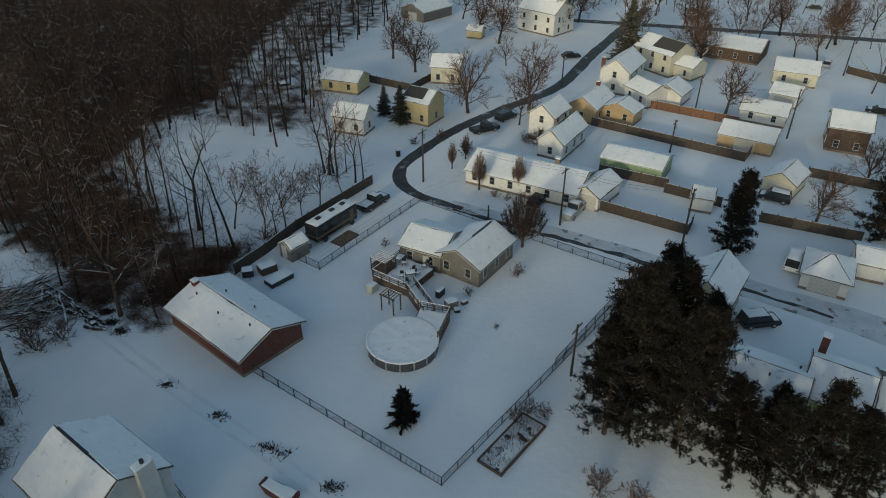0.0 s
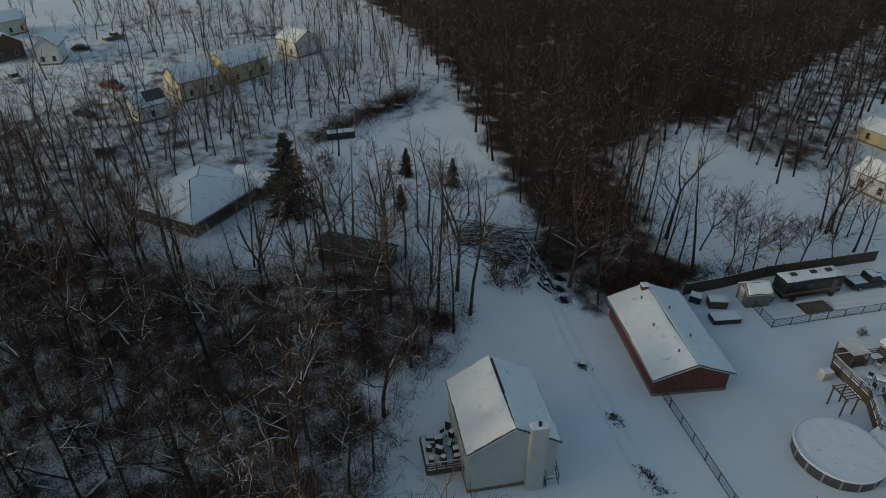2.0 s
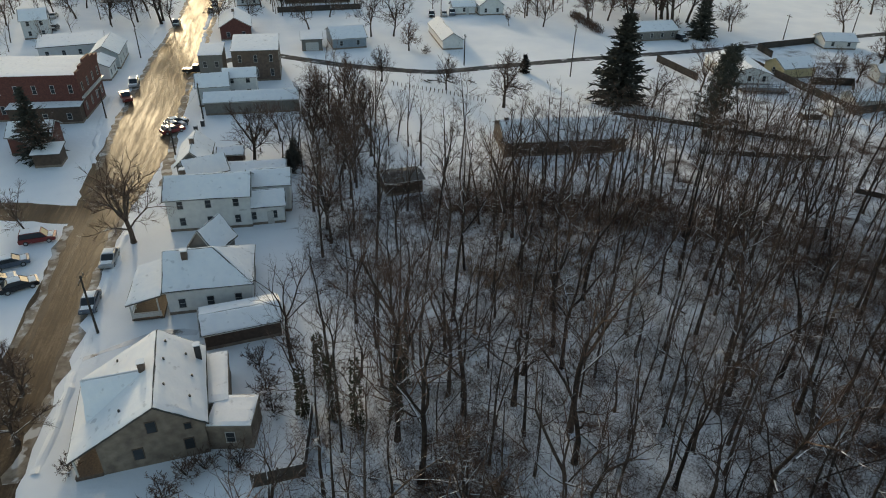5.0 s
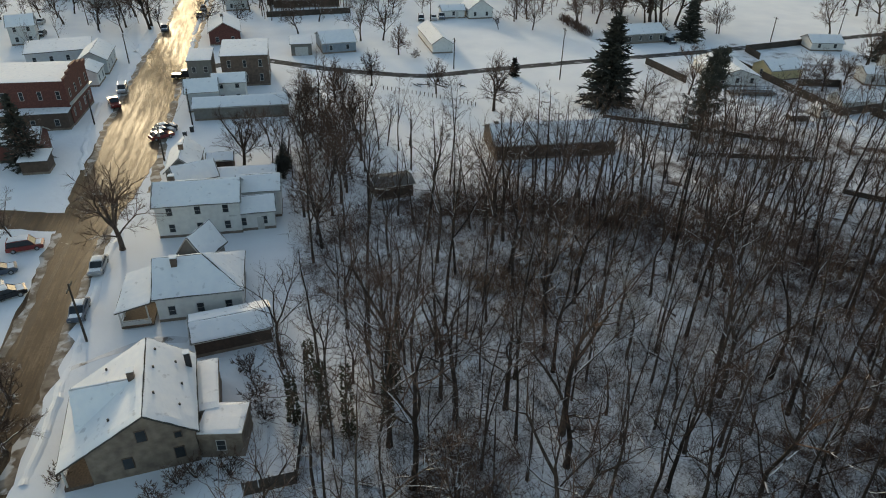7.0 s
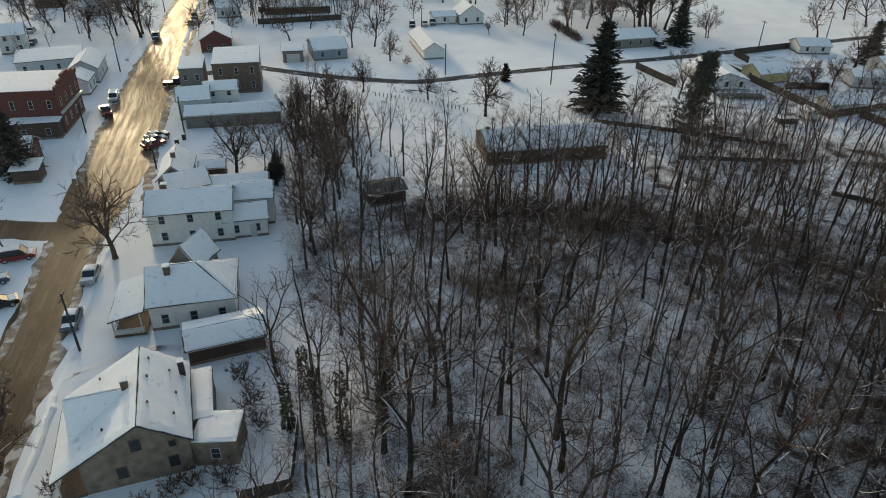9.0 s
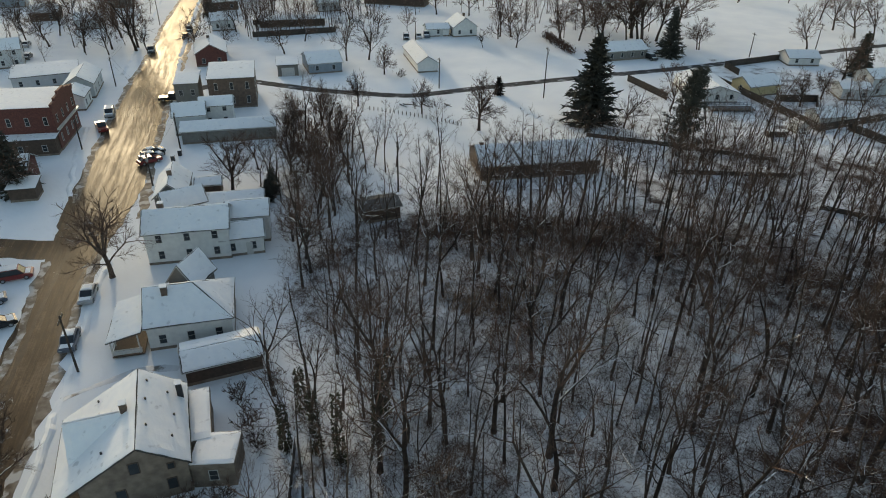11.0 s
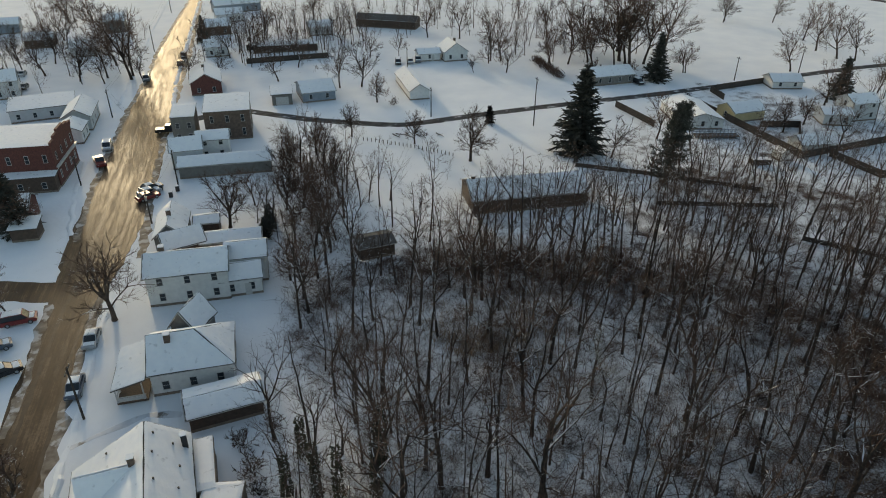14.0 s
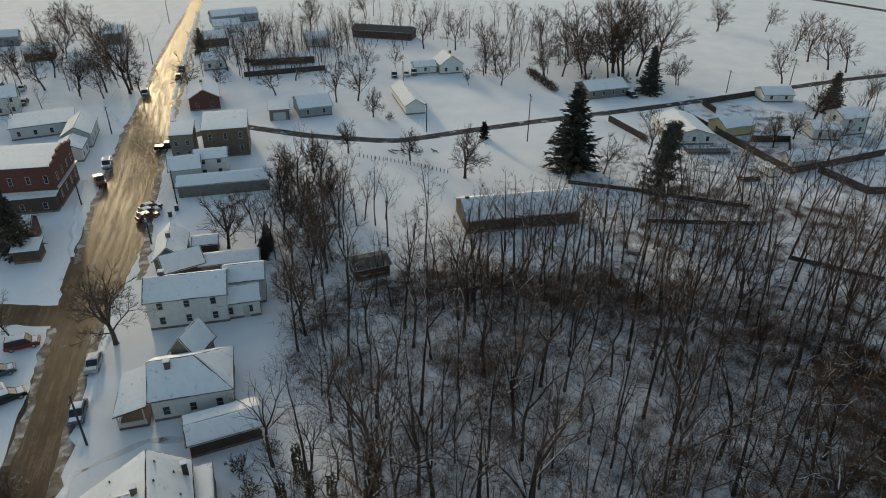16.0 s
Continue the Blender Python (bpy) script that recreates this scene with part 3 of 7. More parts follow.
def strip(name, label, pts, width, material, z=0.02, kind="structure", category="road", wob=0.25):
    """A road along a smoothed line of points, its edges uneven."""
    P = [Vector((x, y, 0)) for x, y in pts]
    out = []
    for i in range(len(P) - 1):
        p0, p1, p2, p3 = P[max(i - 1, 0)], P[i], P[i + 1], P[min(i + 2, len(P) - 1)]
        k = max(2, int((p2 - p1).length / 1.5))
        for s in range(k):
            t = s / k
            out.append(0.5 * (2 * p1 + (p2 - p0) * t + (2 * p0 - 5 * p1 + 4 * p2 - p3) * t * t + (3 * p1 - p0 - 3 * p2 + p3) * t ** 3))
    out.append(P[-1])
    verts, faces = [], []
    for i, p in enumerate(out):
        d = (out[min(i + 1, len(out) - 1)] - out[max(i - 1, 0)]).normalized()
        nn = Vector((-d.y, d.x, 0))
        for s in (-1, 1):
            wd = width if not isinstance(width, list) else width[0]
            if isinstance(width, list):
                g = [(p - q).length for q in P]
                o2 = sorted(range(len(P)), key=lambda q: g[q])[:2]
                wd = (width[o2[0]] * g[o2[1]] + width[o2[1]] * g[o2[0]]) / max(1e-6, g[o2[0]] + g[o2[1]])
            w = wd / 2 + wob * noise.noise(p * 0.35 + Vector((s * 9, 0, 0))) + 0.5 * wob * noise.noise(p * 1.3 + Vector((s * 5, 3, 0)))
            q = p + nn * s * w
            verts += [(q.x, q.y, z), (q.x + nn.x * s * 0.15, q.y + nn.y * s * 0.15, -0.02)]
    for i in range(len(out) - 1):
        a, b = 4 * i, 4 * i + 4
        faces += [(a, a + 2, b + 2, b), (a + 1, a, b, b + 1), (a + 2, a + 3, b + 3, b + 2)]
    ob = new(name, mesh_of(name, verts, faces, material))
    return tagged(ob, label, category, kind=kind)


strip("road_main_street", "wet brown slushy village street", [(0, -49), (-9.5, -61.5), (-18, -72), (-31, -88.2), (-38, -96.3), (-49, -109), (-62, -124), (-79, -145), (-91, -159.5), (-119.5, -193), (-143, -222.5), (-203, -292), (-223.5, -316), (-300, -407)], [6.6, 6.6, 6.6, 6.8, 8, 11.5, 12.5, 12.5, 12, 10, 8.6, 5.8, 5.2, 5], SLUSH, 0.03, wob=0.5)
for pts in ([(-16, -74.3), (-22, -81), (-28.5, -90), (-33.5, -96.5)], [(-46, -112), (-60, -131), (-67.5, -140), (-87, -164), (-116, -197), (-140, -226), (-201, -294)],
            [(-8, -55), (-14, -62), (-20, -69), (-28, -79), (-34, -86.5), (-40, -93)], [(-49.5, -98), (-61.7, -114), (-73, -128.7), (-85, -143.5), (-95, -154.5), (-108, -171), (-139, -208), (-205, -290)]):
    strip("road_margin", "churned brown and white slush along the street edge", pts, 1.1, MARGIN, 0.038, wob=0.7)
for off, pts in ((0, [(-9.0, -62.4), (-17, -72.8), (-30, -89), (-48, -110), (-78, -146), (-118.5, -194)]), (1, [(-11.6, -60), (-20, -70.4), (-32.6, -86.6), (-51.5, -107), (-81.5, -142.7), (-121.5, -191.5)])):
    strip("road_track", "bare wet wheel track in the street slush", pts, 0.55, WETTRACK, 0.036, wob=0.35)
strip("road_side_street", "slushy side street joining the main street", [(-38.5, -96), (-34.5, -101), (-30.4, -106.8), (-22, -119), (-8, -140)], 5.6, SLUSH, 0.022, wob=0.5)
for k in (-0.8, 0.8):
    strip("road_drive", "faint wheel track in the drive snow", [(-41, 60 + k), (-28, 50.3 + k), (-15.4, 41.5 + k), (-4, 33 + k)], 0.3, DRIVE, 0.012, wob=0.15)
    strip("road_drive", "faint wheel track in the yard snow", [(2.5, 98.5 + k), (-4, 92.5 + k), (-12, 82 + k), (-17, 74 + k)], 0.35, DRIVE, 0.012, wob=0.15)
strip("road_curved_lane", "narrow curved asphalt lane cleared of snow", [(60, 215), (36, 168), (24, 143), (10, 128), (1.0, 117.5), (-5.3, 107), (-7.6, 100.5), (-6, 94.5), (-2, 90.8), (3, 88.2)], [2.8, 2.8, 2.6, 2.4, 2.3, 2.1, 2.0, 1.9, 1.6, 1.1], ASPHALT, 0.02)
strip("road_curved_lane", "snow packed lane beside the fenced yard", [(1, 89.4), (6.5, 86.6), (17.5, 80.8), (29, 74.5), (45, 66), (60, 57)], 2.8, PACKED, 0.014)
strip("road_edge", "dark bare edge of the snowy lane", [(1.5, 88), (6.2, 85.4), (17.2, 79.6), (28, 73.7), (38, 68.2), (47, 63)], 0.7, ASPHALT, 0.026, wob=0.6)
strip("road_drive", "dark muddy track beside the snowy house roof", [(-20, -66.4), (-23.3, -65.7), (-26.1, -65), (-28.6, -64.2), (-31, -60.8)], 0.8, PACKED, 0.013, wob=0.6)
strip("road_far_lane", "dark lane across the far end of the village", [(20, 202), (52.6, 195), (113, 180), (200, 155)], 3.5, ASPHALT, 0.018)
strip("road_field_lane", "narrow lane through snowy fields", [(-98, -150), (-109, -147), (-112.8, -137.6), (-117.1, -124.1), (-125.6, -107.2), (-132, -101.4), (-144.8, -93.8), (-164.8, -81), (-191.7, -62.7), (-210, -51.2), (-233.4, -36.9), (-260.4, -20.4), (-275, -10.2), (-330, 26)], 3.2, LANE, 0.02)
strip("road_country", "dark cleared road at the far side of the fields", [(-470, -200), (-424, -60), (-411, -24.5), (-385, 50)], 6, LANE, 0.02)
strip("road_alley", "snow packed alley behind the woods", [(-74, -74), (-82, -69), (-94, -60.5), (-105, -36), (-113, -12), (-120, 20)], 2.4, PACKED, 0.017)
strip("road_east_drive", "packed snow driveway between the houses", [(30, 73), (38, 68.5), (45, 64), (52, 59), (62, 50)], 3.2, PACKED, 0.024)

# ---- buildings: the yard ----
hb = house("yard_house", "grey sided ranch house with snowy roof in the fenced yard", 4.6, 73.3, 8.4, 6.6, 56.3, 2.9, 1.6, S_GREY, win="l2f3", over=0.4)
house("house_wing", "low grey sided wing of the yard house", -1.1, 75.4, 6.0, 7.0, -25.4, 2.8, 1.3, S_GREY, win="f2", door="f", over=0.3)
house("brick_outbuilding", "long low red brick building with snow covered gable roof", -23.0, 58.7, 13.6, 8.1, 141.3, 2.7, 1.5, BRICK, vents=5, over=0.45, chimney=(6.3, 0.5, 4.7, BRICK))
house("two_storey_house", "two storey pale grey house with side chimney and deck", -27.2, 34.8, 8.9, 8.0, 145.1, 5.2, 2.4, S_LGREY, win="f3b3", over=0.25)
house("garden_shed", "small grey garden shed with snowy roof", -19.7, 75.0, 3.0, 2.4, 51.6, 2.0, 0.8, S_GREY, door="l", category="shed", over=0.15)

# ---- buildings: village to the north-east ----
house("church_house", "large white two storey building with lit walls", 25.7, 188.5, 12, 9, 137.5, 6.0, 3.0, S_WHITE, win="f3b3l2r2", storeys=2)
house("village_house", "cream two storey house with patchy snow on its roof", 49.5, 155.4, 10.5, 8, -54.5, 5.0, 2.2, S_CREAM, win="f3l2", patch=(-1, 0.6))
house("house_wing", "cream single storey wing with porch", 53.4, 151.2, 7.3, 6, -47.4, 3.0, 1.4, S_CREAM, win="f2l1", door="f")
house("village_house", "white gabled two storey house with red chimney", 37.4, 142.9, 10.5, 6.2, 60.2, 5.0, 2.4, S_WHITE, win="l1f3", chimney=(-3, 3.4, 6.8, BRICK))
house("house_wing", "white single storey wing with sunlit siding", 40.9, 134.0, 6.7, 6, -62, 3.0, 1.4, S_WHITE, win="f2l1")
house("garage", "white gabled garage with snowy roof", 45.9, 135.0, 6.1, 6.8, 54.6, 2.5, 1.7, S_WHITE, win="l1", category="garage")
house("village_house", "tan gabled cottage with snowy roof", 28.1, 126.4, 9.2, 5.7, 58.8, 3.2, 1.9, S_TAN, win="l1f2", chimney=(3, 0, 6.0, BRICK))
house("garage", "small tan garage with gabled roof", 33.8, 124.2, 4.6, 6.7, 55.1, 2.6, 1.4, S_TAN, win="l2", category="garage")
house("village_house", "narrow white two storey house", 18.8, 116.2, 6.4, 4.8, 57.3, 5.0, 1.9, S_WHITE, win="l1f2")
house("village_house", "white cottage with dark bare roof patch", 20.6, 110.4, 10.2, 4.6, 58.9, 3.2, 2.0, S_WHITE, win="l1f3", patch=(1, 0.7))
house("long_shed", "long green metal shed with snowy roof", 31.8, 101.8, 10.2, 6.8, -29.2, 2.6, 1.0, S_GREEN, over=0.15, category="shed")
house("ranch_house", "long white ranch house with snow covered roof", 13.8, 96.5, 18.4, 9.2, -26.9, 2.5, 1.7, S_WHITE, win="f6l1", door="f", chimney=(4, 1.2, 4.9, STONE))
house("garage", "white attached garage of the ranch house", 23.6, 91.6, 7.2, 4.2, 52.7, 2.5, 1.2, S_WHITE, category="garage", garage="l")
house("garage", "long white garage with snowy roof", 61.7, 125.0, 8.2, 6.8, -29.1, 2.4, 1.3, S_WHITE, win="f2", category="garage")
house("garage", "tan garage with panelled door", 54.2, 112.6, 9.1, 6.9, -31.1, 2.5, 1.4, S_TAN, category="garage", garage="f")
house("long_outbuilding", "long white outbuilding in the sun", 77.1, 148.2, 8.7, 9.0, -24.2, 3.0, 1.6, S_CREAM, win="f2")
house("garage", "small white garage with snowy roof", 69.6, 134.2, 5.4, 6.2, -35.4, 2.5, 1.3, S_WHITE, category="garage", garage="f")
house("low_building", "low broad brown building with snowy roof", 69.6, 166.5, 14, 11, -32.5, 3.2, 1.6, S_BROWN, win="f4")
house("village_house", "weathered two storey house with snowy roof", 71.4, 112.7, 6.4, 7.4, -24.5, 4.5, 1.8, S_BROWN, win="f2l2")
house("garage", "cream gabled garage beside a fence", 53.9, 95.6, 6.1, 4.6, 49.3, 2.6, 1.4, S_CREAM, category="garage", garage="l")
house("garden_shed", "small white shed with snowy roof", 39.2, 89.7, 3.2, 4.2, -20.9, 2.3, 1.0, S_WHITE, category="shed", over=0.15)
house("village_house", "white gabled house behind dark pines", 32.4, 64.2, 7.5, 5.4, 56.7, 4.2, 2.2, S_CREAM, win="l1f2")
house("garage", "white hipped roof garage", 49.0, 70.3, 5.3, 6.2, -29.4, 2.5, 1.6, S_WHITE, roof="hip", category="garage", garage="f")
house("village_house", "pale house with snowy gable roof beside the pines", 33.0, 48.8, 6.8, 7.2, -31.1, 3.6, 1.6, S_LGREY, vents=3, win="f2")
house("village_house", "green sided house with brick chimney", 39.4, 47.9, 5.2, 7.3, -32.4, 4.0, 1.9, S_GREEN, win="f2", chimney=(-2.2, 2.6, 6.9, BRICK))
house("house_wing", "wing with a dark bare roof", 44.6, 45.6, 4.6, 7.0, -29.2, 4.0, 1.8, S_GREEN, patch=(1, 0.95), win="f1")
house("carport", "open carport with snowy roof", 55.6, 72.8, 3.6, 5.3, -23.8, 2.5, 0.9, S_WHITE, category="carport")

# ---- buildings: north along the curved lane ----
house("village_house", "yellow two storey house with dark patched roof", -4.6, 123.3, 5.6, 5.9, 150.9, 4.6, 1.7, S_YELLOW, win="l1b2", patch=(1, 0.7))
house("village_house", "white cottage among bare trees", -17.5, 118.0, 6.4, 4.6, 161.0, 3.4, 1.8, S_WHITE, win="l1b2")
house("garage", "tan outbuilding with snowy roof", -22.3, 140.5, 8.4, 5.9, 161.6, 2.8, 1.4, S_YELLOW, win="b2", category="garage")
house("village_house", "cream house behind a round tree", -0.4, 147, 6.4, 6.5, -8.3, 3.8, 1.9, S_CREAM, win="f2r1")
house("garage", "grey outbuilding with white door", -7.6, 203.0, 12, 9.0, 48.9, 2.8, 1.8, S_GREY, category="garage", garage="l")
house("garden_shed", "small yellow shed in the snow", 6.5, 181, 4.0, 3.2, -20, 2.2, 1.0, S_YELLOW, category="shed")

# ---- buildings: west of the woods ----
house("village_house", "low house with broad snowy roof at the edge of the woods", -90.9, 38.5, 14.4, 12.6, 107.0, 2.7, 2.3, S_BROWN, win="b2l2", roof="hip", over=0.6)
house("house_wing", "low wing with snowy roof beside the woods", -89.5, 48.0, 6.5, 5.0, 17, 2.5, 1.1, S_BROWN, win="f2")
house("cabin", "dark brown wooden cabin among bare trees", -61.9, 46.2, 10.0, 3.6, -155.5, 2.4, 0.7, S_BROWN, category="cabin", patch=(0, 1))
house("village_house", "brown two storey house with snowy roof", -197.5, 42.6, 10.5, 7.6, -176.2, 4.0, 2.6, S_BROWN, win="l2b2")
house("village_house", "white gabled two storey house in a snowy field", -184.7, 50.5, 7.0, 5.0, 147.0, 4.6, 2.2, S_WHITE, win="l2b2")
house("village_house", "cream house by the far road", -220.2, 50.2, 9.3, 7.0, 102.7, 4.0, 2.0, S_CREAM, win="f3")
house("village_house", "cream house with sunlit wall and snowy roof", -139.2, 63.5, 9.1, 8.0, 89.1, 4.2, 2.4, S_CREAM, win="f2l2r1")
house("village_house", "small white house with partly bare roof", -132.1, 50.0, 6.0, 5.0, 89.3, 3.4, 2.0, S_WHITE, win="f1l1", patch=(-1, 0.6))
house("village_house", "yellow house with broad snowy roof", -142.6, 76.7, 11, 9, 99.1, 4.2, 2.2, S_YELLOW, win="f3l2")
house("village_house", "white house at the road bend", -148.0, 97.8, 7.5, 8.0, 5.1, 4.0, 2.0, S_WHITE, win="f2l2")
house("garden_shed", "small dark open shed in the snow", -120.2, 36.3, 3.0, 2.4, 60, 2.2, 0.6, S_BROWN, category="shed")

# ---- buildings: the main street ----
house("cottage", "white cottage with broad snow covered roof", -37.4, -66.5, 9.8, 8.6, 141.0, 3.6, 2.7, S_WHITE, win="f3", roof="halfhip", chimney=(-2.6, -1.0, 6.9, OLDBRICK))
pc = thing("porch", "open front porch with posts and snowy lean-to roof", "porch", pose(-31.2, -70.4, 0, 0, 0, 141.0))
part("floor", box(0, 0, 0.3, 3.6, 8.2, 0.25), WOOD, pc)
part("roof", slab((-2.1, -4.4, 2.45), (2.0, -4.4, 3.45), (2.0, 4.4, 3.45), (-2.1, 4.4, 2.45), 0.12), SHINGLE, pc)
part("roof_snow", slab((-2.1, -4.4, 2.575), (2.0, -4.4, 3.575), (2.0, 4.4, 3.575), (-2.1, 4.4, 2.575), 0.14, 8, 0.04, 3.3), ROOFSNOW, pc)
for i in range(5):
    part("post", box(-1.7, -4.0 + 2.0 * i, 1.45, 0.14, 0.14, 2.1), TRIM, pc)
for s in (-1, 1):
    part("post", box(1.4, s * 4.0, 1.7, 0.14, 0.14, 2.6), TRIM, pc)
    part("rail", box(0, s * 4.0, 1.15, 3.3, 0.08, 0.1), TRIM, pc)
    part("lattice", box(0, s * 4.0, 0.75, 3.2, 0.04, 0.55), TRIM, pc)
part("rail", box(-1.7, 0, 1.15, 0.08, 8.0, 0.1), TRIM, pc)
house("dormer_wing", "small gabled wing with grey gable", -41.0, -71.4, 4.4, 3.8, 22.0, 4.0, 2.6, S_GREY, category="wing")
house("low_shed", "low brown shed with snowy roof", -34.7, -57.3, 8.4, 5.0, 149.1, 2.3, 0.8, S_BROWN, category="shed")
house("street_house", "long white two storey house with snowy roof", -48.7, -82.6, 11.6, 7.0, 138.5, 5.2, 2.0, S_WHITE, win="f3l2", chimney=(-3.5, 0.5, 8.0, OLDBRICK))
house("house_wing", "white single storey wing with doors", -54.0, -77.4, 6.0, 5.2, 141.5, 3.0, 1.3, S_WHITE, win="f2", door="f")
house("house_wing", "white two storey rear wing", -57.2, -79.6, 6.0, 5.4, 138.5, 4.6, 1.4, S_WHITE, win="f1")
house("street_house", "grey gabled house facing the street", -56.5, -98.5, 9.3, 4.9, -129.6, 3.4, 2.2, S_GREY, win="l1", chimney=(-1, 0, 6.6, OLDBRICK))
house("house_wing", "shingled cross gable of the grey house", -54.6, -93.2, 6.3, 4.6, 160.0, 3.0, 1.9, S_BROWN)
house("long_shed", "long low shed with snowy roof", -61.0, -88.4, 9.6, 3.9, 138.8, 2.5, 0.9, S_GREY, category="shed")
house("garden_shed", "small dark shed behind the grey house", -62.5, -97.0, 4.0, 3.4, 138.8, 2.4, 0.7, S_BROWN, category="shed")
house("long_shed", "long grey sided low building with snowy roof", -81.9, -116.2, 18.8, 5.0, 139.4, 2.8, 1.2, S_GREY)
house("street_house", "white gabled house with snowy roof", -79.8, -126.6, 6.4, 7.0, 144.2, 4.2, 1.8, S_LGREY, win="f2")
house("house_wing", "white upper wing with small windows", -86.0, -125.4, 6.7, 5.6, 141.0, 4.8, 1.2, S_WHITE, win="f2")
house("brick_building", "old two storey brick building with flat snowy roof", -98.0, -135.0, 10.5, 11.0, 139.5, 7.0, 0.9, OLDBRICK, win="f3r3", sh=3.3, size=(0.8, 1.7), roof="shed", storeys=2, over=0.2)
house("brick_annex", "plastered annex of the old brick building", -89.5, -140.5, 5.2, 8.0, 139.5, 6.2, 0.6, S_GREY, win="f2", roof="shed", storeys=2, over=0.2)
house("small_brick_house", "small dark red brick house with snowy gable roof", -117.6, -170.2, 14.0, 8.3, -126.0, 3.6, 2.4, BRICK, win="l2f3", chimney=(1, 0.3, 6.8, OLDBRICK))
hall = house("brick_hall", "large red brick commercial building", -50.1, -151.7, 13.9, 30, -132.4, 8.6, 0, BRICK, win="f4l9", size=(0.8, 1.7), sh=3.9, roof="flat", storeys=2)
house("gabled_shop", "white gabled shop beside the brick hall", -79.7, -170.0, 13.0, 6.4, -127.1, 3.6, 1.9, S_LGREY, win="f3l1")
house("shop_front", "small white shop with snowy roof", -72.0, -160.5, 7.0, 6.0, -130, 3.2, 1.4, S_WHITE, win="f2")
house("low_building", "low pale building with broad snowy roof", -77.4, -184.2, 15.0, 10.0, 152.0, 3.2, 0.6, S_LGREY, win="f4", roof="shed")
house("village_house", "grey two storey house with porch", -79.4, -208.5, 6.5, 8.0, 153.7, 5.0, 2.2, S_LGREY, win="f2r2")
house("village_house", "dark low house among trees", -114.7, -259.7, 9, 8.0, 142.1, 3.0, 1.8, S_BROWN, win="f2")
house("village_house", "dark long house at the edge of the village", -116.0, -293.5, 14.3, 8, 148.0, 3.6, 1.8, S_BLUE, win="f3")
house("village_house", "pale house beside the street trees", -117.5, -236, 8.0, 7.0, 145, 3.2, 1.8, S_LGREY, win="f2")
house("village_house", "grey house near the street end", -145, -262, 7.0, 9.0, 145, 4.5, 2.0, S_GREY, win="f2r2")
house("low_building", "low brown shop with snowy roof beside the hall", -52.4, -142.0, 13, 8.0, 140.0, 3.4, 0.5, S_BROWN, roof="shed", win="f3")
house("village_house", "dark house with snowy roof beside the pavement", -43.5, -128.5, 7.0, 6.0, 140, 3.6, 1.6, BRICK, win="f1")
house("porch", "small porch with snowy roof", -42.0, -120.5, 4.2, 3.6, 140, 2.4, 0.5, S_BROWN, roof="shed", category="porch")
house("carport", "open fronted garage with snowy roof", -122.1, -143.0, 5.4, 6.0, 139.8, 3.0, 0.6, S_GREY, roof="shed", category="garage", garage="f")
house("village_house", "blue grey house with broad snowy roof", -131.5, -139.5, 9.1, 11, 146.5, 2.8, 1.9, S_BLUE, win="f2")
house("village_house", "long pale house at the far end of the street", -200.0, -258.0, 20, 8, 154.9, 3.5, 1.8, S_BLUE, win="f5")
house("village_house", "white house with snowy roof along the street", -184.3, -243.4, 10.9, 7, 150, 3.2, 1.9, S_WHITE, win="f3")
house("village_house", "dark gabled house along the street", -166.0, -227.0, 9, 7, 150, 3.4, 2.2, S_BROWN, win="f2")
house("village_house", "white house with dark windows by the street", -144.8, -200.3, 7.5, 7, 144.4, 3.4, 1.8, S_LGREY, win="f2")
house("low_building", "long low dark building beside the yards", -163, -186, 22, 5, 140, 2.6, 0.8, S_BROWN)
house("village_house", "pale house behind bare trees", -190, -196, 9, 7, 146, 3.2, 1.8, S_LGREY, win="f2")

part("stepped_parapet", join(box(0, -15.0, 9.15, 14.2, 0.45, 0.7), join(box(0, -15.0, 9.75, 9.4, 0.45, 0.6), box(0, -15.0, 10.3, 4.2, 0.45, 0.6))), BRICK, hall)
part("cornice", box(0, -15.3, 4.4, 14.0, 0.5, 0.35), TRIM, hall, "pale cornice over the shop front")

# ---- buildings: fields and lane ----
house("barn", "long low barn with snow covered roof", -108.1, -57.9, 23, 10, 137.3, 3.0, 2.2, S_BROWN, category="barn", chimney=(-10.5, 0, 5.8, OLDBRICK))
house("garden_shed", "dark small shed at the woods edge", -74.5, -68.0, 6.0, 4.5, 148, 2.4, 0.6, S_BROWN, category="shed", patch=(0, 1))
house("field_house", "white gabled farmhouse in a snowy field", -190.5, -133.5, 9, 8, 53, 3.2, 2.8, S_WHITE, win="r2f2", chimney=(1, 0.4, 7.0, OLDBRICK))
house("house_wing", "low white wing of the farmhouse", -184.0, -139.0, 7.5, 5.5, 140, 2.5, 1.2, S_WHITE, win="f1", door="f")
house("long_garage", "white gabled garage beside the field lane", -153.0, -121.5, 20, 5.6, -129, 2.6, 1.8, S_WHITE, category="garage")
house("dark_barn", "long dark weathered barn among far trees", -216.1, -183.5, 25, 7, 112.0, 3.2, 1.6, S_BROWN, category="barn", patch=(0, 1))
house("village_house", "low house by the lane with snowy roof", -197.0, -79.5, 13.5, 9.0, 144.2, 2.8, 1.7, S_GREY, win="f4")
house("village_house", "white house with gabled end by the lane", -176.5, -47.0, 16, 10.5, 39.0, 2.6, 1.6, S_WHITE, win="r3f2")
house("garage", "tan garage with long snowy roof", -186.0, -37.0, 9.5, 7.0, 145.0, 2.7, 1.7, S_YELLOW, win="l1", category="garage")
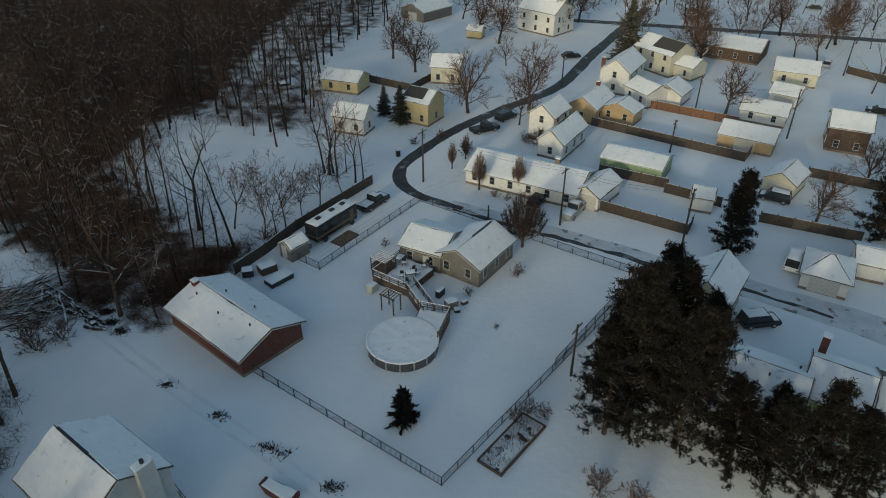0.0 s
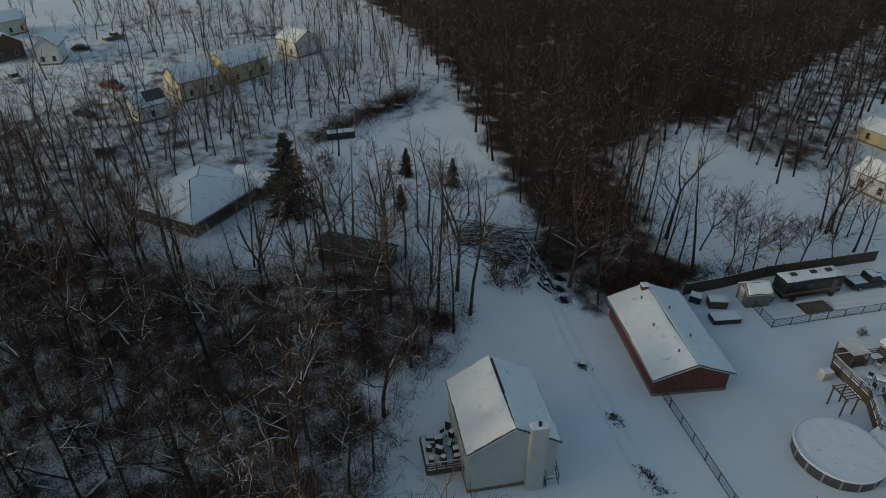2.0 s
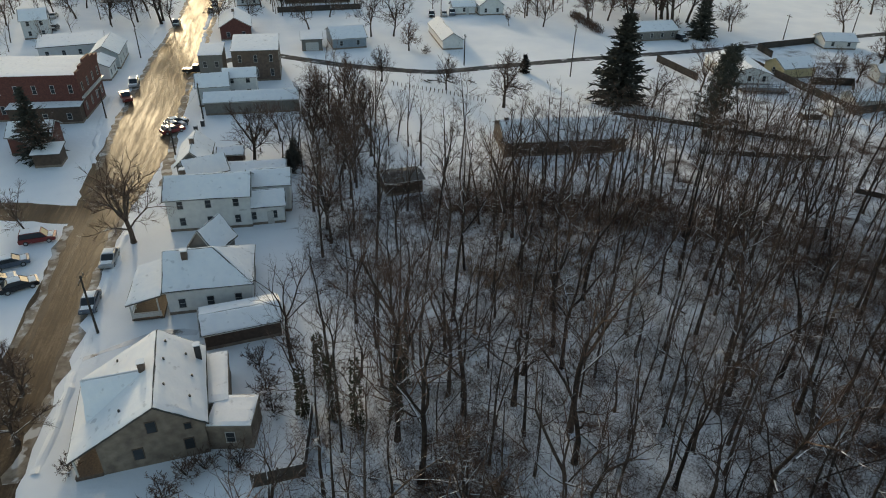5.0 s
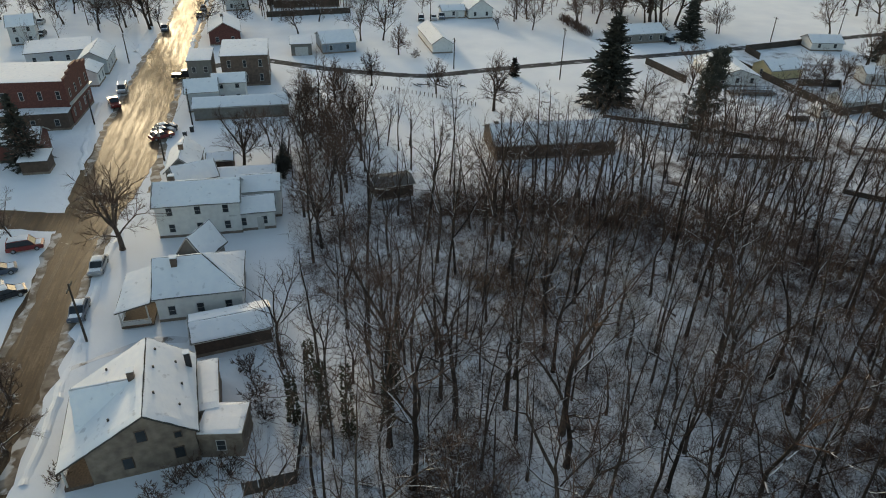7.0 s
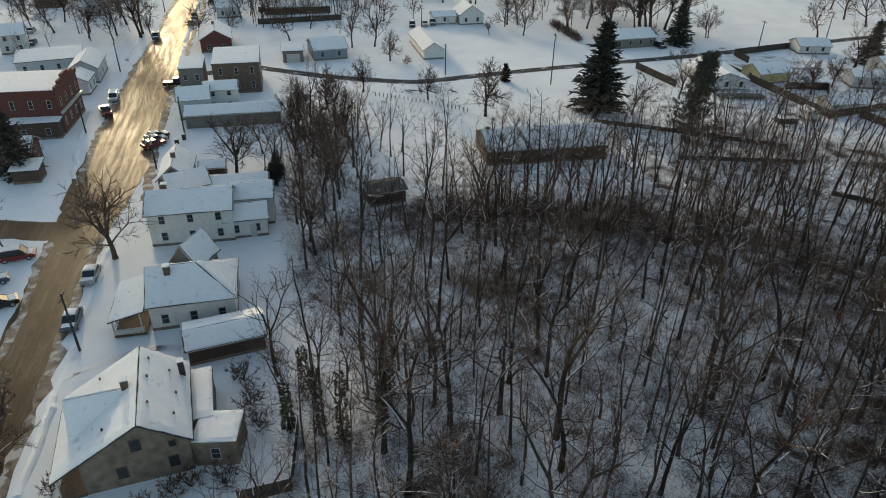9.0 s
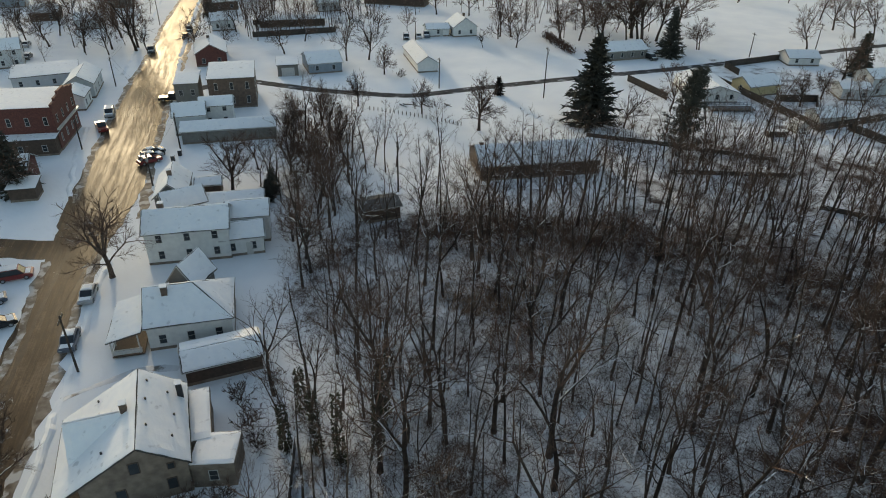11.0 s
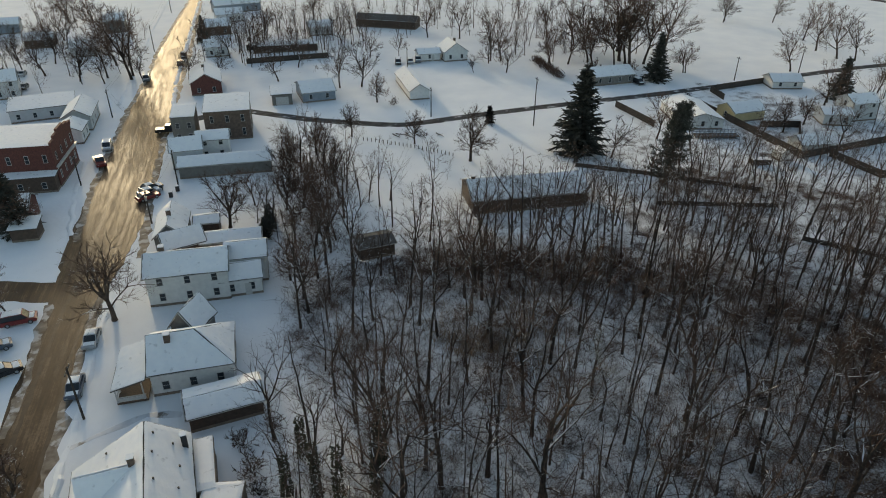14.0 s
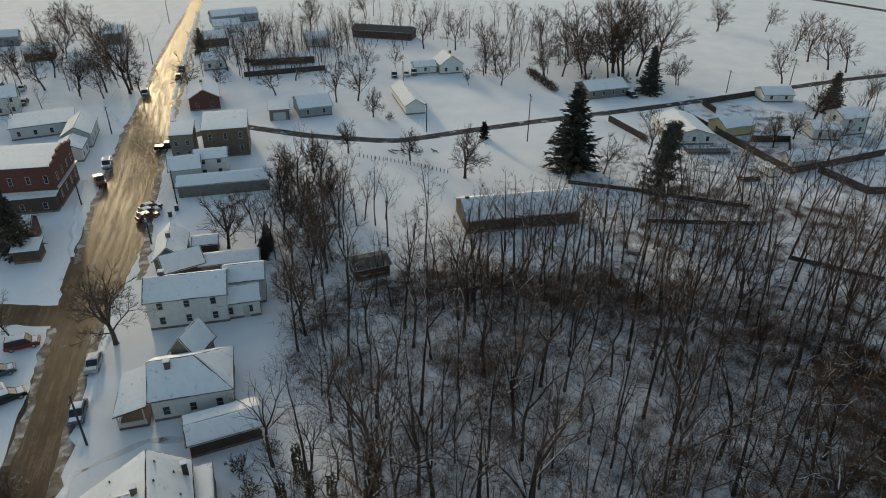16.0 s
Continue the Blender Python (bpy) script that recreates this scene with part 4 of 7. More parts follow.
house("garden_shed", "white barn shaped shed with crossed door trim", -172.0, -17.3, 8.5, 5.0, 138.0, 2.3, 1.5, S_WHITE, category="shed", door="l")
house("village_house", "grey two storey house behind trees", -204.8, -12.5, 8.0, 6.5, 140, 4.8, 1.6, S_LGREY, win="f2l1")
house("house_wing", "low grey wing with snowy roof", -197.0, -16.6, 7.0, 6.5, 120, 2.9, 1.0, S_LGREY, win="f2")
house("village_house", "white house by the field road", -224.0, -34.7, 9, 7, 127, 2.3, 1.5, S_WHITE, win="f2")

# ---- trees ----
class Bush:
    """Collects tapered tubes as plain vertex and face lists."""
    def __init__(self):
        self.v, self.f = [], []

    def tube(self, pts, radii, sides):
        base = len(self.v)
        n = len(pts)
        for i, p in enumerate(pts):
            d = (pts[min(i + 1, n - 1)] - pts[max(i - 1, 0)])
            d = d.normalized() if d.length > 1e-6 else Vector((0, 0, 1))
            a = d.orthogonal().normalized()
            b = d.cross(a)
            if i == n - 1 and radii[i] < 0.004:
                self.v.append(p[:])
                break
            for s in range(sides):
                t = 2 * math.pi * s / sides
                q = p + (a * math.cos(t) + b * math.sin(t)) * radii[i]
                self.v.append(q[:])
        tip = radii[-1] < 0.004
        for i in range(n - 1):
            for s in range(sides):
                s2 = (s + 1) % sides
                p0, p1 = base + i * sides + s, base + i * sides + s2
                if tip and i == n - 2:
                    self.f.append((p0, p1, base + (n - 1) * sides))
                else:
                    self.f.append((p0, p1, p1 + sides, p0 + sides))

    def sprig(self, p, q, r):
        """One fine pointed twig."""
        d = (q - p).normalized()
        a = d.orthogonal().normalized() * r
        b = d.cross(a)
        k = len(self.v)
        w = a * math.cos(k) + b * math.sin(k)
        self.v += [(p + w)[:], (p - w)[:], q[:]]
        self.f.append((k, k + 1, k + 2))

    def mesh(self, name, material):
        return mesh_of(name, self.v, self.f, material)


def bent(rng, p, d, length, segs, wander, lift=0.0):
    pts = [p.copy()]
    d = d.normalized()
    for i in range(segs):
        d = (d + Vector((rng.gauss(0, wander), rng.gauss(0, wander), rng.gauss(0, wander) + lift))).normalized()
        pts.append(pts[-1] + d * (length / segs))
    return pts, d


def bare_tree(seed, height, spread=0.5, bole=0.42, trunk_r=0.22, leaders=3, twigs=6, lean=0.06, side=2, thin=1.0, lite=False):
    """Trunk mesh and crown mesh of a leafless tree that forks again and again. bole: the unforked part of the height; spread: how far forks open."""
    rng = random.Random(seed)
    tk, cr = Bush(), Bush()

    def grow(p, d, ln, r, lev):
        segs = (5, 3, 2, 2)[lev]
        pts, e = bent(rng, p, d, ln, segs, (0.05, 0.13, 0.2, 0.25)[lev], (0.02, 0.05, 0.05, 0.06)[lev])
        r2 = r * (0.62 if lev else 0.7)
        radii = [r + (r2 - r) * i / segs for i in range(segs + 1)]
        if lev == 0:
            radii[0] *= 1.35
        if lev == 3:
            radii[-1] = 0.006
        if lite and lev == 3:
            cr.sprig(pts[0], pts[-1], r * 1.1)
        elif lite and lev == 2:
            cr.tube([pts[0], pts[-1]], [radii[0], radii[-1]], 3)
        else:
            (tk if lev < 2 else cr).tube(pts, radii, ((5, 3) if lite else (6, 4, 3, 3))[lev])
        if lev == 3:
            for t in range(twigs):
                g = 0.1 + 0.9 * (t + rng.random()) / twigs
                k = min(1, int(g * 2))
                q = pts[k].lerp(pts[k + 1], min(1, g * 2 - k))
                tv = (e + Vector((rng.gauss(0, 0.6), rng.gauss(0, 0.6), rng.gauss(0.15, 0.45)))).normalized()
                cr.sprig(q, q + tv * height * rng.uniform(0.035, 0.08), 0.017 * thin)
            return
        kids = leaders if lev == 0 else (2 if rng.random() < 0.75 else 3)
        a0 = rng.uniform(0, 6.28)
        for i in range(kids):
            az = a0 + 6.28 * i / kids + rng.uniform(-0.5, 0.5)
            o = e.orthogonal().normalized()
            o = Matrix.Rotation(az, 3, e) @ o
            dv = (e + o * spread * rng.uniform(0.55, 1.25)).normalized()
            grow(pts[-1], dv, height * (0.27, 0.16, 0.095)[lev] * rng.uniform(0.8, 1.2), max(0.012, r2 * rng.uniform(0.6, 0.85)), lev + 1)
        for i in range(side + (1 if lev == 0 else 0)):
            g = rng.uniform(0.55 if lev == 0 else 0.25, 0.95)
            k = min(segs - 1, int(g * segs))
            q = pts[k].lerp(pts[k + 1], g * segs - k)
            o = Matrix.Rotation(rng.uniform(0, 6.28), 3, e) @ e.orthogonal().normalized()
            dv = (e * 0.7 + o * (0.5 + spread)).normalized()
            grow(q, dv, height * (0.19, 0.13, 0.08)[lev] * rng.uniform(0.7, 1.15), max(0.011, r * 0.42), min(3, lev + (1 if lev else 1)))

    grow(Vector((0, 0, -0.2)), Vector((rng.gauss(0, lean), rng.gauss(0, lean), 1)), height * bole, trunk_r, 0)
    k = height / max(v[2] for v in cr.v)
    for bush in (tk, cr):
        bush.v = [(v[0] * k, v[1] * k, v[2] * k) for v in bush.v]
    return tk, cr


def pole_tree(seed, height, r, start=0.42, boughs=15, limbs=1, fork=0.0, twigs=8, thin=1.1, lite=False):
    """Trunk mesh and crown mesh of a straight forest tree: one long stem (or two, forked at that share of the height), rising boughs
    in its upper part, and a few crooked low limbs that carry snow."""
    rng = random.Random(seed)
    tk, cr = Bush(), Bush()
    tp, _ = bent(rng, Vector((0, 0, -0.2)), Vector((rng.gauss(0, 0.03), rng.gauss(0, 0.03), 1)), height, 8, 0.055, 0.012)
    rr = [r * (1 - 0.88 * (i / 8) ** 1.1) for i in range(9)]
    rr[0] *= 1.25
    tk.tube(tp, rr, 4 if lite else 6)
    stems = [(tp, start, 1.0)]
    if fork:
        k = max(1, min(7, round(fork * 8)))
        az = rng.uniform(0, 6.28)
        fp, _ = bent(rng, tp[k], Vector((math.cos(az) * 0.42, math.sin(az) * 0.42, 1)), height * (1 - k / 8) * 0.95, 8, 0.06, 0.04)
        tk.tube(fp, [rr[k] * 0.8 * (1 - 0.85 * i / 8) for i in range(9)], 4 if lite else 5)
        stems.append((fp, 0.2, 1 - k / 8))
    for pts, st, share in stems:
        n = max(5, int(boughs * (0.5 + 0.5 * share)))
        for b in range(n):
            f = st + (0.98 - st) * (b + rng.random()) / n
            i = min(7, int(f * 8))
            p = pts[i].lerp(pts[i + 1], min(1, f * 8 - i))
            az = b * 2.4 + rng.uniform(-0.6, 0.6)
            ln = height * share ** 0.5 * (0.24 * (1 - f) + 0.085) * rng.uniform(0.55, 1.35)
            bp, bd = bent(rng, p, Vector((math.cos(az), math.sin(az), rng.uniform(0.2, 1.15))), ln, 3, 0.2, 0.08)
            br = max(0.016, r * 0.34 * (1.1 - f))
            if lite:
                tk.tube([bp[0], bp[1], bp[3]], [br, br * 0.7, 0.0], 3)
            else:
                tk.tube(bp, [br, br * 0.75, br * 0.5, 0.0], 4)
            for c in range(3 if lite else 4):
                g = rng.uniform(0.2, 0.95) * 3
                j = min(2, int(g))
                q = bp[j].lerp(bp[j + 1], g - j)
                az2 = rng.uniform(0, 6.28)
                sp, sd = bent(rng, q, bd + Vector((math.cos(az2), math.sin(az2), 0.25)) * 0.75, ln * rng.uniform(0.3, 0.55), 2, 0.2, 0.06)
                if lite:
                    cr.sprig(sp[0], sp[2], 0.022 * thin)
                else:
                    cr.tube(sp, [br * 0.45, br * 0.3, 0.0], 3)
                for t in range(twigs):
                    h = rng.uniform(0.15, 1.0) * 2
                    j = min(1, int(h))
                    o = sp[j].lerp(sp[j + 1], h - j)
                    tv = (sd + Vector((rng.gauss(0, 0.65), rng.gauss(0, 0.65), rng.gauss(0.1, 0.45)))).normalized()
                    cr.sprig(o, o + tv * rng.uniform(0.45, 1.15), 0.0125 * thin)
    for b in range(limbs):
        f = rng.uniform(0.22, 0.62)
        i = min(7, int(f * 8))
        p = tp[i].lerp(tp[i + 1], f * 8 - i)
        az = rng.uniform(0, 6.28)
        lp, ld = bent(rng, p, Vector((math.cos(az), math.sin(az), 0.35)), rng.uniform(2.2, 4.8), 6, 0.27, 0.0)
        tk.tube(lp, [0.075, 0.07, 0.06, 0.05, 0.04, 0.03, 0.0], 4)
        for c in range(3):
            q = lp[2 + c]
            sp, sd = bent(rng, q, ld + Vector((rng.gauss(0, 0.8), rng.gauss(0, 0.8), 0.1)), rng.uniform(0.7, 1.6), 3, 0.3)
            tk.tube(sp, [0.035, 0.028, 0.02, 0.0], 3)
    return tk, cr


def conifer(seed, height, radius, whorls=34, per=11, start=0.04, droop=-0.25, fan=22, taper=0.8):
    """Trunk and needle crown: close whorls of uneven boughs, each feathered with many flat sprays that hang a little."""
    rng = random.Random(seed)
    tk, cr = Bush(), Bush()
    tk.tube([Vector((0, 0, -0.2)), Vector((0, 0, height * 0.5)), Vector((0, 0, height))], [height * 0.022, height * 0.013, 0.0], 6)
    for w in range(whorls):
        f = start + (0.985 - start) * w / whorls
        rad = radius * (1 - f) ** taper * rng.uniform(0.82, 1.1) + 0.14
        for b in range(per):
            az = 2 * math.pi * (b + rng.random()) / per
            ln = rad * rng.uniform(0.45, 1.12) * (1 + 0.15 * math.sin(az * 2 + seed) * math.sin(f * 9 + seed))
            z = height * min(0.985, f + rng.uniform(-0.05, 0.04))
            d = Vector((math.cos(az), math.sin(az), droop + 0.6 * f + rng.uniform(-0.12, 0.12)))
            bp, bd = bent(rng, Vector((0, 0, z)), d, ln, 3, 0.10, 0.05)
            cr.tube(bp, [0.035, 0.025, 0.016, 0.0], 3)
            m = max(5, int(fan * ln / radius) + 4)
            out = bd.cross(Vector((0, 0, 1))).normalized()
            for s in range(m):
                g = 0.12 + 0.88 * (s + rng.random()) / m
                k = min(2, int(g * 3))
                q = bp[k].lerp(bp[k + 1], min(1, g * 3 - k))
                sv = (bd * 0.8 + out * rng.uniform(-1.1, 1.1) + Vector((0, 0, rng.uniform(-0.75, 0.3)))).normalized()
                sl = rng.uniform(0.5, 1.0) * (0.28 + 0.17 * radius) * (1.15 - 0.5 * f)
                cr.sprig(q - sv * 0.1, q + sv * sl, 0.07 + 0.025 * radius * rng.random())
    return tk, cr


def pine(seed, height, radius, boughs=58, start=0.10, tufts=17):
    """A broad pine: boughs of uneven length ending in bristling tufts."""
    rng = random.Random(seed)
    tk, cr = Bush(), Bush()
    tp, _ = bent(rng, Vector((0, 0, -0.2)), Vector((0, 0, 1)), height, 6, 0.03, 0.02)
    tk.tube(tp, [height * 0.02 * (1 - 0.85 * i / 6) for i in range(7)], 6)
    for b in range(boughs):
        f = start + (1 - start) * (b + rng.random()) / boughs
        i = min(5, int(f * 6))
        p = tp[i].lerp(tp[i + 1], min(1, f * 6 - i))
        az = b * 2.4 + rng.uniform(-0.4, 0.4)
        ln = radius * (1.05 - f) ** 0.6 * rng.uniform(0.7, 1.15) + 0.3
        bp, bd = bent(rng, p, Vector((math.cos(az), math.sin(az), 0.05 + 0.6 * f)), ln, 4, 0.1, 0.05)
        tk.tube(bp, [0.07 * (1.1 - f), 0.05 * (1.1 - f), 0.03, 0.02, 0.01], 3)
        for t in range(tufts):
            g = 0.2 + 0.8 * (t + rng.random()) / tufts
            k = min(3, int(g * 4))
            q = bp[k].lerp(bp[k + 1], min(1, g * 4 - k))
            q = q + Vector((rng.gauss(0, 0.28), rng.gauss(0, 0.28), rng.gauss(0.05, 0.2)))
            for s in range(15):
                sv = Vector((rng.gauss(0, 1), rng.gauss(0, 1), rng.gauss(0.3, 0.9))).normalized()
                o = q + Vector((rng.gauss(0, 0.13), rng.gauss(0, 0.13), rng.gauss(0, 0.1)))
                cr.sprig(o, o + sv * rng.uniform(0.25, 0.55), 0.05)
    return tk, cr


def fan_tree(seed, height, width, limbs=46):
    """An upright tree: limbs leave the short trunk and rise side by side into an oval crown."""
    rng = random.Random(seed)
    tk, cr = Bush(), Bush()
    tk.tube([Vector((0, 0, -0.2)), Vector((0, 0, height * 0.2)), Vector((0, 0, height * 0.6))], [0.2, 0.15, 0.05], 6)
    for i in range(limbs):
        az, q = i * 2.4 + rng.uniform(-0.3, 0.3), math.sqrt((i + 0.5) / limbs)
        p = Vector((0, 0, height * rng.uniform(0.1, 0.3)))
        top = Vector((math.cos(az) * q * width / 2, math.sin(az) * q * width / 2, height * (1 - 0.45 * q * q) * rng.uniform(0.85, 1.02)))
        mid = Vector((top.x * 0.75, top.y * 0.75, p.z + (top.z - p.z) * 0.4))
        pts = [p, mid, mid.lerp(top, 0.5) + Vector((rng.gauss(0, 0.1), rng.gauss(0, 0.1), 0)), top]
        tk.tube(pts, [0.04, 0.032, 0.022, 0.0], 3)
        for k in range(110):
            g = rng.uniform(0.15, 1.0) * 3
            j = min(2, int(g))
            o = pts[j].lerp(pts[j + 1], g - j)
            sv = Vector((rng.gauss(0, 0.45), rng.gauss(0, 0.45), 1)).normalized()
            cr.sprig(o, o + sv * rng.uniform(0.5, 1.2), 0.017)
    return tk, cr


def tree_kind(made, bark=None, leaf=None):
    tk, cr = made
    return tk.mesh("trunk", bark or BARK), cr.mesh("crown", leaf or TWIG), tk, cr


def plant(kind, x, y, s, rz, name, label, group="", category="tree"):
    e = thing(name, label, category, pose(x, y, 0, 0, 0, rz) @ Matrix.Scale(s, 4), group)
    part("trunk", kind[0], None, e)
    part("crown", kind[1], None, e)
    return e


WOOD_KINDS = [tree_kind(pole_tree(11 + i, 18.5 + (i % 4) * 1.6, 0.17 + 0.04 * (i % 3), 0.34 + 0.06 * (i % 3), 14 + i % 3, limbs=(0, 1, 2, 1)[i], fork=(0, 0.45, 0, 0.3)[i])) for i in range(4)]
WOOD_KINDS += [tree_kind(bare_tree(15 + i, 19 + i, 0.34 + 0.06 * (i % 3), 0.34 + 0.05 * (i % 3), 0.24 + 0.03 * (i % 2), 2 + i % 2, 5, lean=0.04, side=2, thin=0.8)) for i in range(4)]
PALE_KIND = tree_kind(bare_tree(71, 19, 0.6, 0.34, 0.22, 3, 6), SNOWBARK, PALEBARK)
ROUND_KINDS = [tree_kind(bare_tree(31 + i, 12, 0.46, 0.24, 0.26, 5, 18, side=3, thin=0.75)) for i in range(3)]
YARD_KINDS = [tree_kind(bare_tree(35 + i, 12, 0.45, 0.24, 0.18, 4, 12, thin=1.0)) for i in range(4)]
COLUMN_KIND = tree_kind(fan_tree(41, 8, 2.6, 26))
VASE_KIND = tree_kind(bare_tree(43, 14, 0.4, 0.22, 0.3, 6, 13, side=3, thin=0.85))
FAN_KIND = tree_kind(fan_tree(42, 8, 6.2, 70), BARK, DARKTWIG)
SAPLING_KINDS = [tree_kind(bare_tree(51 + i, 8, 0.4, 0.3, 0.07, 3, 4)) for i in range(3)]
SHRUB_KIND = tree_kind(bare_tree(61, 2.6, 0.65, 0.05, 0.05, 5, 4, side=2, thin=0.9))
SPRUCE = tree_kind(conifer(81, 10, 3.0), BARK, SPRUCE_NEEDLE)
BIG_SPRUCE = tree_kind(conifer(84, 10, 3.5, per=12, start=0.02), BARK, SPRUCE_NEEDLE)
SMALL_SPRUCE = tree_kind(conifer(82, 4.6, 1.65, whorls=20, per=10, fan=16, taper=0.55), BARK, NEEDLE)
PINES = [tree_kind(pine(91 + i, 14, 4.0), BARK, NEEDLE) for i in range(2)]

rng = random.Random(5)
BUILDINGS = [(o.matrix_basis.translation.x, o.matrix_basis.translation.y) for o in scene.objects if o.type == 'EMPTY' and o.get("category") in ("house", "garage", "shed", "barn")]


def clear_of(x, y, r=7.0):
    return all((x - bx) ** 2 + (y - by) ** 2 > r * r for bx, by in BUILDINGS)


spots, grid = [], {}


def free_spot(x, y, gap):
    c = (int(x // 8), int(y // 8))
    for i in (-1, 0, 1):
        for j in (-1, 0, 1):
            for px, py in grid.get((c[0] + i, c[1] + j), ()):
                if (px - x) ** 2 + (py - y) ** 2 < gap * gap:
                    return False
    grid.setdefault(c, []).append((x, y))
    return True


tries = 0
while tries < 13000:
    tries += 1
    x, y = rng.uniform(-235, -4), rng.uniform(-64, 330)
    w = woods_at(x, y)
    if not w or (w == 1 and x > -24 and rng.random() < 0.2):
        continue
    if clear_of(x, y, 6.5) and not sun_lane(x, y) and free_spot(x, y, 3.1 - 0.5 * thick_at(x, y) + (0.7 if y < -30 else 0) if w == 1 else (3.4 if y < 150 else (4.0 if y < 190 else 5.5))):
        spots.append((x, y, w))
spots.sort(key=lambda s: math.hypot(s[0] + 35, s[1]))
far = Bush()
for i, (x, y, w) in enumerate(spots):
    r = random.Random(i * 7 + 3)
    if i < 300:
        k = PALE_KIND if r.random() < 0.025 and not thick_at(x, y) > 0.5 else WOOD_KINDS[r.randrange(8)]
        plant(k, x, y, r.choice((r.uniform(0.45, 0.75), r.uniform(0.7, 1.1))), r.uniform(0, 360), "woodland_tree", "tall leafless woodland tree on snowy leaf litter", "trees of the woods")
far_spots = spots[300:]
# thinner trees beyond the rim of the woods
RIM = [(-86, -62), (-96, -52), (-104, -46), (-116, -30), (-126, -8), (-124, 20), (-118, 40), (-106, 40), (-105, 4), (-100, -25), (-90, -46)]
for i in range(1400):
    x, y = rng.uniform(-126, -86), rng.uniform(-62, 40)
    if inside(x, y, RIM) and not sun_lane(x, y) and clear_of(x, y, 8) and free_spot(x, y, 3.3):
        far_spots.append((x, y, 1))


def scatter_stuff(name, label, category, kinds, places, material_trunk, material_crown):
    """Joins many copies into one mesh with two materials."""
    vs, fs, mi, base = [], [], [], 0
    sets = []
    for k in kinds:
        for bush, m in ((k[2], 0), (k[3], 1)):
            arr = np.array(bush.v)
            lens = {}
            for f in bush.f:
                lens.setdefault(len(f), []).append(f)
            sets.append((arr, {n: np.array(a) for n, a in lens.items()}, m))
    loops, starts, tots, mats = [], [], [], []
    nl = 0
    for (x, y, s, a, ki) in places:
        ca, sa = math.cos(a) * s, math.sin(a) * s
        for arr, lens, m in sets[2 * ki:2 * ki + 2]:
            p = np.empty_like(arr)
            p[:, 0] = arr[:, 0] * ca - arr[:, 1] * sa + x
            p[:, 1] = arr[:, 0] * sa + arr[:, 1] * ca + y
            p[:, 2] = arr[:, 2] * s
            vs.append(p)
            for n, fa in lens.items():
                loops.append((fa + base).ravel())
                starts.append(nl + n * np.arange(len(fa)))
                tots.append(np.full(len(fa), n))
                mats.append(np.full(len(fa), m))
                nl += n * len(fa)
            base += len(arr)
    me = bpy.data.meshes.new(name)
    V = np.concatenate(vs)
    me.vertices.add(len(V))
    me.vertices.foreach_set("co", V.astype(np.float32).ravel())
    Lp = np.concatenate(loops)
    me.loops.add(len(Lp))
    me.loops.foreach_set("vertex_index", Lp.astype(np.int32))
    S = np.concatenate(starts)
    me.polygons.add(len(S))
    me.polygons.foreach_set("loop_start", S.astype(np.int32))
    me.polygons.foreach_set("material_index", np.concatenate(mats).astype(np.int32))
    me.materials.append(material_trunk)
    me.materials.append(material_crown)
    me.update(calc_edges=True)
    me.validate()
    return tagged(new(name, me), label, category, kind="stuff")


FAR_KINDS = [tree_kind(pole_tree(111 + i, 17 + i, 0.2, 0.34 + 0.05 * i, 14, limbs=(1, 0, 0)[i], fork=(0.4, 0, 0.55)[i], twigs=5, thin=1.4, lite=True)) for i in range(3)]
FAR_KINDS.append(tree_kind(bare_tree(114, 18, 0.3, 0.42, 0.25, 3, 6, side=1, thin=1.2, lite=True)))
far_places = [(w, (x, y, rng.uniform(0.7, 1.1), rng.uniform(0, 6.28), rng.randrange(4))) for x, y, w in far_spots]
scatter_stuff("far_woods", "leafless woods on snowy leaf litter", "woods", FAR_KINDS, [p for w, p in far_places if w == 1], BARK, TWIG)
# these woods take the darker bark and twigs, their shade painted in
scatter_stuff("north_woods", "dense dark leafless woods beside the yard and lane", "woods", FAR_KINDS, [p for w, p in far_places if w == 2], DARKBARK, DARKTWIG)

# undergrowth in the woods
def brush_clump(seed, h, n):
    r = random.Random(seed)
    b, e = Bush(), Bush()
    for i in range(n):
        p = Vector((r.gauss(0, 0.9), r.gauss(0, 0.9), -0.1))
        d = Vector((r.gauss(0, 0.6), r.gauss(0, 0.6), 1))
        q, dd = bent(r, p, d, h * r.uniform(0.5, 1.2), 2, 0.25)
        b.tube(q, [0.024, 0.018, 0.0], 3)
        for t in range(6):
            s = q[1].lerp(q[2], r.random())
            e.sprig(s, s + Vector((r.gauss(0, 0.6), r.gauss(0, 0.6), r.uniform(-0.1, 0.6))), 0.016)
    return None, None, b, e


BRUSH = [brush_clump(131 + i, 1.1 + 0.45 * i, 7) for i in range(4)]
bp = []
t = 0
while t < 24000:
    t += 1
    x, y = rng.uniform(-135, -4), rng.uniform(-66, 150)
    w = woods_at(x, y)
    if not w:
        continue
    dense = 0.42 + 0.5 * thick_at(x, y) if w == 1 else (0.55 if y < 112 and x > -80 else 0.3)
    if clear_of(x, y, 6) and rng.random() < dense and noise.noise(Vector((x * 0.09, y * 0.09, 3))) > -0.40 + 0.3 * rng.random():
        bp.append((x, y, rng.uniform(0.6, 1.3) + 0.5 * (thick_at(x, y) if w == 1 else 0), rng.uniform(0, 6.28), rng.randrange(4)))
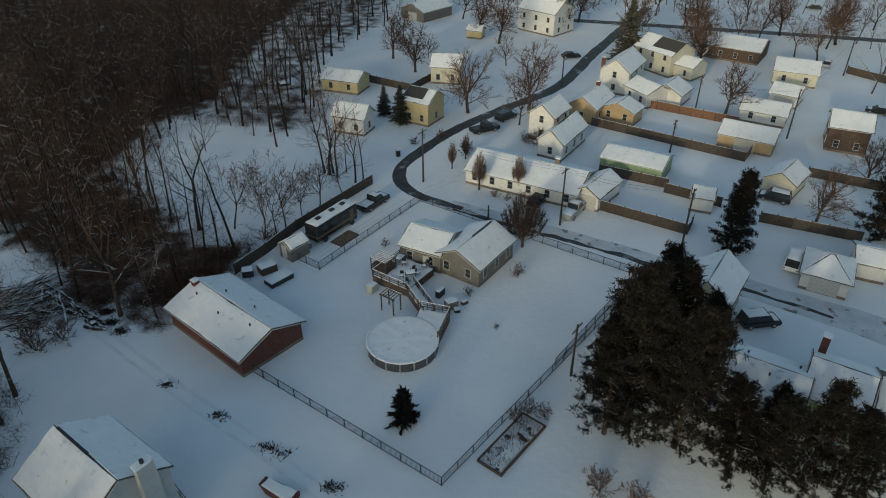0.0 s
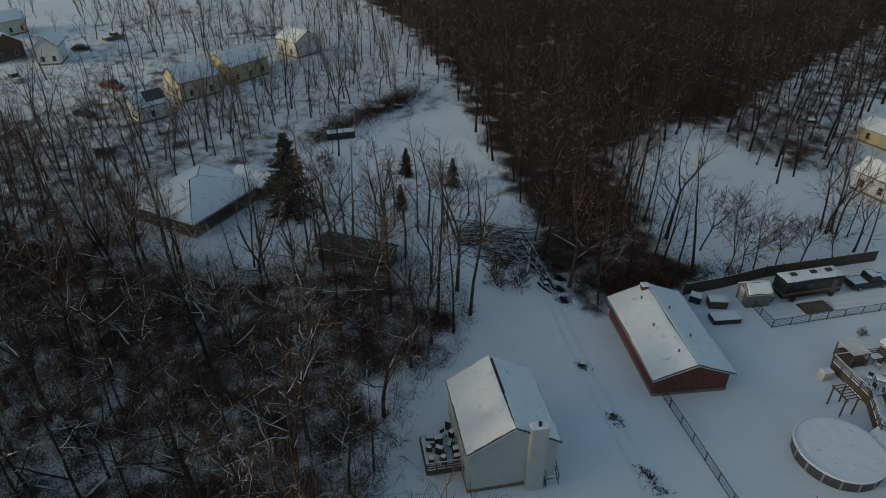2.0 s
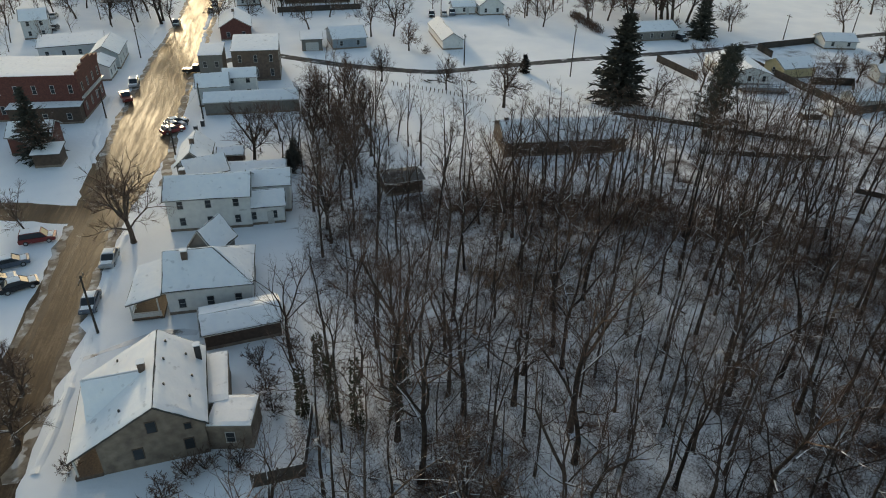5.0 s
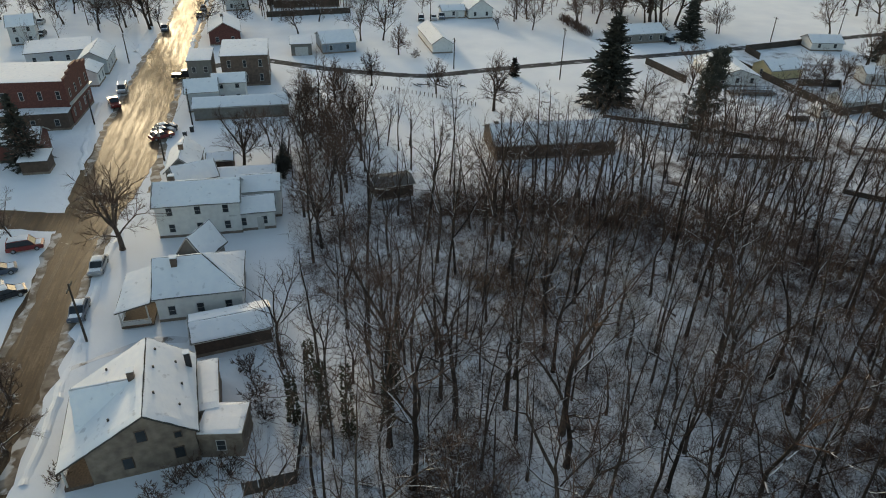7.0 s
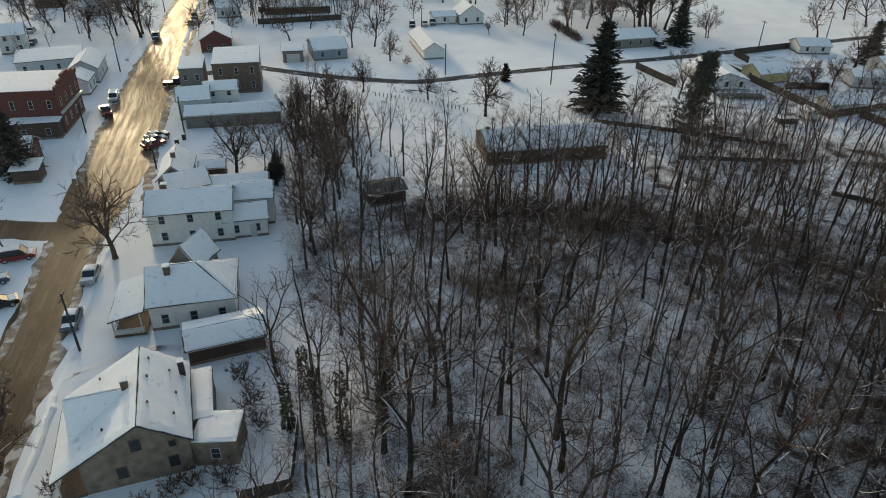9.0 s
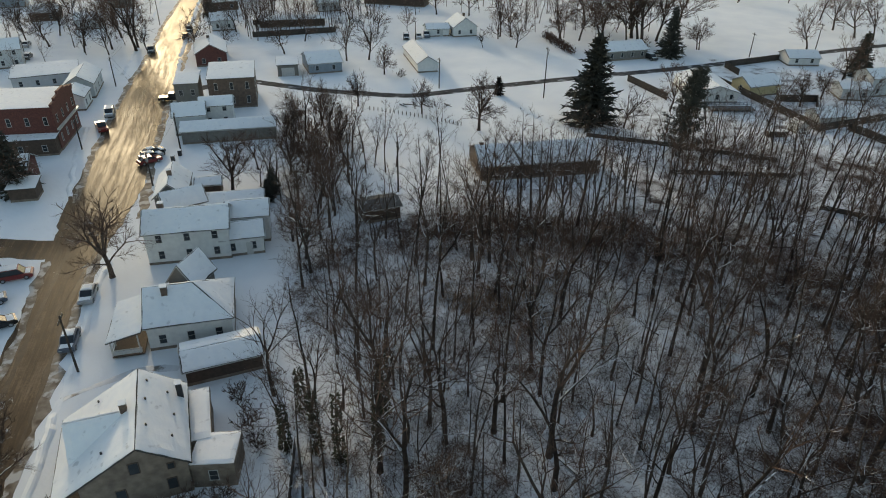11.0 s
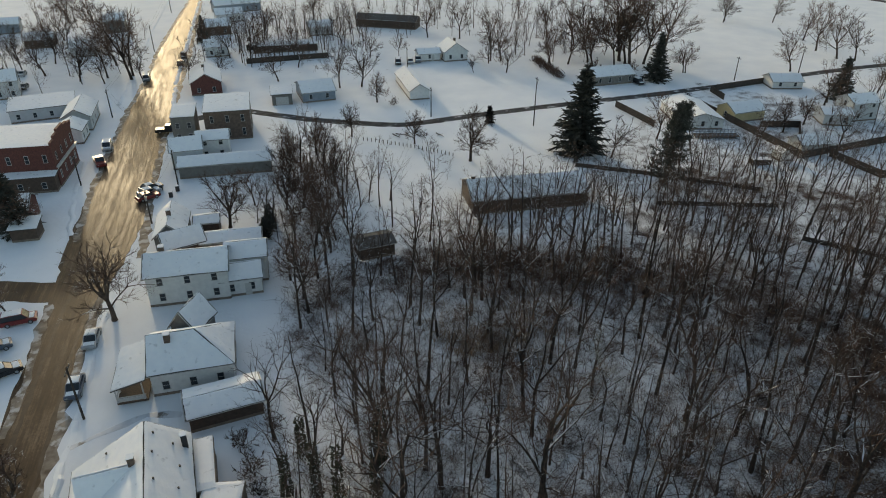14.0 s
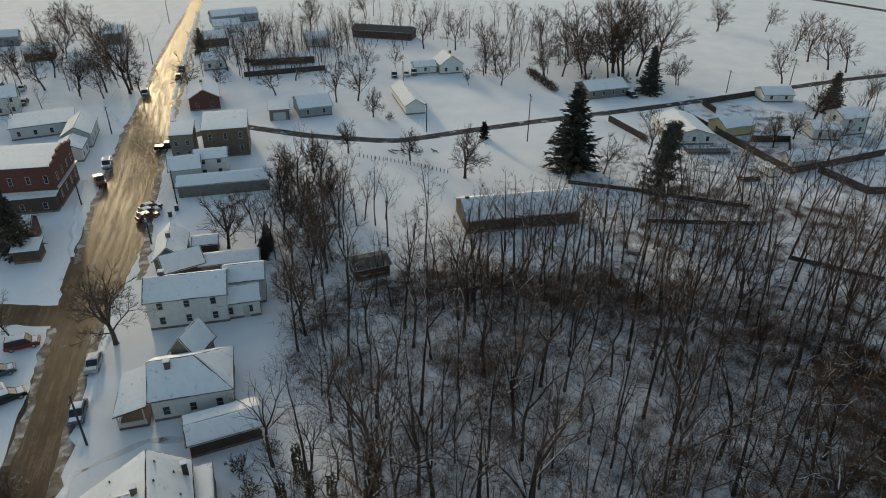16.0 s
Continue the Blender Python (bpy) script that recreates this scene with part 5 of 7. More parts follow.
for i in range(170):
    f = rng.random()
    bp.append((-99 - 5 * f + rng.gauss(0, 1.2), 66 + 32 * f + rng.gauss(0, 1.2), rng.uniform(0.9, 1.7), rng.uniform(0, 6.28), rng.randrange(4)))
for i in range(120):
    f = rng.random()
    bp.append((-29 - 3 * f + rng.gauss(0, 1.0), 72 - 7 * f + rng.gauss(0, 1.2), rng.uniform(0.9, 1.5), rng.uniform(0, 6.28), rng.randrange(4)))
ur = random.Random(33)
YARD_BRUSH = [(-33, -42), (-36, -50), (-44, -58), (-54, -68), (-66, -84), (-70, -92), (-88, -108), (-97, -99), (-86, -85), (-77, -74), (-70, -63), (-58, -55)]
for i in range(900):
    x, y = ur.uniform(-98, -33), ur.uniform(-108, -42)
    if inside(x, y, YARD_BRUSH) and math.hypot(x + 39.5, y + 48) > 4.0 and clear_of(x, y, 4.5) and noise.noise(Vector((x * 0.12, y * 0.12, 5))) > -0.15:
        bp.append((x, y, ur.uniform(0.7, 1.6), ur.uniform(0, 6.28), ur.randrange(4)))
scatter_stuff("undergrowth", "tangled dry brown brush under the trees", "brush", BRUSH, bp, DRYWEED, DRYWEED)

# thin young growth among the trunks
YOUNG = [tree_kind(pole_tree(151 + i, 5.0, 0.045, 0.25, 6, limbs=0, twigs=3, thin=0.8, lite=True)) for i in range(3)]
young = []
for i in range(9000):
    x, y = rng.uniform(-112, -8), rng.uniform(-62, 50)
    if woods_at(x, y) == 1 and not sun_lane(x, y) and clear_of(x, y, 6) and rng.random() < 0.35 + 0.65 * thick_at(x, y) and free_spot(x, y, 1.3 - 0.4 * thick_at(x, y)):
        young.append((x, y, rng.uniform(0.4, 1.0) + 0.5 * thick_at(x, y) * rng.random(), rng.uniform(0, 6.28), rng.randrange(3)))
    if len(young) > 1900:
        break
scatter_stuff("young_growth", "thin young leafless growth on the woods floor", "saplings", YOUNG, young, TWIG, TWIG)

# pale dry grass in the lighter openings of the woods
gr = random.Random(61)
grass = Bush()
made = 0
while made < 1500:
    if gr.random() < 0.5:
        x, y = gr.gauss(-62, 8), gr.gauss(-39, 5)
    else:
        x, y = gr.uniform(-100, -20), gr.uniform(-60, 44)
    if woods_at(x, y) != 1 or noise.noise(Vector((x * 0.1, y * 0.1, 9))) < -0.1 + 0.2 * gr.random():
        continue
    made += 1
    for k in range(12):
        p = Vector((x + gr.gauss(0, 0.35), y + gr.gauss(0, 0.35), -0.02))
        grass.sprig(p, p + Vector((gr.gauss(0, 0.25), gr.gauss(0, 0.25), gr.uniform(0.35, 0.95))), 0.028)
tagged(new("dry_grass", grass.mesh("dry_grass", STRAW)), "pale dry grass standing through snow in the woods", "grass", kind="stuff")

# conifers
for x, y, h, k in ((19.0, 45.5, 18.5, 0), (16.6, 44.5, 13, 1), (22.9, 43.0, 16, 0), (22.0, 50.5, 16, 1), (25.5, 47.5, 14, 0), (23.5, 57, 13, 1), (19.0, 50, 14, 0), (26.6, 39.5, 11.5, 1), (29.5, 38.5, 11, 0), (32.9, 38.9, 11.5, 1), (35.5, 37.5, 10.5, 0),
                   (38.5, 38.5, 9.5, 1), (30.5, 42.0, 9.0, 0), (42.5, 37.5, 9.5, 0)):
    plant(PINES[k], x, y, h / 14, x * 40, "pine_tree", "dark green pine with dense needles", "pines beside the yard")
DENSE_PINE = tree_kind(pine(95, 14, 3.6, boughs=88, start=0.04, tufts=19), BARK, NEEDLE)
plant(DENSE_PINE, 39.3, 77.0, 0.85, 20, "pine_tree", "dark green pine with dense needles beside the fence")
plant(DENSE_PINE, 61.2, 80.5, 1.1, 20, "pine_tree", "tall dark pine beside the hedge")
plant(SMALL_SPRUCE, -2.8, 45.4, 1.0, 0, "spruce_tree", "small dark spruce dusted with snow in the yard")
plant(SPRUCE, 42, 160, 1.45, 0, "spruce_tree", "tall dark spruce beside a cream house")
plant(BIG_SPRUCE, -79.2, 47.5, 1.3, 50, "spruce_tree", "dark conifer by the low house")
plant(SPRUCE, -76.2, 68.5, 0.5, 50, "spruce_tree", "small dark conifer in the clearing")
plant(BIG_SPRUCE, -137.0, -60.0, 2.0, 10, "spruce_tree", "big dark spruce beyond the woods")
plant(tree_kind(pine(96, 14, 3.8, boughs=80, start=0.08, tufts=18), BARK, SPRUCE_NEEDLE), -131.0, -37.6, 1.25, 10, "pine_tree", "dark pine beyond the woods")
for x, y, k in ((-66.5, -86.5, 0.42), (-69.0, -88.2, 0.5), (-71.2, -90.4, 0.4)):
    plant(BIG_SPRUCE, x, y, k, x * 30, "spruce_tree", "low dark evergreen behind the sheds", "evergreens behind the sheds")
plant(SPRUCE, -68.0, 71.2, 0.5, 80, "spruce_tree", "small dark conifer in the clearing")
plant(SPRUCE, -68.4, 60.1, 0.42, 20, "spruce_tree", "small dark conifer beside the cut trunks")
plant(SPRUCE, -205.7, -67.3, 1.46, 10, "spruce_tree", "tall dark spruce beside the lane")
plant(BIG_SPRUCE, -220, -18.5, 1.2, 10, "pine_tree", "spreading pine behind a grey house")
plant(SPRUCE, -153.7, -219.6, 0.95, 10, "spruce_tree", "dark spruce along the street")
plant(SPRUCE, -41.5, -123.5, 1.3, 10, "spruce_tree", "dark conifer before a brick house")
plant(SMALL_SPRUCE, -142.0, -87.5, 1.0, 10, "spruce_tree", "small dark spruce beside the field lane")
plant(SPRUCE, -9.0, 121.5, 0.75, 10, "spruce_tree", "dark evergreen beside the yellow house")
plant(SPRUCE, -12.5, 125.5, 0.6, 70, "spruce_tree", "dark evergreen beside the yellow house")

# trees of the village, the fields and the far edges: place and height
def grove(kinds, base_h, rows, name, label, group=""):
    for i, (x, y, h) in enumerate(rows):
        plant(kinds[(i * 7 + int(abs(x))) % len(kinds)], x, y, h / base_h, (x * 37) % 360, name, label, group)


grove(ROUND_KINDS, 12, [(57.7, 154.4, 16), (99, 175.7, 14), (31, 187, 14), (67.4, 96.8, 9), (48, 178, 13), (66, 183, 14), (88, 184, 13), (36, 197, 13), (100, 178, 13), (-8, 152, 12), (-14, 162, 12), (-13.7, -66, 8), (-10.5, -59.5, 9), (-94.1, -108.3, 9), (-98, -103, 10), (-99.8, -107.2, 11), (-84, -99, 10), (-74.5, -83, 10), (-89.3, -106, 9), (-79.1, -90, 11), (-71.2, -75.2, 12), (-90, -92, 11), (-113.5, -109, 9), (-65.4, -94.7, 11.5), (4.0, 127.0, 13.5), (16.2, 127.2, 14.5), (55.1, 127.2, 11.8), (58, 161.3, 14.6),
                        (53.9, 84.2, 10.4), (12.4, 175.4, 15), (7.2, 182, 13), (-137.7, -121.8, 9.3), (-118, -77.3, 13.9), (-180.6, -24.9, 9.5), (-190, -22, 8.5), (-118.8, -93.8, 9)],
      "village_tree", "broad leafless tree in the village")
grove(YARD_KINDS, 12, [(13.3, 157, 8), (13.8, 121, 9.4), (84.2, 165.2, 10.5), (88.5, 162.4, 11.2), (72, 172, 13), (80, 178, 12), (95, 172, 12), (-74.3, -98.4, 9.4), (-28.3, -98.5, 8.3),
                       (-5.5, 162.9, 6.5), (-12.3, 176.6, 10), (3, 200, 12), (20, 205, 12), (34, 207, 11), (64, 190, 12), (104, 186, 12), (116, 190, 12), (60, 205, 12), (85, 200, 12)],
      "yard_tree", "slender leafless yard tree")
grove(YARD_KINDS, 12, [(-181.8, -149.9, 8), (-146.3, -135.2, 15), (-141.4, -139.5, 14), (-191.9, -119.6, 9), (-197.3, -118.1, 15), (-186, -109, 12), (-179.5, -117.4, 6), (-215.6, -147.8, 15),
                       (-263.3, -149.9, 11), (-238.1, -122.2, 17), (-220.1, -105.9, 10), (-226, -98.2, 12), (-173.1, -155.5, 10), (-210, -158.7, 15), (-220.5, -63.7, 10.5), (-243.4, -36.2, 15), (-309.9, -76.6, 13),
                       (-323, -59.7, 13), (-279.2, -35, 18), (-271.4, -26.9, 18), (-271.3, -21.3, 15), (-234.5, -10.2, 12), (-178, -12, 11.6), (-211.2, -20.6, 13), (-157, -48.7, 13), (-139.3, -52.8, 11), (-273.6, -115, 14), (-294.3, -42.1, 15),
                       (-217.1, -80.5, 29), (-221.7, -85.9, 27), (-219.5, -83, 25), (-226, -88, 26), (-241.6, -77.9, 24), (-234, -92, 24), (-223, -78, 25), (-213, -84, 20), (-209, -90, 17), (-207.3, -98, 16), (-214, -94, 18), (-229, -103, 22), (-232, -108, 20), (-205, -104, 14), (-199, -100, 13), (-220.5, -63, 10.4), (-195, -120.8, 16.8), (-313, -77, 14)],
      "field_tree", "leafless tree standing in the snowy fields", "trees of the fields")
grove(YARD_KINDS, 12, [(-109.5, -195.8, 24), (-112, -199, 20), (-120, -182, 14), (-106, -203, 15), (-99, -206, 14), (-127, -177, 9.7), (-141, -290, 15), (-148, -284, 13), (-124, -262, 15), (-120, -252, 14), (-112, -246, 15), (-134, -256, 16), (-105, -232, 14), (-110.1, -190.5, 12), (-93.7, -230, 12), (-95.7, -220.2, 15), (-142, -293, 13), (-102, -198, 11.5), (-150.3, -219, 10), (-135.1, -159, 12.4), (-146.3, -184.8, 15), (-144.3, -193, 12.7), (-103.1, -212.9, 12),
                       (-115.7, -214, 18), (-42.9, -122.6, 11), (-125, -232, 13), (-132, -246, 13), (-170, -205, 12), (-178, -214, 13), (-158, -176, 11), (-150, -166, 12), (-183, -178, 12), (-205, -215, 14), (-222, -232, 14), (-240, -215, 14), (-100, -246, 13), (-86, -240, 12), (-78, -226, 12)],
      "street_tree", "leafless tree along the village street", "trees along the street")
grove(WOOD_KINDS, 21, [(-38.5, -36.1, 22), (-51.9, -39.5, 20), (-42.4, -30.8, 19), (-72.1, -47.5, 17), (-74.2, -47.0, 22), (-77.1, 2.2, 21), (-81.5, -16.2, 21), (-30.2, -41.5, 12.5), (-31.8, -38.7, 15), (-32.3, -35.9, 13),
                       (-36, -34.2, 13), (-39.6, -36.4, 21), (-40.6, -29.2, 23), (-38.1, -32.4, 19), (-58.8, 47.4, 17), (-61.4, 59.1, 15.5), (-58.5, 59.6, 15), (-66.6, 45.5, 16), (-61.5, 57.1, 16), (-63.9, 52.5, 15.5), (-59.7, 61.2, 13), (-59.6, 66, 11), (-68, 49, 14), (-70.8, 45.7, 14), (-65.1, 55.8, 12), (-18.6, 99.8, 18), (-40.7, 80.1, 15), (-92.4, 65.4, 5), (-66, 55, 13), (-90.7, 65.5, 12),
                       (-20, 99.6, 15), (-19, 99, 17), (-16.4, 100, 13), (-14.4, 96.3, 12.5), (-12.9, 95.4, 12), (-17.6, 98.2, 15), (-30.4, 109.9, 14), (-35.8, 114.8, 11), (-41.4, 119.2, 12), (-42.6, 107.8, 10), (-40.6, 79.1, 14), (-36, 77, 13)],
      "tall_tree", "tall leafless tree with a dark trunk")
BELT = [(-48, -62), (-56, -70), (-66, -84), (-70, -92), (-88, -108), (-96, -100), (-86, -86), (-77, -75), (-70, -66), (-58, -58)]
br = random.Random(17)
belt = []
for i in range(1500):
    if len(belt) == 23:
        break
    x, y = br.uniform(-98, -48), br.uniform(-108, -58)
    if inside(x, y, BELT) and not sun_lane(x, y) and clear_of(x, y, 5.0) and free_spot(x, y, 3.4):
        belt.append((x, y, br.uniform(9, 18)))
grove(WOOD_KINDS[4:] + ROUND_KINDS[:1], 19, belt, "tall_tree", "tall leafless tree between the yards and the field", "trees behind the street houses")
HOUSE_BELT = [(-31, -43), (-36, -53), (-45, -61), (-50, -67), (-60, -58), (-50, -49), (-42, -41), (-35, -37)]
near_belt = []
for i in range(500):
    if len(near_belt) == 13:
        break
    x, y = br.uniform(-60, -31), br.uniform(-67, -37)
    if inside(x, y, HOUSE_BELT) and not sun_lane(x, y) and math.hypot(x + 34.7, y + 57.3) > 6 and free_spot(x, y, 2.6):
        near_belt.append((x, y, br.uniform(9, 15)))
grove(WOOD_KINDS[4:], 19, near_belt, "tall_tree", "leafless tree with snow on its limbs beside the house yards", "trees beside the house yards")
grove(SAPLING_KINDS, 8, [(-22.6, 82.3, 12), (-29.9, 81.5, 12), (-23.5, 80.2, 10), (-29.2, 91.9, 8), (-18.6, 88, 8), (-24.9, 78.9, 10), (-18.4, 87.3, 9.5), (-26, 84, 9), (-20.5, 84, 9), (-15.8, 92, 8)],
      "sapling", "slim young leafless tree in the snow", "saplings of the clearing")
plant(VASE_KIND, -37.0, -85.2, 1.05, 40, "street_tree", "large vase shaped leafless tree beside the street")
plant(FAN_KIND, 11.2, 77.6, 1.05, 0, "pear_tree", "upright leafless tree with a dense oval crown")
for x, y, s, r in ((11.6, 93.0, 0.85, 60), (5.6, 94.3, 0.85, 120), (1.2, 101.7, 0.62, 30), (3.5, 105.5, 0.6, 80)):
    plant(COLUMN_KIND, x, y, s, r, "column_tree", "slim upright leafless tree before the ranch house")

def street_gap(x, y):
    """Distance from the middle line of the main street."""
    a, b = Vector((-61, -124.5)), Vector((-290, -400))
    d = (b - a).normalized()
    q = Vector((x, y)) - a
    return abs(q.x * d.y - q.y * d.x) if y < -110 else 99


# wooded edges on the village side, too many to count
edge = []
for cx, cy, rx, ry, n in ((-165, 20, 45, 40, 45), (-150, 100, 35, 30, 65), (-190, 95, 40, 30, 70), (-118, 95, 16, 22, 45), (-165, 140, 40, 20, 50), (-240, 130, 50, 50, 60), (-112, 8, 14, 35, 55), (-125, 62, 12, 25, 26), (-95, -30, 14, 24, 34), (-120, -22, 14, 18, 22),
                          (-250, 60, 40, 60, 60), (-80, -84, 13, 9, 26), (-122, 30, 20, 30, 90), (-112, 70, 14, 22, 40), (-205, -175, 45, 14, 40), (-240, -140, 30, 25, 26), (-160, -215, 30, 30, 24), (-60, 215, 60, 30, 0), (70, 235, 120, 20, 90), (60, 212, 80, 10, 30), (-235, -110, 30, 25, 30), (-225, -200, 40, 20, 30), (-95, -225, 25, 25, 14), (-125, -275, 20, 25, 12), (-95, -255, 25, 30, 14), (-160, -196, 20, 20, 26), (-185, -200, 25, 20, 30), (-60, -190, 20, 20, 14), (-170, -190, 22, 18, 26), (110, 140, 20, 40, 20), (-90, 112, 14, 8, 16), (-215, 0, 30, 22, 20), (-130, -5, 18, 30, 55), (-152, -8, 14, 22, 30)):
    for i in range(n):
        for k in range(8):
            x, y = cx + rng.uniform(-rx, rx), cy + rng.uniform(-ry, ry)
            if clear_of(x, y, 6.5) and not sun_lane(x, y) and not inside(x, y, HOUSE_CLEARING) and street_gap(x, y) > 10 and free_spot(x, y, 2.6) and not (inside(x, y, [(-108, 60), (-100, 100), (-52, 68), (-60, 52), (-95, 50)])):
                edge.append((x, y, rng.uniform(0.45, 0.9), rng.uniform(0, 6.28), rng.randrange(4)))
                break
EDGE_KINDS = [tree_kind(bare_tree(121 + i, 16, 0.42, 0.26, 0.17, 3, 3, side=1, thin=1.3, lite=True)) for i in range(2)]
EDGE_KINDS += [tree_kind(pole_tree(123 + i, 17, 0.17, 0.3, 11, limbs=0, fork=0.35, twigs=5, thin=1.4, lite=True)) for i in range(2)]
scatter_stuff("edge_trees", "scattered leafless trees around the village", "trees", EDGE_KINDS, edge, BARK, TWIG)


# ivy on some trunks near the street
def ivy(x, y, h, seed):
    r = random.Random(seed)
    b = Bush()
    for i in range(420):
        z = h * r.random()
        a = r.uniform(0, 6.28)
        k = 0.22 + 0.35 * (1 - z / h) * r.random() + 0.12 * r.random()
        p = Vector((k * math.cos(a), k * math.sin(a), z))
        d = Vector((math.cos(a) + r.gauss(0, 0.4), math.sin(a) + r.gauss(0, 0.4), r.gauss(-0.1, 0.5))).normalized()
        b.tube([p, p + d * 0.12, p + d * r.uniform(0.25, 0.4)], [0.02, 0.10, 0.0], 3)
    t = thing("ivy", "dark evergreen ivy climbing a tree trunk", "ivy", pose(x, y, 0), "ivy clad trunks")
    part("leaves", b.mesh("leaves", IVY), None, t)


for i, (x, y, h) in enumerate(((-30.2, -41.5, 6), (-31.8, -38.7, 8), (-32.3, -35.9, 9), (-36, -34.2, 8), (-39.6, -36.4, 9), (-34.8, -44, 6), (-38.5, -36.1, 7))):
    ivy(x, y, h, i + 5)

# ---- the near house on the street ----
def near_house():
    h = thing("street_house", "large pale house with long snowy saltbox roof and porch", "house", pose(-21.2, -51.1, 0, 0, 0, -123.2))
    L = 11.4
    prof = [(-3.8, 0), (5.4, 0), (5.4, 3.6), (0, 6.9), (-3.8, 4.1)]
    part("wall", poly_prism(prof, -L / 2 + 0.4, L / 2 - 0.4, lambda u, v, w: (w, u, v)), STONE, h, "weathered stucco wall")
    x0 = L / 2
    ra = [(-x0, -4.2, 3.9), (x0, -4.2, 3.9), (x0, 0, 7.0), (-x0, 0, 7.0)]
    rb = [(-x0, 7.9, 2.45), (x0, 7.9, 2.45), (x0, 0, 7.0), (-x0, 0, 7.0)]
    part("roof", join(slab(*ra, 0.12), slab(*rb, 0.12)), SHINGLE, h)
    up = lambda q: [(x, y, z + 0.125) for x, y, z in q]
    part("roof_snow", join(slab(*up(ra), 0.13, 14, 0.04, 3), slab(*up(rb), 0.13, 14, 0.04, 5)), ROOFSNOW, h, "settled white snow")
    d = part("dormer", poly_prism([(-2.0, 3.0), (2.8, 3.0), (0.4, 6.5)], 0.5, 6.3, lambda u, v, w: (u, w, v)), STONE, h)
    dn = [(-2.3, 6.6, 2.75), (-2.3, 0.1, 2.75), (0.4, 0.1, 6.62), (0.4, 6.6, 6.62)]
    df = [(3.1, 6.6, 2.75), (3.1, 0.1, 2.75), (0.4, 0.1, 6.62), (0.4, 6.6, 6.62)]
    part("dormer_roof", join(slab(*dn, 0.24, 9, 0.04, 2), slab(*df, 0.24, 9, 0.04, 7)), ROOFSNOW, d)
    for x in (-5.2, -1.7, 1.8, 5.2):
        part("porch_post", box(x, 7.5, 1.25, 0.16, 0.16, 2.5), TRIM, h)
    part("porch_floor", box(0, 6.6, 0.2, L - 0.6, 2.3, 0.4), WOOD, h)
    for u, z, w2, h2 in ((-2.2, 1.7, 0.95, 1.4), (2.2, 1.7, 0.95, 1.4), (0.6, 4.6, 0.95, 1.4), (-2.4, 3.9, 0.7, 0.8)):
        wn2 = part("window", box(0, 0, 0, w2, 0.1, h2, 0.015), WOOD, h, "dark weathered frame", m=wall_pose("l", u, z, L - 0.8, 9.4))
        part("pane", box(0, -0.04, 0, w2 - 0.16, 0.05, h2 - 0.16), GLASS, wn2)
    c = part("chimney", box(3.2, -3.6, 4.9, 0.55, 0.55, 2.8, 0.02), DARKMETAL, h)
    part("cap", box(3.2, -3.6, 6.35, 0.7, 0.7, 0.1, 0.02), ROOFSNOW, c)
    c = part("chimney", box(0.4, 1.2, 6.9, 0.6, 0.6, 1.4, 0.02), OLDBRICK, h)
    part("cap", box(0.4, 1.2, 7.65, 0.75, 0.75, 0.1, 0.02), ROOFSNOW, c)
    for i, (x, y) in enumerate(((-3, -2.8), (0, -3), (3, -2.5), (-2.4, -0.8), (1.2, -0.7), (4, -0.8), (-3.4, 3.2), (4.4, 4.0))):
        z = 7.0 - (-y * 0.74 if y < 0 else y * 0.576)
        part("roof_vent", cyl((x, y, z - 0.1), (x, y, z + 0.5), 0.1), DARKMETAL, h)


near_house()
house("house_annex", "flat roofed stucco annex with snow", -24.5, -44.6, 4.0, 3.9, 131.2, 2.7, 0, STONE, win="f1", roof="flat", category="annex")
house("house_annex", "narrow flat roofed lean-to with snow", -26.3, -49.6, 7.4, 1.9, -125.1, 2.8, 0, STONE, roof="flat", category="annex")

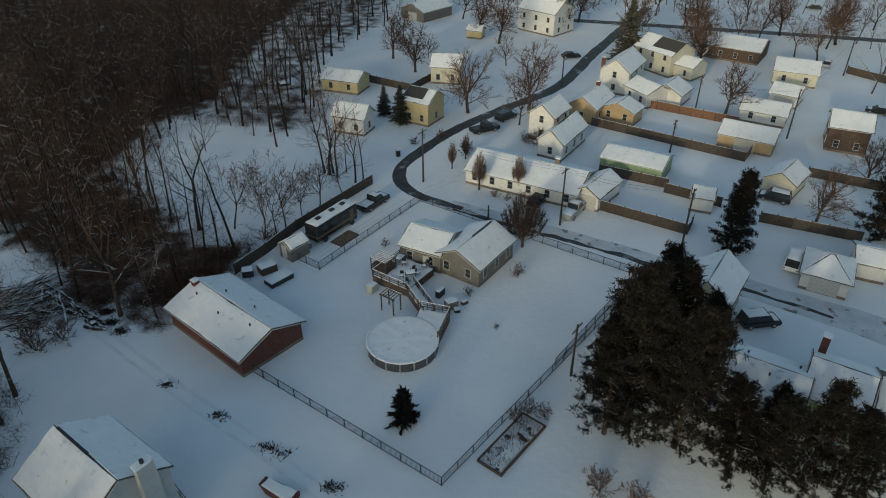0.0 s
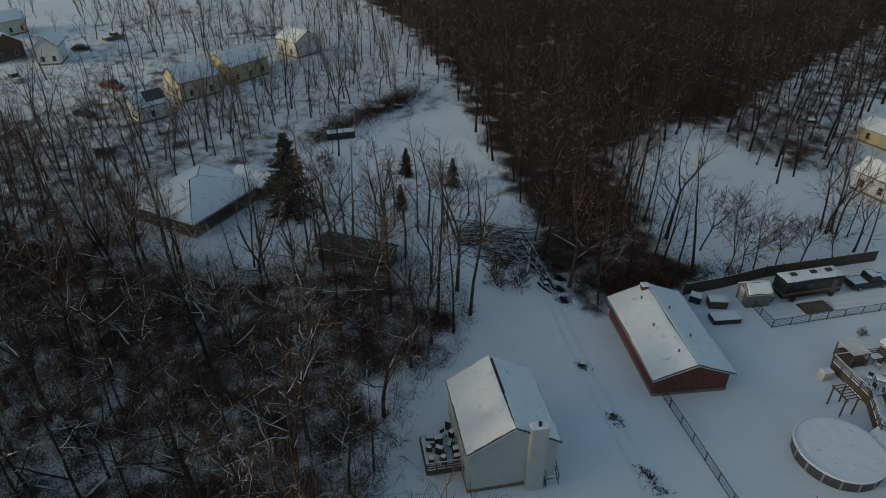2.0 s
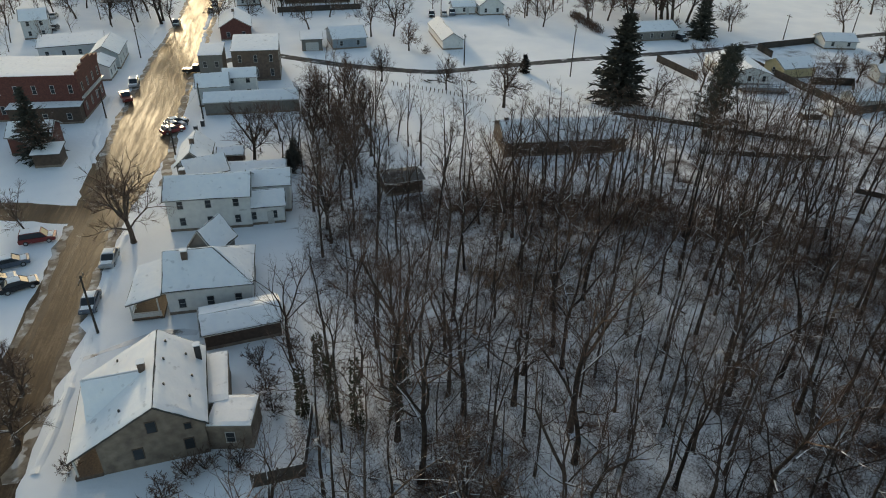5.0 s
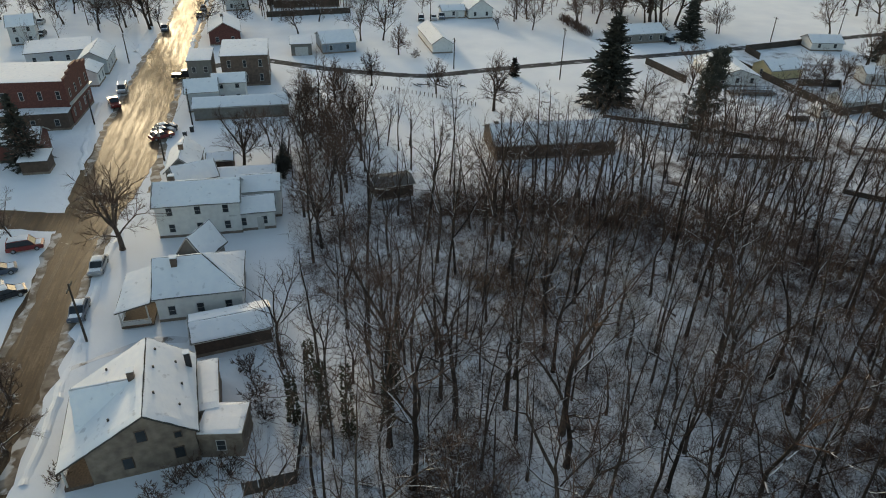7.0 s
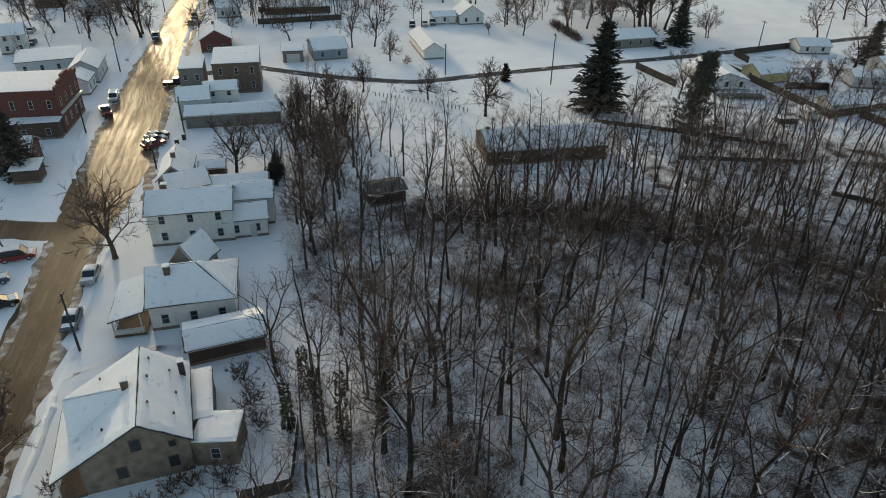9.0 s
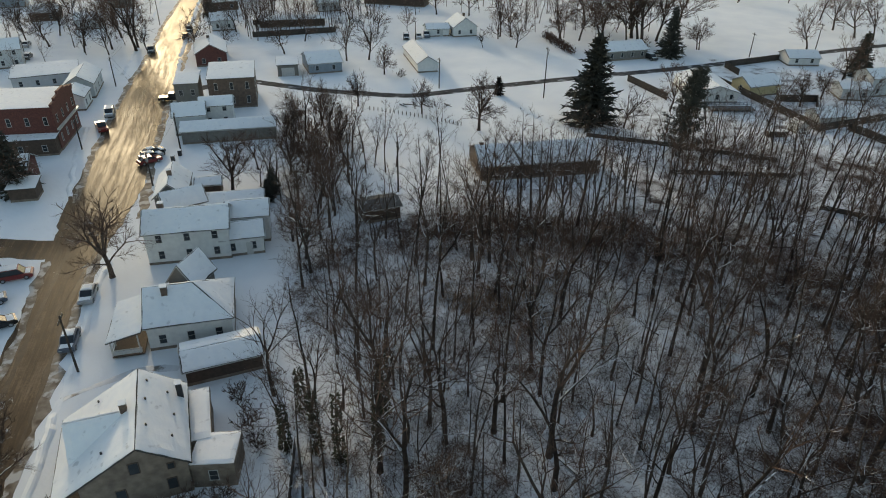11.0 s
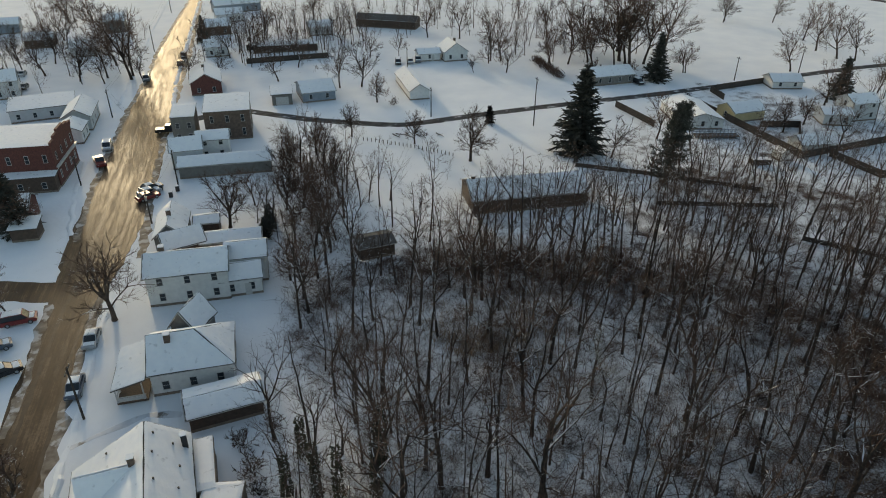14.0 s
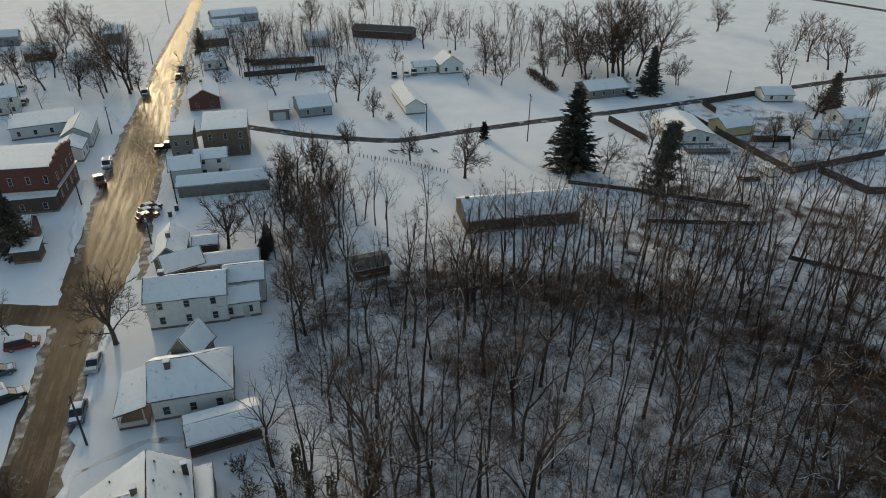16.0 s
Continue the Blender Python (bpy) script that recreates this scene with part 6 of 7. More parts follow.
# chimney, deck and stairs of the two storey house
def house_a_extras():
    m = pose(-27.2, 34.8, 0, 0, 0, 145.1)
    c = thing("side_chimney", "tall pale sided chimney against the house gable", "chimney", m)
    part("shaft", box(-4.85, -2.0, 3.9, 0.75, 1.5, 7.8, 0.03), S_LGREY, c)
    part("flue", cyl((-4.85, -2.0, 7.8), (-4.85, -2.0, 8.2), 0.18), DARKMETAL, c)
    part("cap", box(-4.85, -2.0, 7.84, 0.85, 1.6, 0.08, 0.02), ROOFSNOW, c)
    v = thing("ridge_vent", "dark ridge vent of the yard house between snowy slopes", "vent", pose(4.6, 73.3, 0, 0, 0, 56.3))
    part("vent", box(1.6, 0, 4.68, 4.6, 0.26, 0.14, 0.02), DARKMETAL, v)
    r = thing("ridge_vent", "dark ridge vent showing through roof snow", "vent", m)
    part("vent", box(1.8, 0, 7.78, 4.6, 0.25, 0.12, 0.02), DARKMETAL, r)
    s = thing("outside_stairs", "dark wooden stairs with snow on the treads", "stairs", pose(-20.9, 34.9, 0, 0, 0, 55))
    for i in range(9):
        t = part("tread", box(0, 0.28 * i, 0.2 + 0.2 * i, 1.1, 0.27, 0.05, 0.01), ROOFSNOW, s)
    for x in (-0.58, 0.58):
        st = bmesh.new()
        add_box(st, x, 1.2, 1.0, 0.06, 3.1, 0.25, m=Matrix.Translation((0, 1.2, 1.0)) @ Matrix.Rotation(radians(35), 4, 'X') @ Matrix.Translation((0, -1.2, -1.0)))
        part("stringer", st, WOOD, s)
        part("handrail", cyl((x, 0, 1.1), (x, 2.4, 2.9), 0.04), WOOD, s)
        for i in range(4):
            part("baluster", cyl((x, 0.1 + 0.75 * i, 0.2 + 0.55 * i), (x, 0.1 + 0.75 * i, 1.15 + 0.56 * i), 0.03, seg=6), WOOD, s)


house_a_extras()


def deck(name, label, cx, cy, L, W, rot, z, rail=""):
    d = thing(name, label, "deck", pose(cx, cy, 0, 0, 0, rot))
    n = int(W / 0.16)
    for i in range(n):
        part("plank", box(0, -W / 2 + (i + 0.5) * W / n, z - 0.02, L, W / n - 0.012, 0.04), WOOD, d)
    part("snow", slab((-L / 2, -W / 2, z + 0.003), (L / 2, -W / 2, z + 0.003), (L / 2, W / 2, z + 0.003), (-L / 2, W / 2, z + 0.003), 0.07, 14, 0.06, cx), ROOFSNOW, d, "trodden snow")
    for s in (-1, 1):
        part("skirt", box(0, s * W / 2, z / 2, L, 0.05, z - 0.06), WOOD, d)
        part("skirt", box(s * L / 2, 0, z / 2, 0.05, W, z - 0.06), WOOD, d)
    for side in rail:
        n = 4
        span = L if side in "fb" else W
        for i in range(n + 1):
            u = -span / 2 + span * i / n
            m = wall_pose(side, u, z, L, W, 0.0)
            part("post", box(0, 0, 0.5, 0.1, 0.1, 1.0), WOOD, d, m=m)
        for zz in (0.35, 0.65, 0.98):
            part("rail", box(0, 0, zz, span, 0.06, 0.09), WOOD, d, m=wall_pose(side, 0, z, L, W, 0.0))
        part("snow_cap", box(0, 0, 1.05, span, 0.1, 0.05, 0.015), ROOFSNOW, d, m=wall_pose(side, 0, z, L, W, 0.0))
    return d


deck("deck", "weathered wooden deck with trodden snow behind the house", -4.6, 69.7, 5.5, 5.6, 146.5, 1.0, rail="br")
deck("pool_deck", "wooden pool deck with snowy railing", -0.9, 59.4, 4.6, 3.6, 74.2, 1.2, rail="fr")
deck("walkway_deck", "narrow wooden walkway between deck and pool", -2.4, 64.6, 6.0, 1.4, 117, 0.9, rail="fb")
deck("side_deck", "wooden deck crowded with snowy things beside the house", -30.4, 30.4, 4.2, 3.6, 145.1, 0.6, rail="l")


def pool():
    p = thing("swimming_pool", "round above ground pool under snow", "pool", pose(-3.7, 56.4, 0))
    bm = bmesh.new()
    add_cyl(bm, (0, 0, 0), (0, 0, 1.25), 3.95, 3.95, 40)
    part("wall", bm, POOLWALL, p, "grey pool wall")
    bm = bmesh.new()
    n = 48
    ring_o = [[bm.verts.new((r * math.cos(6.28318 * i / n), r * math.sin(6.28318 * i / n), z)) for i in range(n)] for r, z in ((3.9, 1.24), (4.08, 1.24), (4.08, 1.36), (3.9, 1.4))]
    for a, b in ((0, 1), (1, 2), (2, 3)):
        for i in range(n):
            bm.faces.new((ring_o[a][i], ring_o[a][(i + 1) % n], ring_o[b][(i + 1) % n], ring_o[b][i]))
    part("rim", bm, ROOFSNOW, p)
    bm = bmesh.new()
    c = bm.verts.new((0, 0, 1.34))
    rows = [[bm.verts.new((r * math.cos(6.28318 * i / n), r * math.sin(6.28318 * i / n), 1.3 + 0.05 * noise.noise(Vector((r * math.cos(6.283 * i / n), r * math.sin(6.283 * i / n), 2))))) for i in range(n)] for r in (1.3, 2.6, 3.92)]
    for i in range(n):
        bm.faces.new((c, rows[0][i], rows[0][(i + 1) % n]))
        for k in (0, 1):
            bm.faces.new((rows[k][i], rows[k + 1][i], rows[k + 1][(i + 1) % n], rows[k][(i + 1) % n]))
    part("snow", bm, ROOFSNOW, p)
    for i in range(16):
        a = 6.28318 * i / 16
        part("upright", box(0, 0, 0.62, 0.08, 0.16, 1.24), GALV, p, m=pose(3.97 * math.cos(a), 3.97 * math.sin(a), 0, 0, 0, math.degrees(a)))


pool()


def pergola():
    p = thing("pergola", "wooden pergola gate beside the pool", "pergola", pose(-5.6, 63.2, 0, 0, 0, 146.5))
    for x in (-0.9, 0.9):
        for y in (-0.7, 0.7):
            part("post", box(x, y, 1.15, 0.12, 0.12, 2.3), WOOD, p)
    for y in (-0.7, 0.7):
        part("beam", box(0, y, 2.35, 2.3, 0.08, 0.16), WOOD, p)
    for i in range(6):
        part("slat", box(-0.95 + 0.38 * i, 0, 2.47, 0.06, 1.9, 0.09), WOOD, p)
    part("snow", box(0, -0.7, 2.46, 2.3, 0.12, 0.05, 0.015), ROOFSNOW, p)
    t = thing("spa_shelter", "brown wooden spa enclosure with slatted snowy top", "shelter", pose(-7.2, 70.4, 0, 0, 0, 146.5))
    part("tub", box(0, 0, 1.5, 2.3, 1.9, 1.0, 0.06), S_BROWN, t)
    for x in (-1.2, 1.2):
        for y in (-1.0, 1.0):
            part("post", box(x, y, 1.9, 0.12, 0.12, 1.8), WOOD, t)
    for i in range(7):
        s = part("slat", box(0, -0.95 + 0.32 * i, 2.86, 2.6, 0.14, 0.05), WOOD, t)
        part("snow", box(0, -0.95 + 0.32 * i, 2.92, 2.5, 0.13, 0.07, 0.02), ROOFSNOW, s)


pergola()


def patio_chair(x, y, z, rz):
    c = thing("patio_chair", "snow covered dark patio chair on the deck", "chair", pose(x, y, z, 0, 0, rz), "patio chairs")
    part("seat", box(0, 0, 0.42, 0.5, 0.5, 0.05, 0.01), DARKMETAL, c)
    part("backrest", box(0, 0.24, 0.7, 0.5, 0.05, 0.55, 0.01), DARKMETAL, c)
    for sx in (-0.22, 0.22):
        for sy in (-0.22, 0.22):
            part("leg", box(sx, sy, 0.2, 0.04, 0.04, 0.4), DARKMETAL, c)
    part("snow", box(0, 0, 0.5, 0.48, 0.46, 0.12, 0.05), ROOFSNOW, c)
    return c


def patio_table(x, y, z, rz):
    c = thing("patio_table", "snow topped dark patio table", "table", pose(x, y, z, 0, 0, rz), "patio tables")
    part("tabletop", box(0, 0, 0.72, 1.3, 0.9, 0.05, 0.02), DARKMETAL, c)
    for sx in (-0.55, 0.55):
        for sy in (-0.35, 0.35):
            part("leg", box(sx, sy, 0.35, 0.05, 0.05, 0.7), DARKMETAL, c)
    part("snow", box(0, 0, 0.82, 1.2, 0.82, 0.16, 0.07), ROOFSNOW, c)


for x, y, z, r in ((-3.6, 68.6, 1.05, 20), (-5.2, 72.0, 1.05, 60)):
    patio_table(x, y, z, r)
for i, (x, y, z) in enumerate(((-4.7, 68.4, 1.05), (-2.7, 69.0, 1.05), (-3.8, 67.4, 1.05), (-3.4, 70.0, 1.05), (-2.0, 70.6, 1.05), (-4.6, 71.2, 1.05), (-6.0, 71.2, 1.05), (-1.4, 71.4, 1.05), (-31.2, 30.0, 0.65), (-30.2, 31.2, 0.65), (-29.6, 29.6, 0.65), (-31.4, 31.6, 0.65))):
    patio_chair(x, y, z, i * 73)


def crate(name, label, x, y, sx, sy, sz, rz, material, category="box", z=0.0):
    c = thing(name, label, category, pose(x, y, z, 0, 0, rz))
    part("body", box(0, 0, sz / 2, sx, sy, sz, 0.03), material, c)
    part("lid", box(0, 0, sz + 0.02, sx + 0.06, sy + 0.06, 0.05, 0.01), material, c)
    part("snow", box(0, 0, sz + 0.1, sx, sy, 0.12, 0.05), ROOFSNOW, c)
    return c


crate("storage_box", "grey storage box topped with snow", 1.6, 63.9, 1.4, 1.1, 1.0, 30, S_GREY)
crate("storage_box", "pale utility box beside the deck", -8.3, 66.9, 1.2, 0.9, 1.0, 56, S_CREAM)
crate("grill", "covered grill with snow on top", 0.2, 66.2, 1.3, 0.6, 0.9, 56, DARKMETAL, "grill")
crate("planter", "low planter with snow", 3.2, 64.6, 0.8, 0.5, 0.4, 40, WOOD, "planter")
crate("planter", "low planter with snow", 2.3, 63.1, 0.7, 0.7, 0.35, 10, DARKMETAL, "planter")
crate("planter", "round planter tub with snow", 1.0, 62.4, 0.7, 0.7, 0.4, 70, DARKMETAL, "planter")
crate("trash_bin", "dark bin by the wall of the house", -32.2, 33.4, 0.8, 0.8, 1.1, 20, DARKMETAL, "bin")
crate("utility_trailer", "flat utility trailer loaded with snow", -20.5, 68.9, 3.4, 1.7, 0.6, 50, DARKMETAL, "trailer")
crate("equipment_stack", "stacked yard equipment under snow", -22.5, 71.0, 2.2, 1.5, 1.0, 40, WOOD, "equipment")
crate("equipment_stack", "stacked yard equipment under snow", -24.8, 70.0, 1.4, 1.2, 0.9, 15, DARKMETAL, "equipment")
crate("storage_box", "dark box beside the garden shed", -18.4, 76.6, 1.0, 0.8, 0.7, 50, S_GREY)
crate("trash_bin", "dark wheeled bin by the lane", -8.3, 106.5, 0.7, 0.7, 1.1, 20, DARKMETAL, "bin")
for x, y in ((-67.6, -119.0), (-69.3, -115.9), (-66.8, -114.5), (-60.2, -104.5)):
    crate("trash_bin", "dark wheeled bin on the snowy pavement", x, y, 0.7, 0.7, 1.1, 50, DARKMETAL, "bin")
for x, y, a in ((-41.0, 60.6, 10), (-40.2, 59.6, 50), (-28.1, 50.2, 30)):
    crate("yard_stone", "dark stone capped with snow beside the drive", x, y, 0.6, 0.45, 0.3, a, DARKMETAL, "stone")
crate("covered_cart", "long cart under snow beside the lane", -155.5, -24.5, 4.2, 1.6, 1.2, 130, S_BROWN, "cart")
crate("water_trough", "long dark trough loaded with snow", -96.8, 70.8, 5.2, 1.8, 1.3, 60, DARKMETAL, "trailer")
crate("yard_stone", "snow capped dark pile at the clearing", -102.4, 84.9, 2.6, 2.0, 1.0, 30, STONE, "stone")
crate("bench_box", "low wooden box in the clearing snow", -100.7, 89.1, 2.0, 0.9, 0.6, 40, WOOD, "box")

# raised bed by the fence
rb = thing("raised_bed", "timber edged planting bed with dry stalks", "garden bed", pose(7.7, 43.0, 0, 0, 0, 52))
for s in (-1, 1):
    part("timber", box(0, s * 1.3, 0.15, 7.4, 0.18, 0.3, 0.01), WOOD, rb)
    part("timber", box(s * 3.7, 0, 0.15, 0.18, 2.8, 0.3, 0.01), WOOD, rb)
part("soil", box(0, 0, 0.12, 7.2, 2.4, 0.2), TRAMPLED, rb, "trampled snow and soil")
st = Bush()
r2 = random.Random(9)
for i in range(260):
    p = Vector((r2.uniform(-3.5, 3.5), r2.uniform(-1.1, 1.1), 0.2))
    st.tube([p, p + Vector((r2.gauss(0, 0.2), r2.gauss(0, 0.2), r2.uniform(0.2, 0.9)))], [0.03, 0.0], 3)
part("dry_stalks", st.mesh("dry_stalks", DRYWEED), None, rb)
part("snow_clumps", slab((-3.4, -1.1, 0.22), (0.6, -1.1, 0.22), (0.6, 0.2, 0.22), (-3.4, 0.2, 0.22), 0.10, 8, 0.12, 4), ROOFSNOW, rb)

sp = thing("sand_bed", "flat rectangle of bare dry ground with timber edge", "garden bed", pose(-13.6, 79.2, 0, 0, 0, 57))
part("soil", box(0, 0, 0.03, 3.6, 1.8, 0.1), DIRT, sp)
for s in (-1, 1):
    part("timber", box(0, s * 0.95, 0.07, 3.8, 0.12, 0.14), WOOD, sp)
    part("timber", box(s * 1.85, 0, 0.07, 0.12, 1.8, 0.14), WOOD, sp)

# shrubs
for x, y, s in ((3.7, 66.4, 0.55), (10.1, 70.9, 0.75), (6.9, 60.1, 0.28), (-7.7, 77.5, 0.5), (3.6, 107.6, 1.1), (-5.8, 111.5, 0.7), (-1, 115, 0.7), (16.5, 112.0, 1.3), (14.5, 113.0, 0.9), (8, 92, 0.6), (10, 91, 0.55), (9.5, 47, 0.8), (8.2, 46, 0.7), (11, 46.5, 0.7),
                (-138.7, -116.6, 1.0), (-15.5, -43.0, 1.3), (-22, -41, 1.2), (-20, -43.2, 1.1), (-18.5, -44, 1.0), (-30, -47.0, 1.3), (-32, -51, 1.2), (-28.5, -44, 1.1), (-36, -50, 1.0), (-12.0, -52.5, 0.8), (-42.5, 57, 1.3), (-44.5, 55, 1.2), (-46.5, 57.2, 1.4), (-36, 63.5, 1.1), (-34, 66, 1.3),
                (-31, 68.5, 1.3), (-30.5, 71, 1.4), (-27.5, 74, 1.3), (-24, 78, 1.1), (-212, -78, 1.6), (-205, -88, 1.8), (15, 38, 1.2), (18, 36.5, 1.1), (-193.9, -53.4, 0.9), (-90, 62, 1.2), (-86, 60, 1.1), (29, 45, 1.5), (27, 55, 1.4), (29, 58, 1.3)):
    plant(SHRUB_KIND, x, y, s, x * 50, "shrub", "bare twiggy shrub in the snow", "shrubs", "shrub")

# ---- vehicles ----
PAINTS = {"black": mat("black_paint", (0.012, 0.012, 0.014), (0.02, 0.02, 0.022), 3, 0.25), "white": mat("white_paint", (0.6, 0.6, 0.6), (0.68, 0.68, 0.68), 3, 0.3),
          "red": mat("dark_red_paint", (0.16, 0.02, 0.018), (0.22, 0.03, 0.025), 3, 0.3), "silver": mat("silver_paint", (0.32, 0.33, 0.34), (0.4, 0.41, 0.42), 3, 0.3, metal=0.4),
          "blue": mat("blue_grey_paint", (0.06, 0.08, 0.11), (0.09, 0.11, 0.14), 3, 0.3), "brown": mat("brown_paint", (0.10, 0.07, 0.05), (0.14, 0.10, 0.07), 3, 0.35)}


def vehicle(x, y, rz, paint="black", kind="car", snow=1.0, group=""):
    L, W, zr = {"car": (4.5, 1.8, 1.45), "suv": (4.7, 1.9, 1.75), "pickup": (5.7, 1.95, 1.85), "van": (5.2, 1.95, 2.0)}[kind]
    word = {"car": "sedan", "suv": "sport utility car", "pickup": "pickup truck", "van": "van"}[kind]
    v = thing(kind if kind != "suv" else "car", f"{paint} {word} parked in the snow", "car" if kind in ("car", "suv") else kind, pose(x, y, 0, 0, 0, rz), group)
    h = L / 2
    zb = 0.95 if kind != "pickup" else 1.1
    part("body", poly_prism([(-h, 0.4), (-h + 0.15, 0.3), (h - 0.15, 0.3), (h, 0.45), (h, zb - 0.15), (h - 0.25, zb - 0.05), (0.9, zb), (-h + 0.1, zb), (-h, zb - 0.2)], -W / 2, W / 2, lambda u, w, y: (u, y, w)), PAINTS[paint], v)
    if kind == "pickup":
        cab = [(-0.5, zb), (1.45, zb), (0.85, zr), (-0.35, zr)]
    elif kind == "car":
        cab = [(-1.85, zb), (1.15, zb), (0.35, zr), (-1.15, zr)]
    else:
        cab = [(-h + 0.12, zb), (1.35, zb), (0.7, zr), (-h + 0.35, zr)]
    part("cabin", poly_prism(cab, -W / 2 + 0.12, W / 2 - 0.12, lambda u, w, y: (u, y, w)), GLASS, v, "dark glass cabin")
    x0, x1 = cab[3][0], cab[2][0]
    part("roof", box((x0 + x1) / 2, 0, zr + 0.02, x1 - x0 + 0.1, W - 0.2, 0.06, 0.02), PAINTS[paint], v)
    for sx in (-1, 1):
        for p, q in ((cab[0], cab[3]), (cab[1], cab[2])):
            part("pillar", cyl((p[0], sx * (W / 2 - 0.12), p[1]), (q[0], sx * (W / 2 - 0.12), q[1]), 0.05, seg=5), PAINTS[paint], v)
    for sx in (-h * 0.62, h * 0.62):
        for sy in (-1, 1):
            w = part("wheel", cyl((sx, sy * (W / 2 - 0.2), 0.34), (sx, sy * (W / 2 + 0.02), 0.34), 0.34, seg=14), RUBBER, v)
            part("rim", cyl((sx, sy * (W / 2), 0.34), (sx, sy * (W / 2 + 0.03), 0.34), 0.2, seg=10), GALV, w)
    for sy in (-1, 1):
        part("headlight", box(h - 0.02, sy * (W / 2 - 0.3), zb - 0.25, 0.06, 0.35, 0.14, 0.02), TRIM, v)
        part("tail_light", box(-h + 0.0, sy * (W / 2 - 0.2), zb - 0.25, 0.06, 0.2, 0.16, 0.02), BRICK, v)
    if snow:
        part("roof_snow", slab((x0, -W / 2 + 0.15, zr + 0.05), (x1, -W / 2 + 0.15, zr + 0.05), (x1, W / 2 - 0.15, zr + 0.05), (x0, W / 2 - 0.15, zr + 0.05), 0.10, 5, 0.03, x), ROOFSNOW, v)
        part("hood_snow", slab((cab[1][0], -W / 2 + 0.1, zb), (h - 0.25, -W / 2 + 0.1, zb - 0.05), (h - 0.25, W / 2 - 0.1, zb - 0.05), (cab[1][0], W / 2 - 0.1, zb), 0.07, 4, 0.03, y), ROOFSNOW, v)
        if kind == "pickup":
            part("bed_snow", slab((-h + 0.1, -W / 2 + 0.1, zb), (-0.6, -W / 2 + 0.1, zb), (-0.6, W / 2 - 0.1, zb), (-h + 0.1, W / 2 - 0.1, zb), 0.12, 5, 0.05, y), ROOFSNOW, v)
    return v


for row in ((19.5, 87.0, 58, "silver", "pickup"), (7.1, 117.7, 30, "black", "pickup", 0), (11.4, 123.8, 45, "black", "suv", 0), (29.4, 163.3, 10, "black", "car", 0), (14.6, 90.2, 58, "black", "car", 0), (51.0, 91.8, 150, "black", "suv"),
            (85.5, 128.3, 150, "black", "car"), (88.8, 158.1, 60, "silver", "car"), (37.5, 61.5, 10, "black", "suv"), (46.7, 74.1, 58, "white", "van"), (-10.6, 88.8, 57, "black", "pickup"),
            (-67.6, -141.5, 70, "red", "pickup", 0), (-73.6, -148.6, 55, "silver", "suv"), (-66.4, -120.6, 170, "black", "car"), (-65.0, -119.0, 172, "silver", "car"), (-63.6, -117.4, 170, "red", "car", 0), (-111.7, -191.3, 52, "blue", "suv"),
            (-128.6, -198.5, 52, "black", "car", 0), (-135.0, -205.4, 52, "black", "suv"), (-88.6, -147.2, 140, "black", "pickup", 0), (-32.3, -82.9, 50, "silver", "car"), (-25.7, -75.2, 52, "blue", "car"), (-28.6, -95.6, 150, "red", "suv"),
            (-23.4, -91.8, 160, "blue", "car"), (-21.8, -85.6, 165, "black", "car"), (-20.4, -88.5, 165, "silver", "car"), (-85.1, -211.5, 50, "black", "car"), (-91.6, -226, 50, "silver", "car"), (-154.8, 52.2, 20, "red", "pickup", 0),
            (-141.8, 41.1, 20, "black", "car", 0), (-189.4, 58.9, 60, "black", "car", 0), (-193.5, 69.1, 100, "brown", "pickup"), (-175.3, 38.5, 10, "silver", "pickup"), (-174.6, 30.2, 40, "black", "car"), (-179.6, -139.8, 40, "blue", "pickup"),
            (-176.5, -140.6, 40, "silver", "car"), (-173.0, -143.0, 40, "black", "suv"), (-199.5, -70.5, 60, "black", "suv"), (-204, -75, 150, "silver", "car"), (109.7, 213.4, 150, "black", "car"), (-35.5, 140, 30, "silver", "car"), (-88, -233, 50, "black", "suv")):
    vehicle(*row)


def motorhome():
    v = thing("motorhome", "brown motorhome with snow covered roof beside the fence", "motorhome", pose(-15.6, 81.1, 0, 0, 0, 57.1))
    part("body", box(0, 0, 1.85, 8.4, 2.35, 2.5, 0.12), PAINTS["black"], v)
    part("stripe", box(0, 0, 1.35, 8.42, 2.37, 0.35, 0.01), PAINTS["brown"], v)
    part("roof_snow", slab((-4.1, -1.1, 3.1), (4.1, -1.1, 3.1), (4.1, 1.1, 3.1), (-4.1, 1.1, 3.1), 0.16, 10, 0.05, 2), ROOFSNOW, v)
    for x in (-2.4, 0.4, 2.6):
        part("roof_unit", box(x, 0.2, 3.32, 0.8, 0.6, 0.28, 0.05), DARKMETAL, v)
    for x in (-2.6, -0.6, 1.4):
        part("side_window", box(x, -1.19, 2.3, 1.1, 0.04, 0.6, 0.01), GLASS, v)
    part("windscreen", box(4.2, 0, 2.2, 0.06, 2.0, 0.9, 0.01), GLASS, v)
    part("door", box(2.9, -1.19, 1.75, 0.75, 0.05, 1.9, 0.01), PAINTS["brown"], v)
    for x in (-2.6, 3.0):
        for s in (-1, 1):
            part("wheel", cyl((x, s * 0.95, 0.42), (x, s * 1.16, 0.42), 0.42, seg=14), RUBBER, v)


motorhome()
bt = thing("covered_boat", "small boat under snow on the drive", "boat", pose(-13.0, 36.8, 0, 0, 0, 151.6))
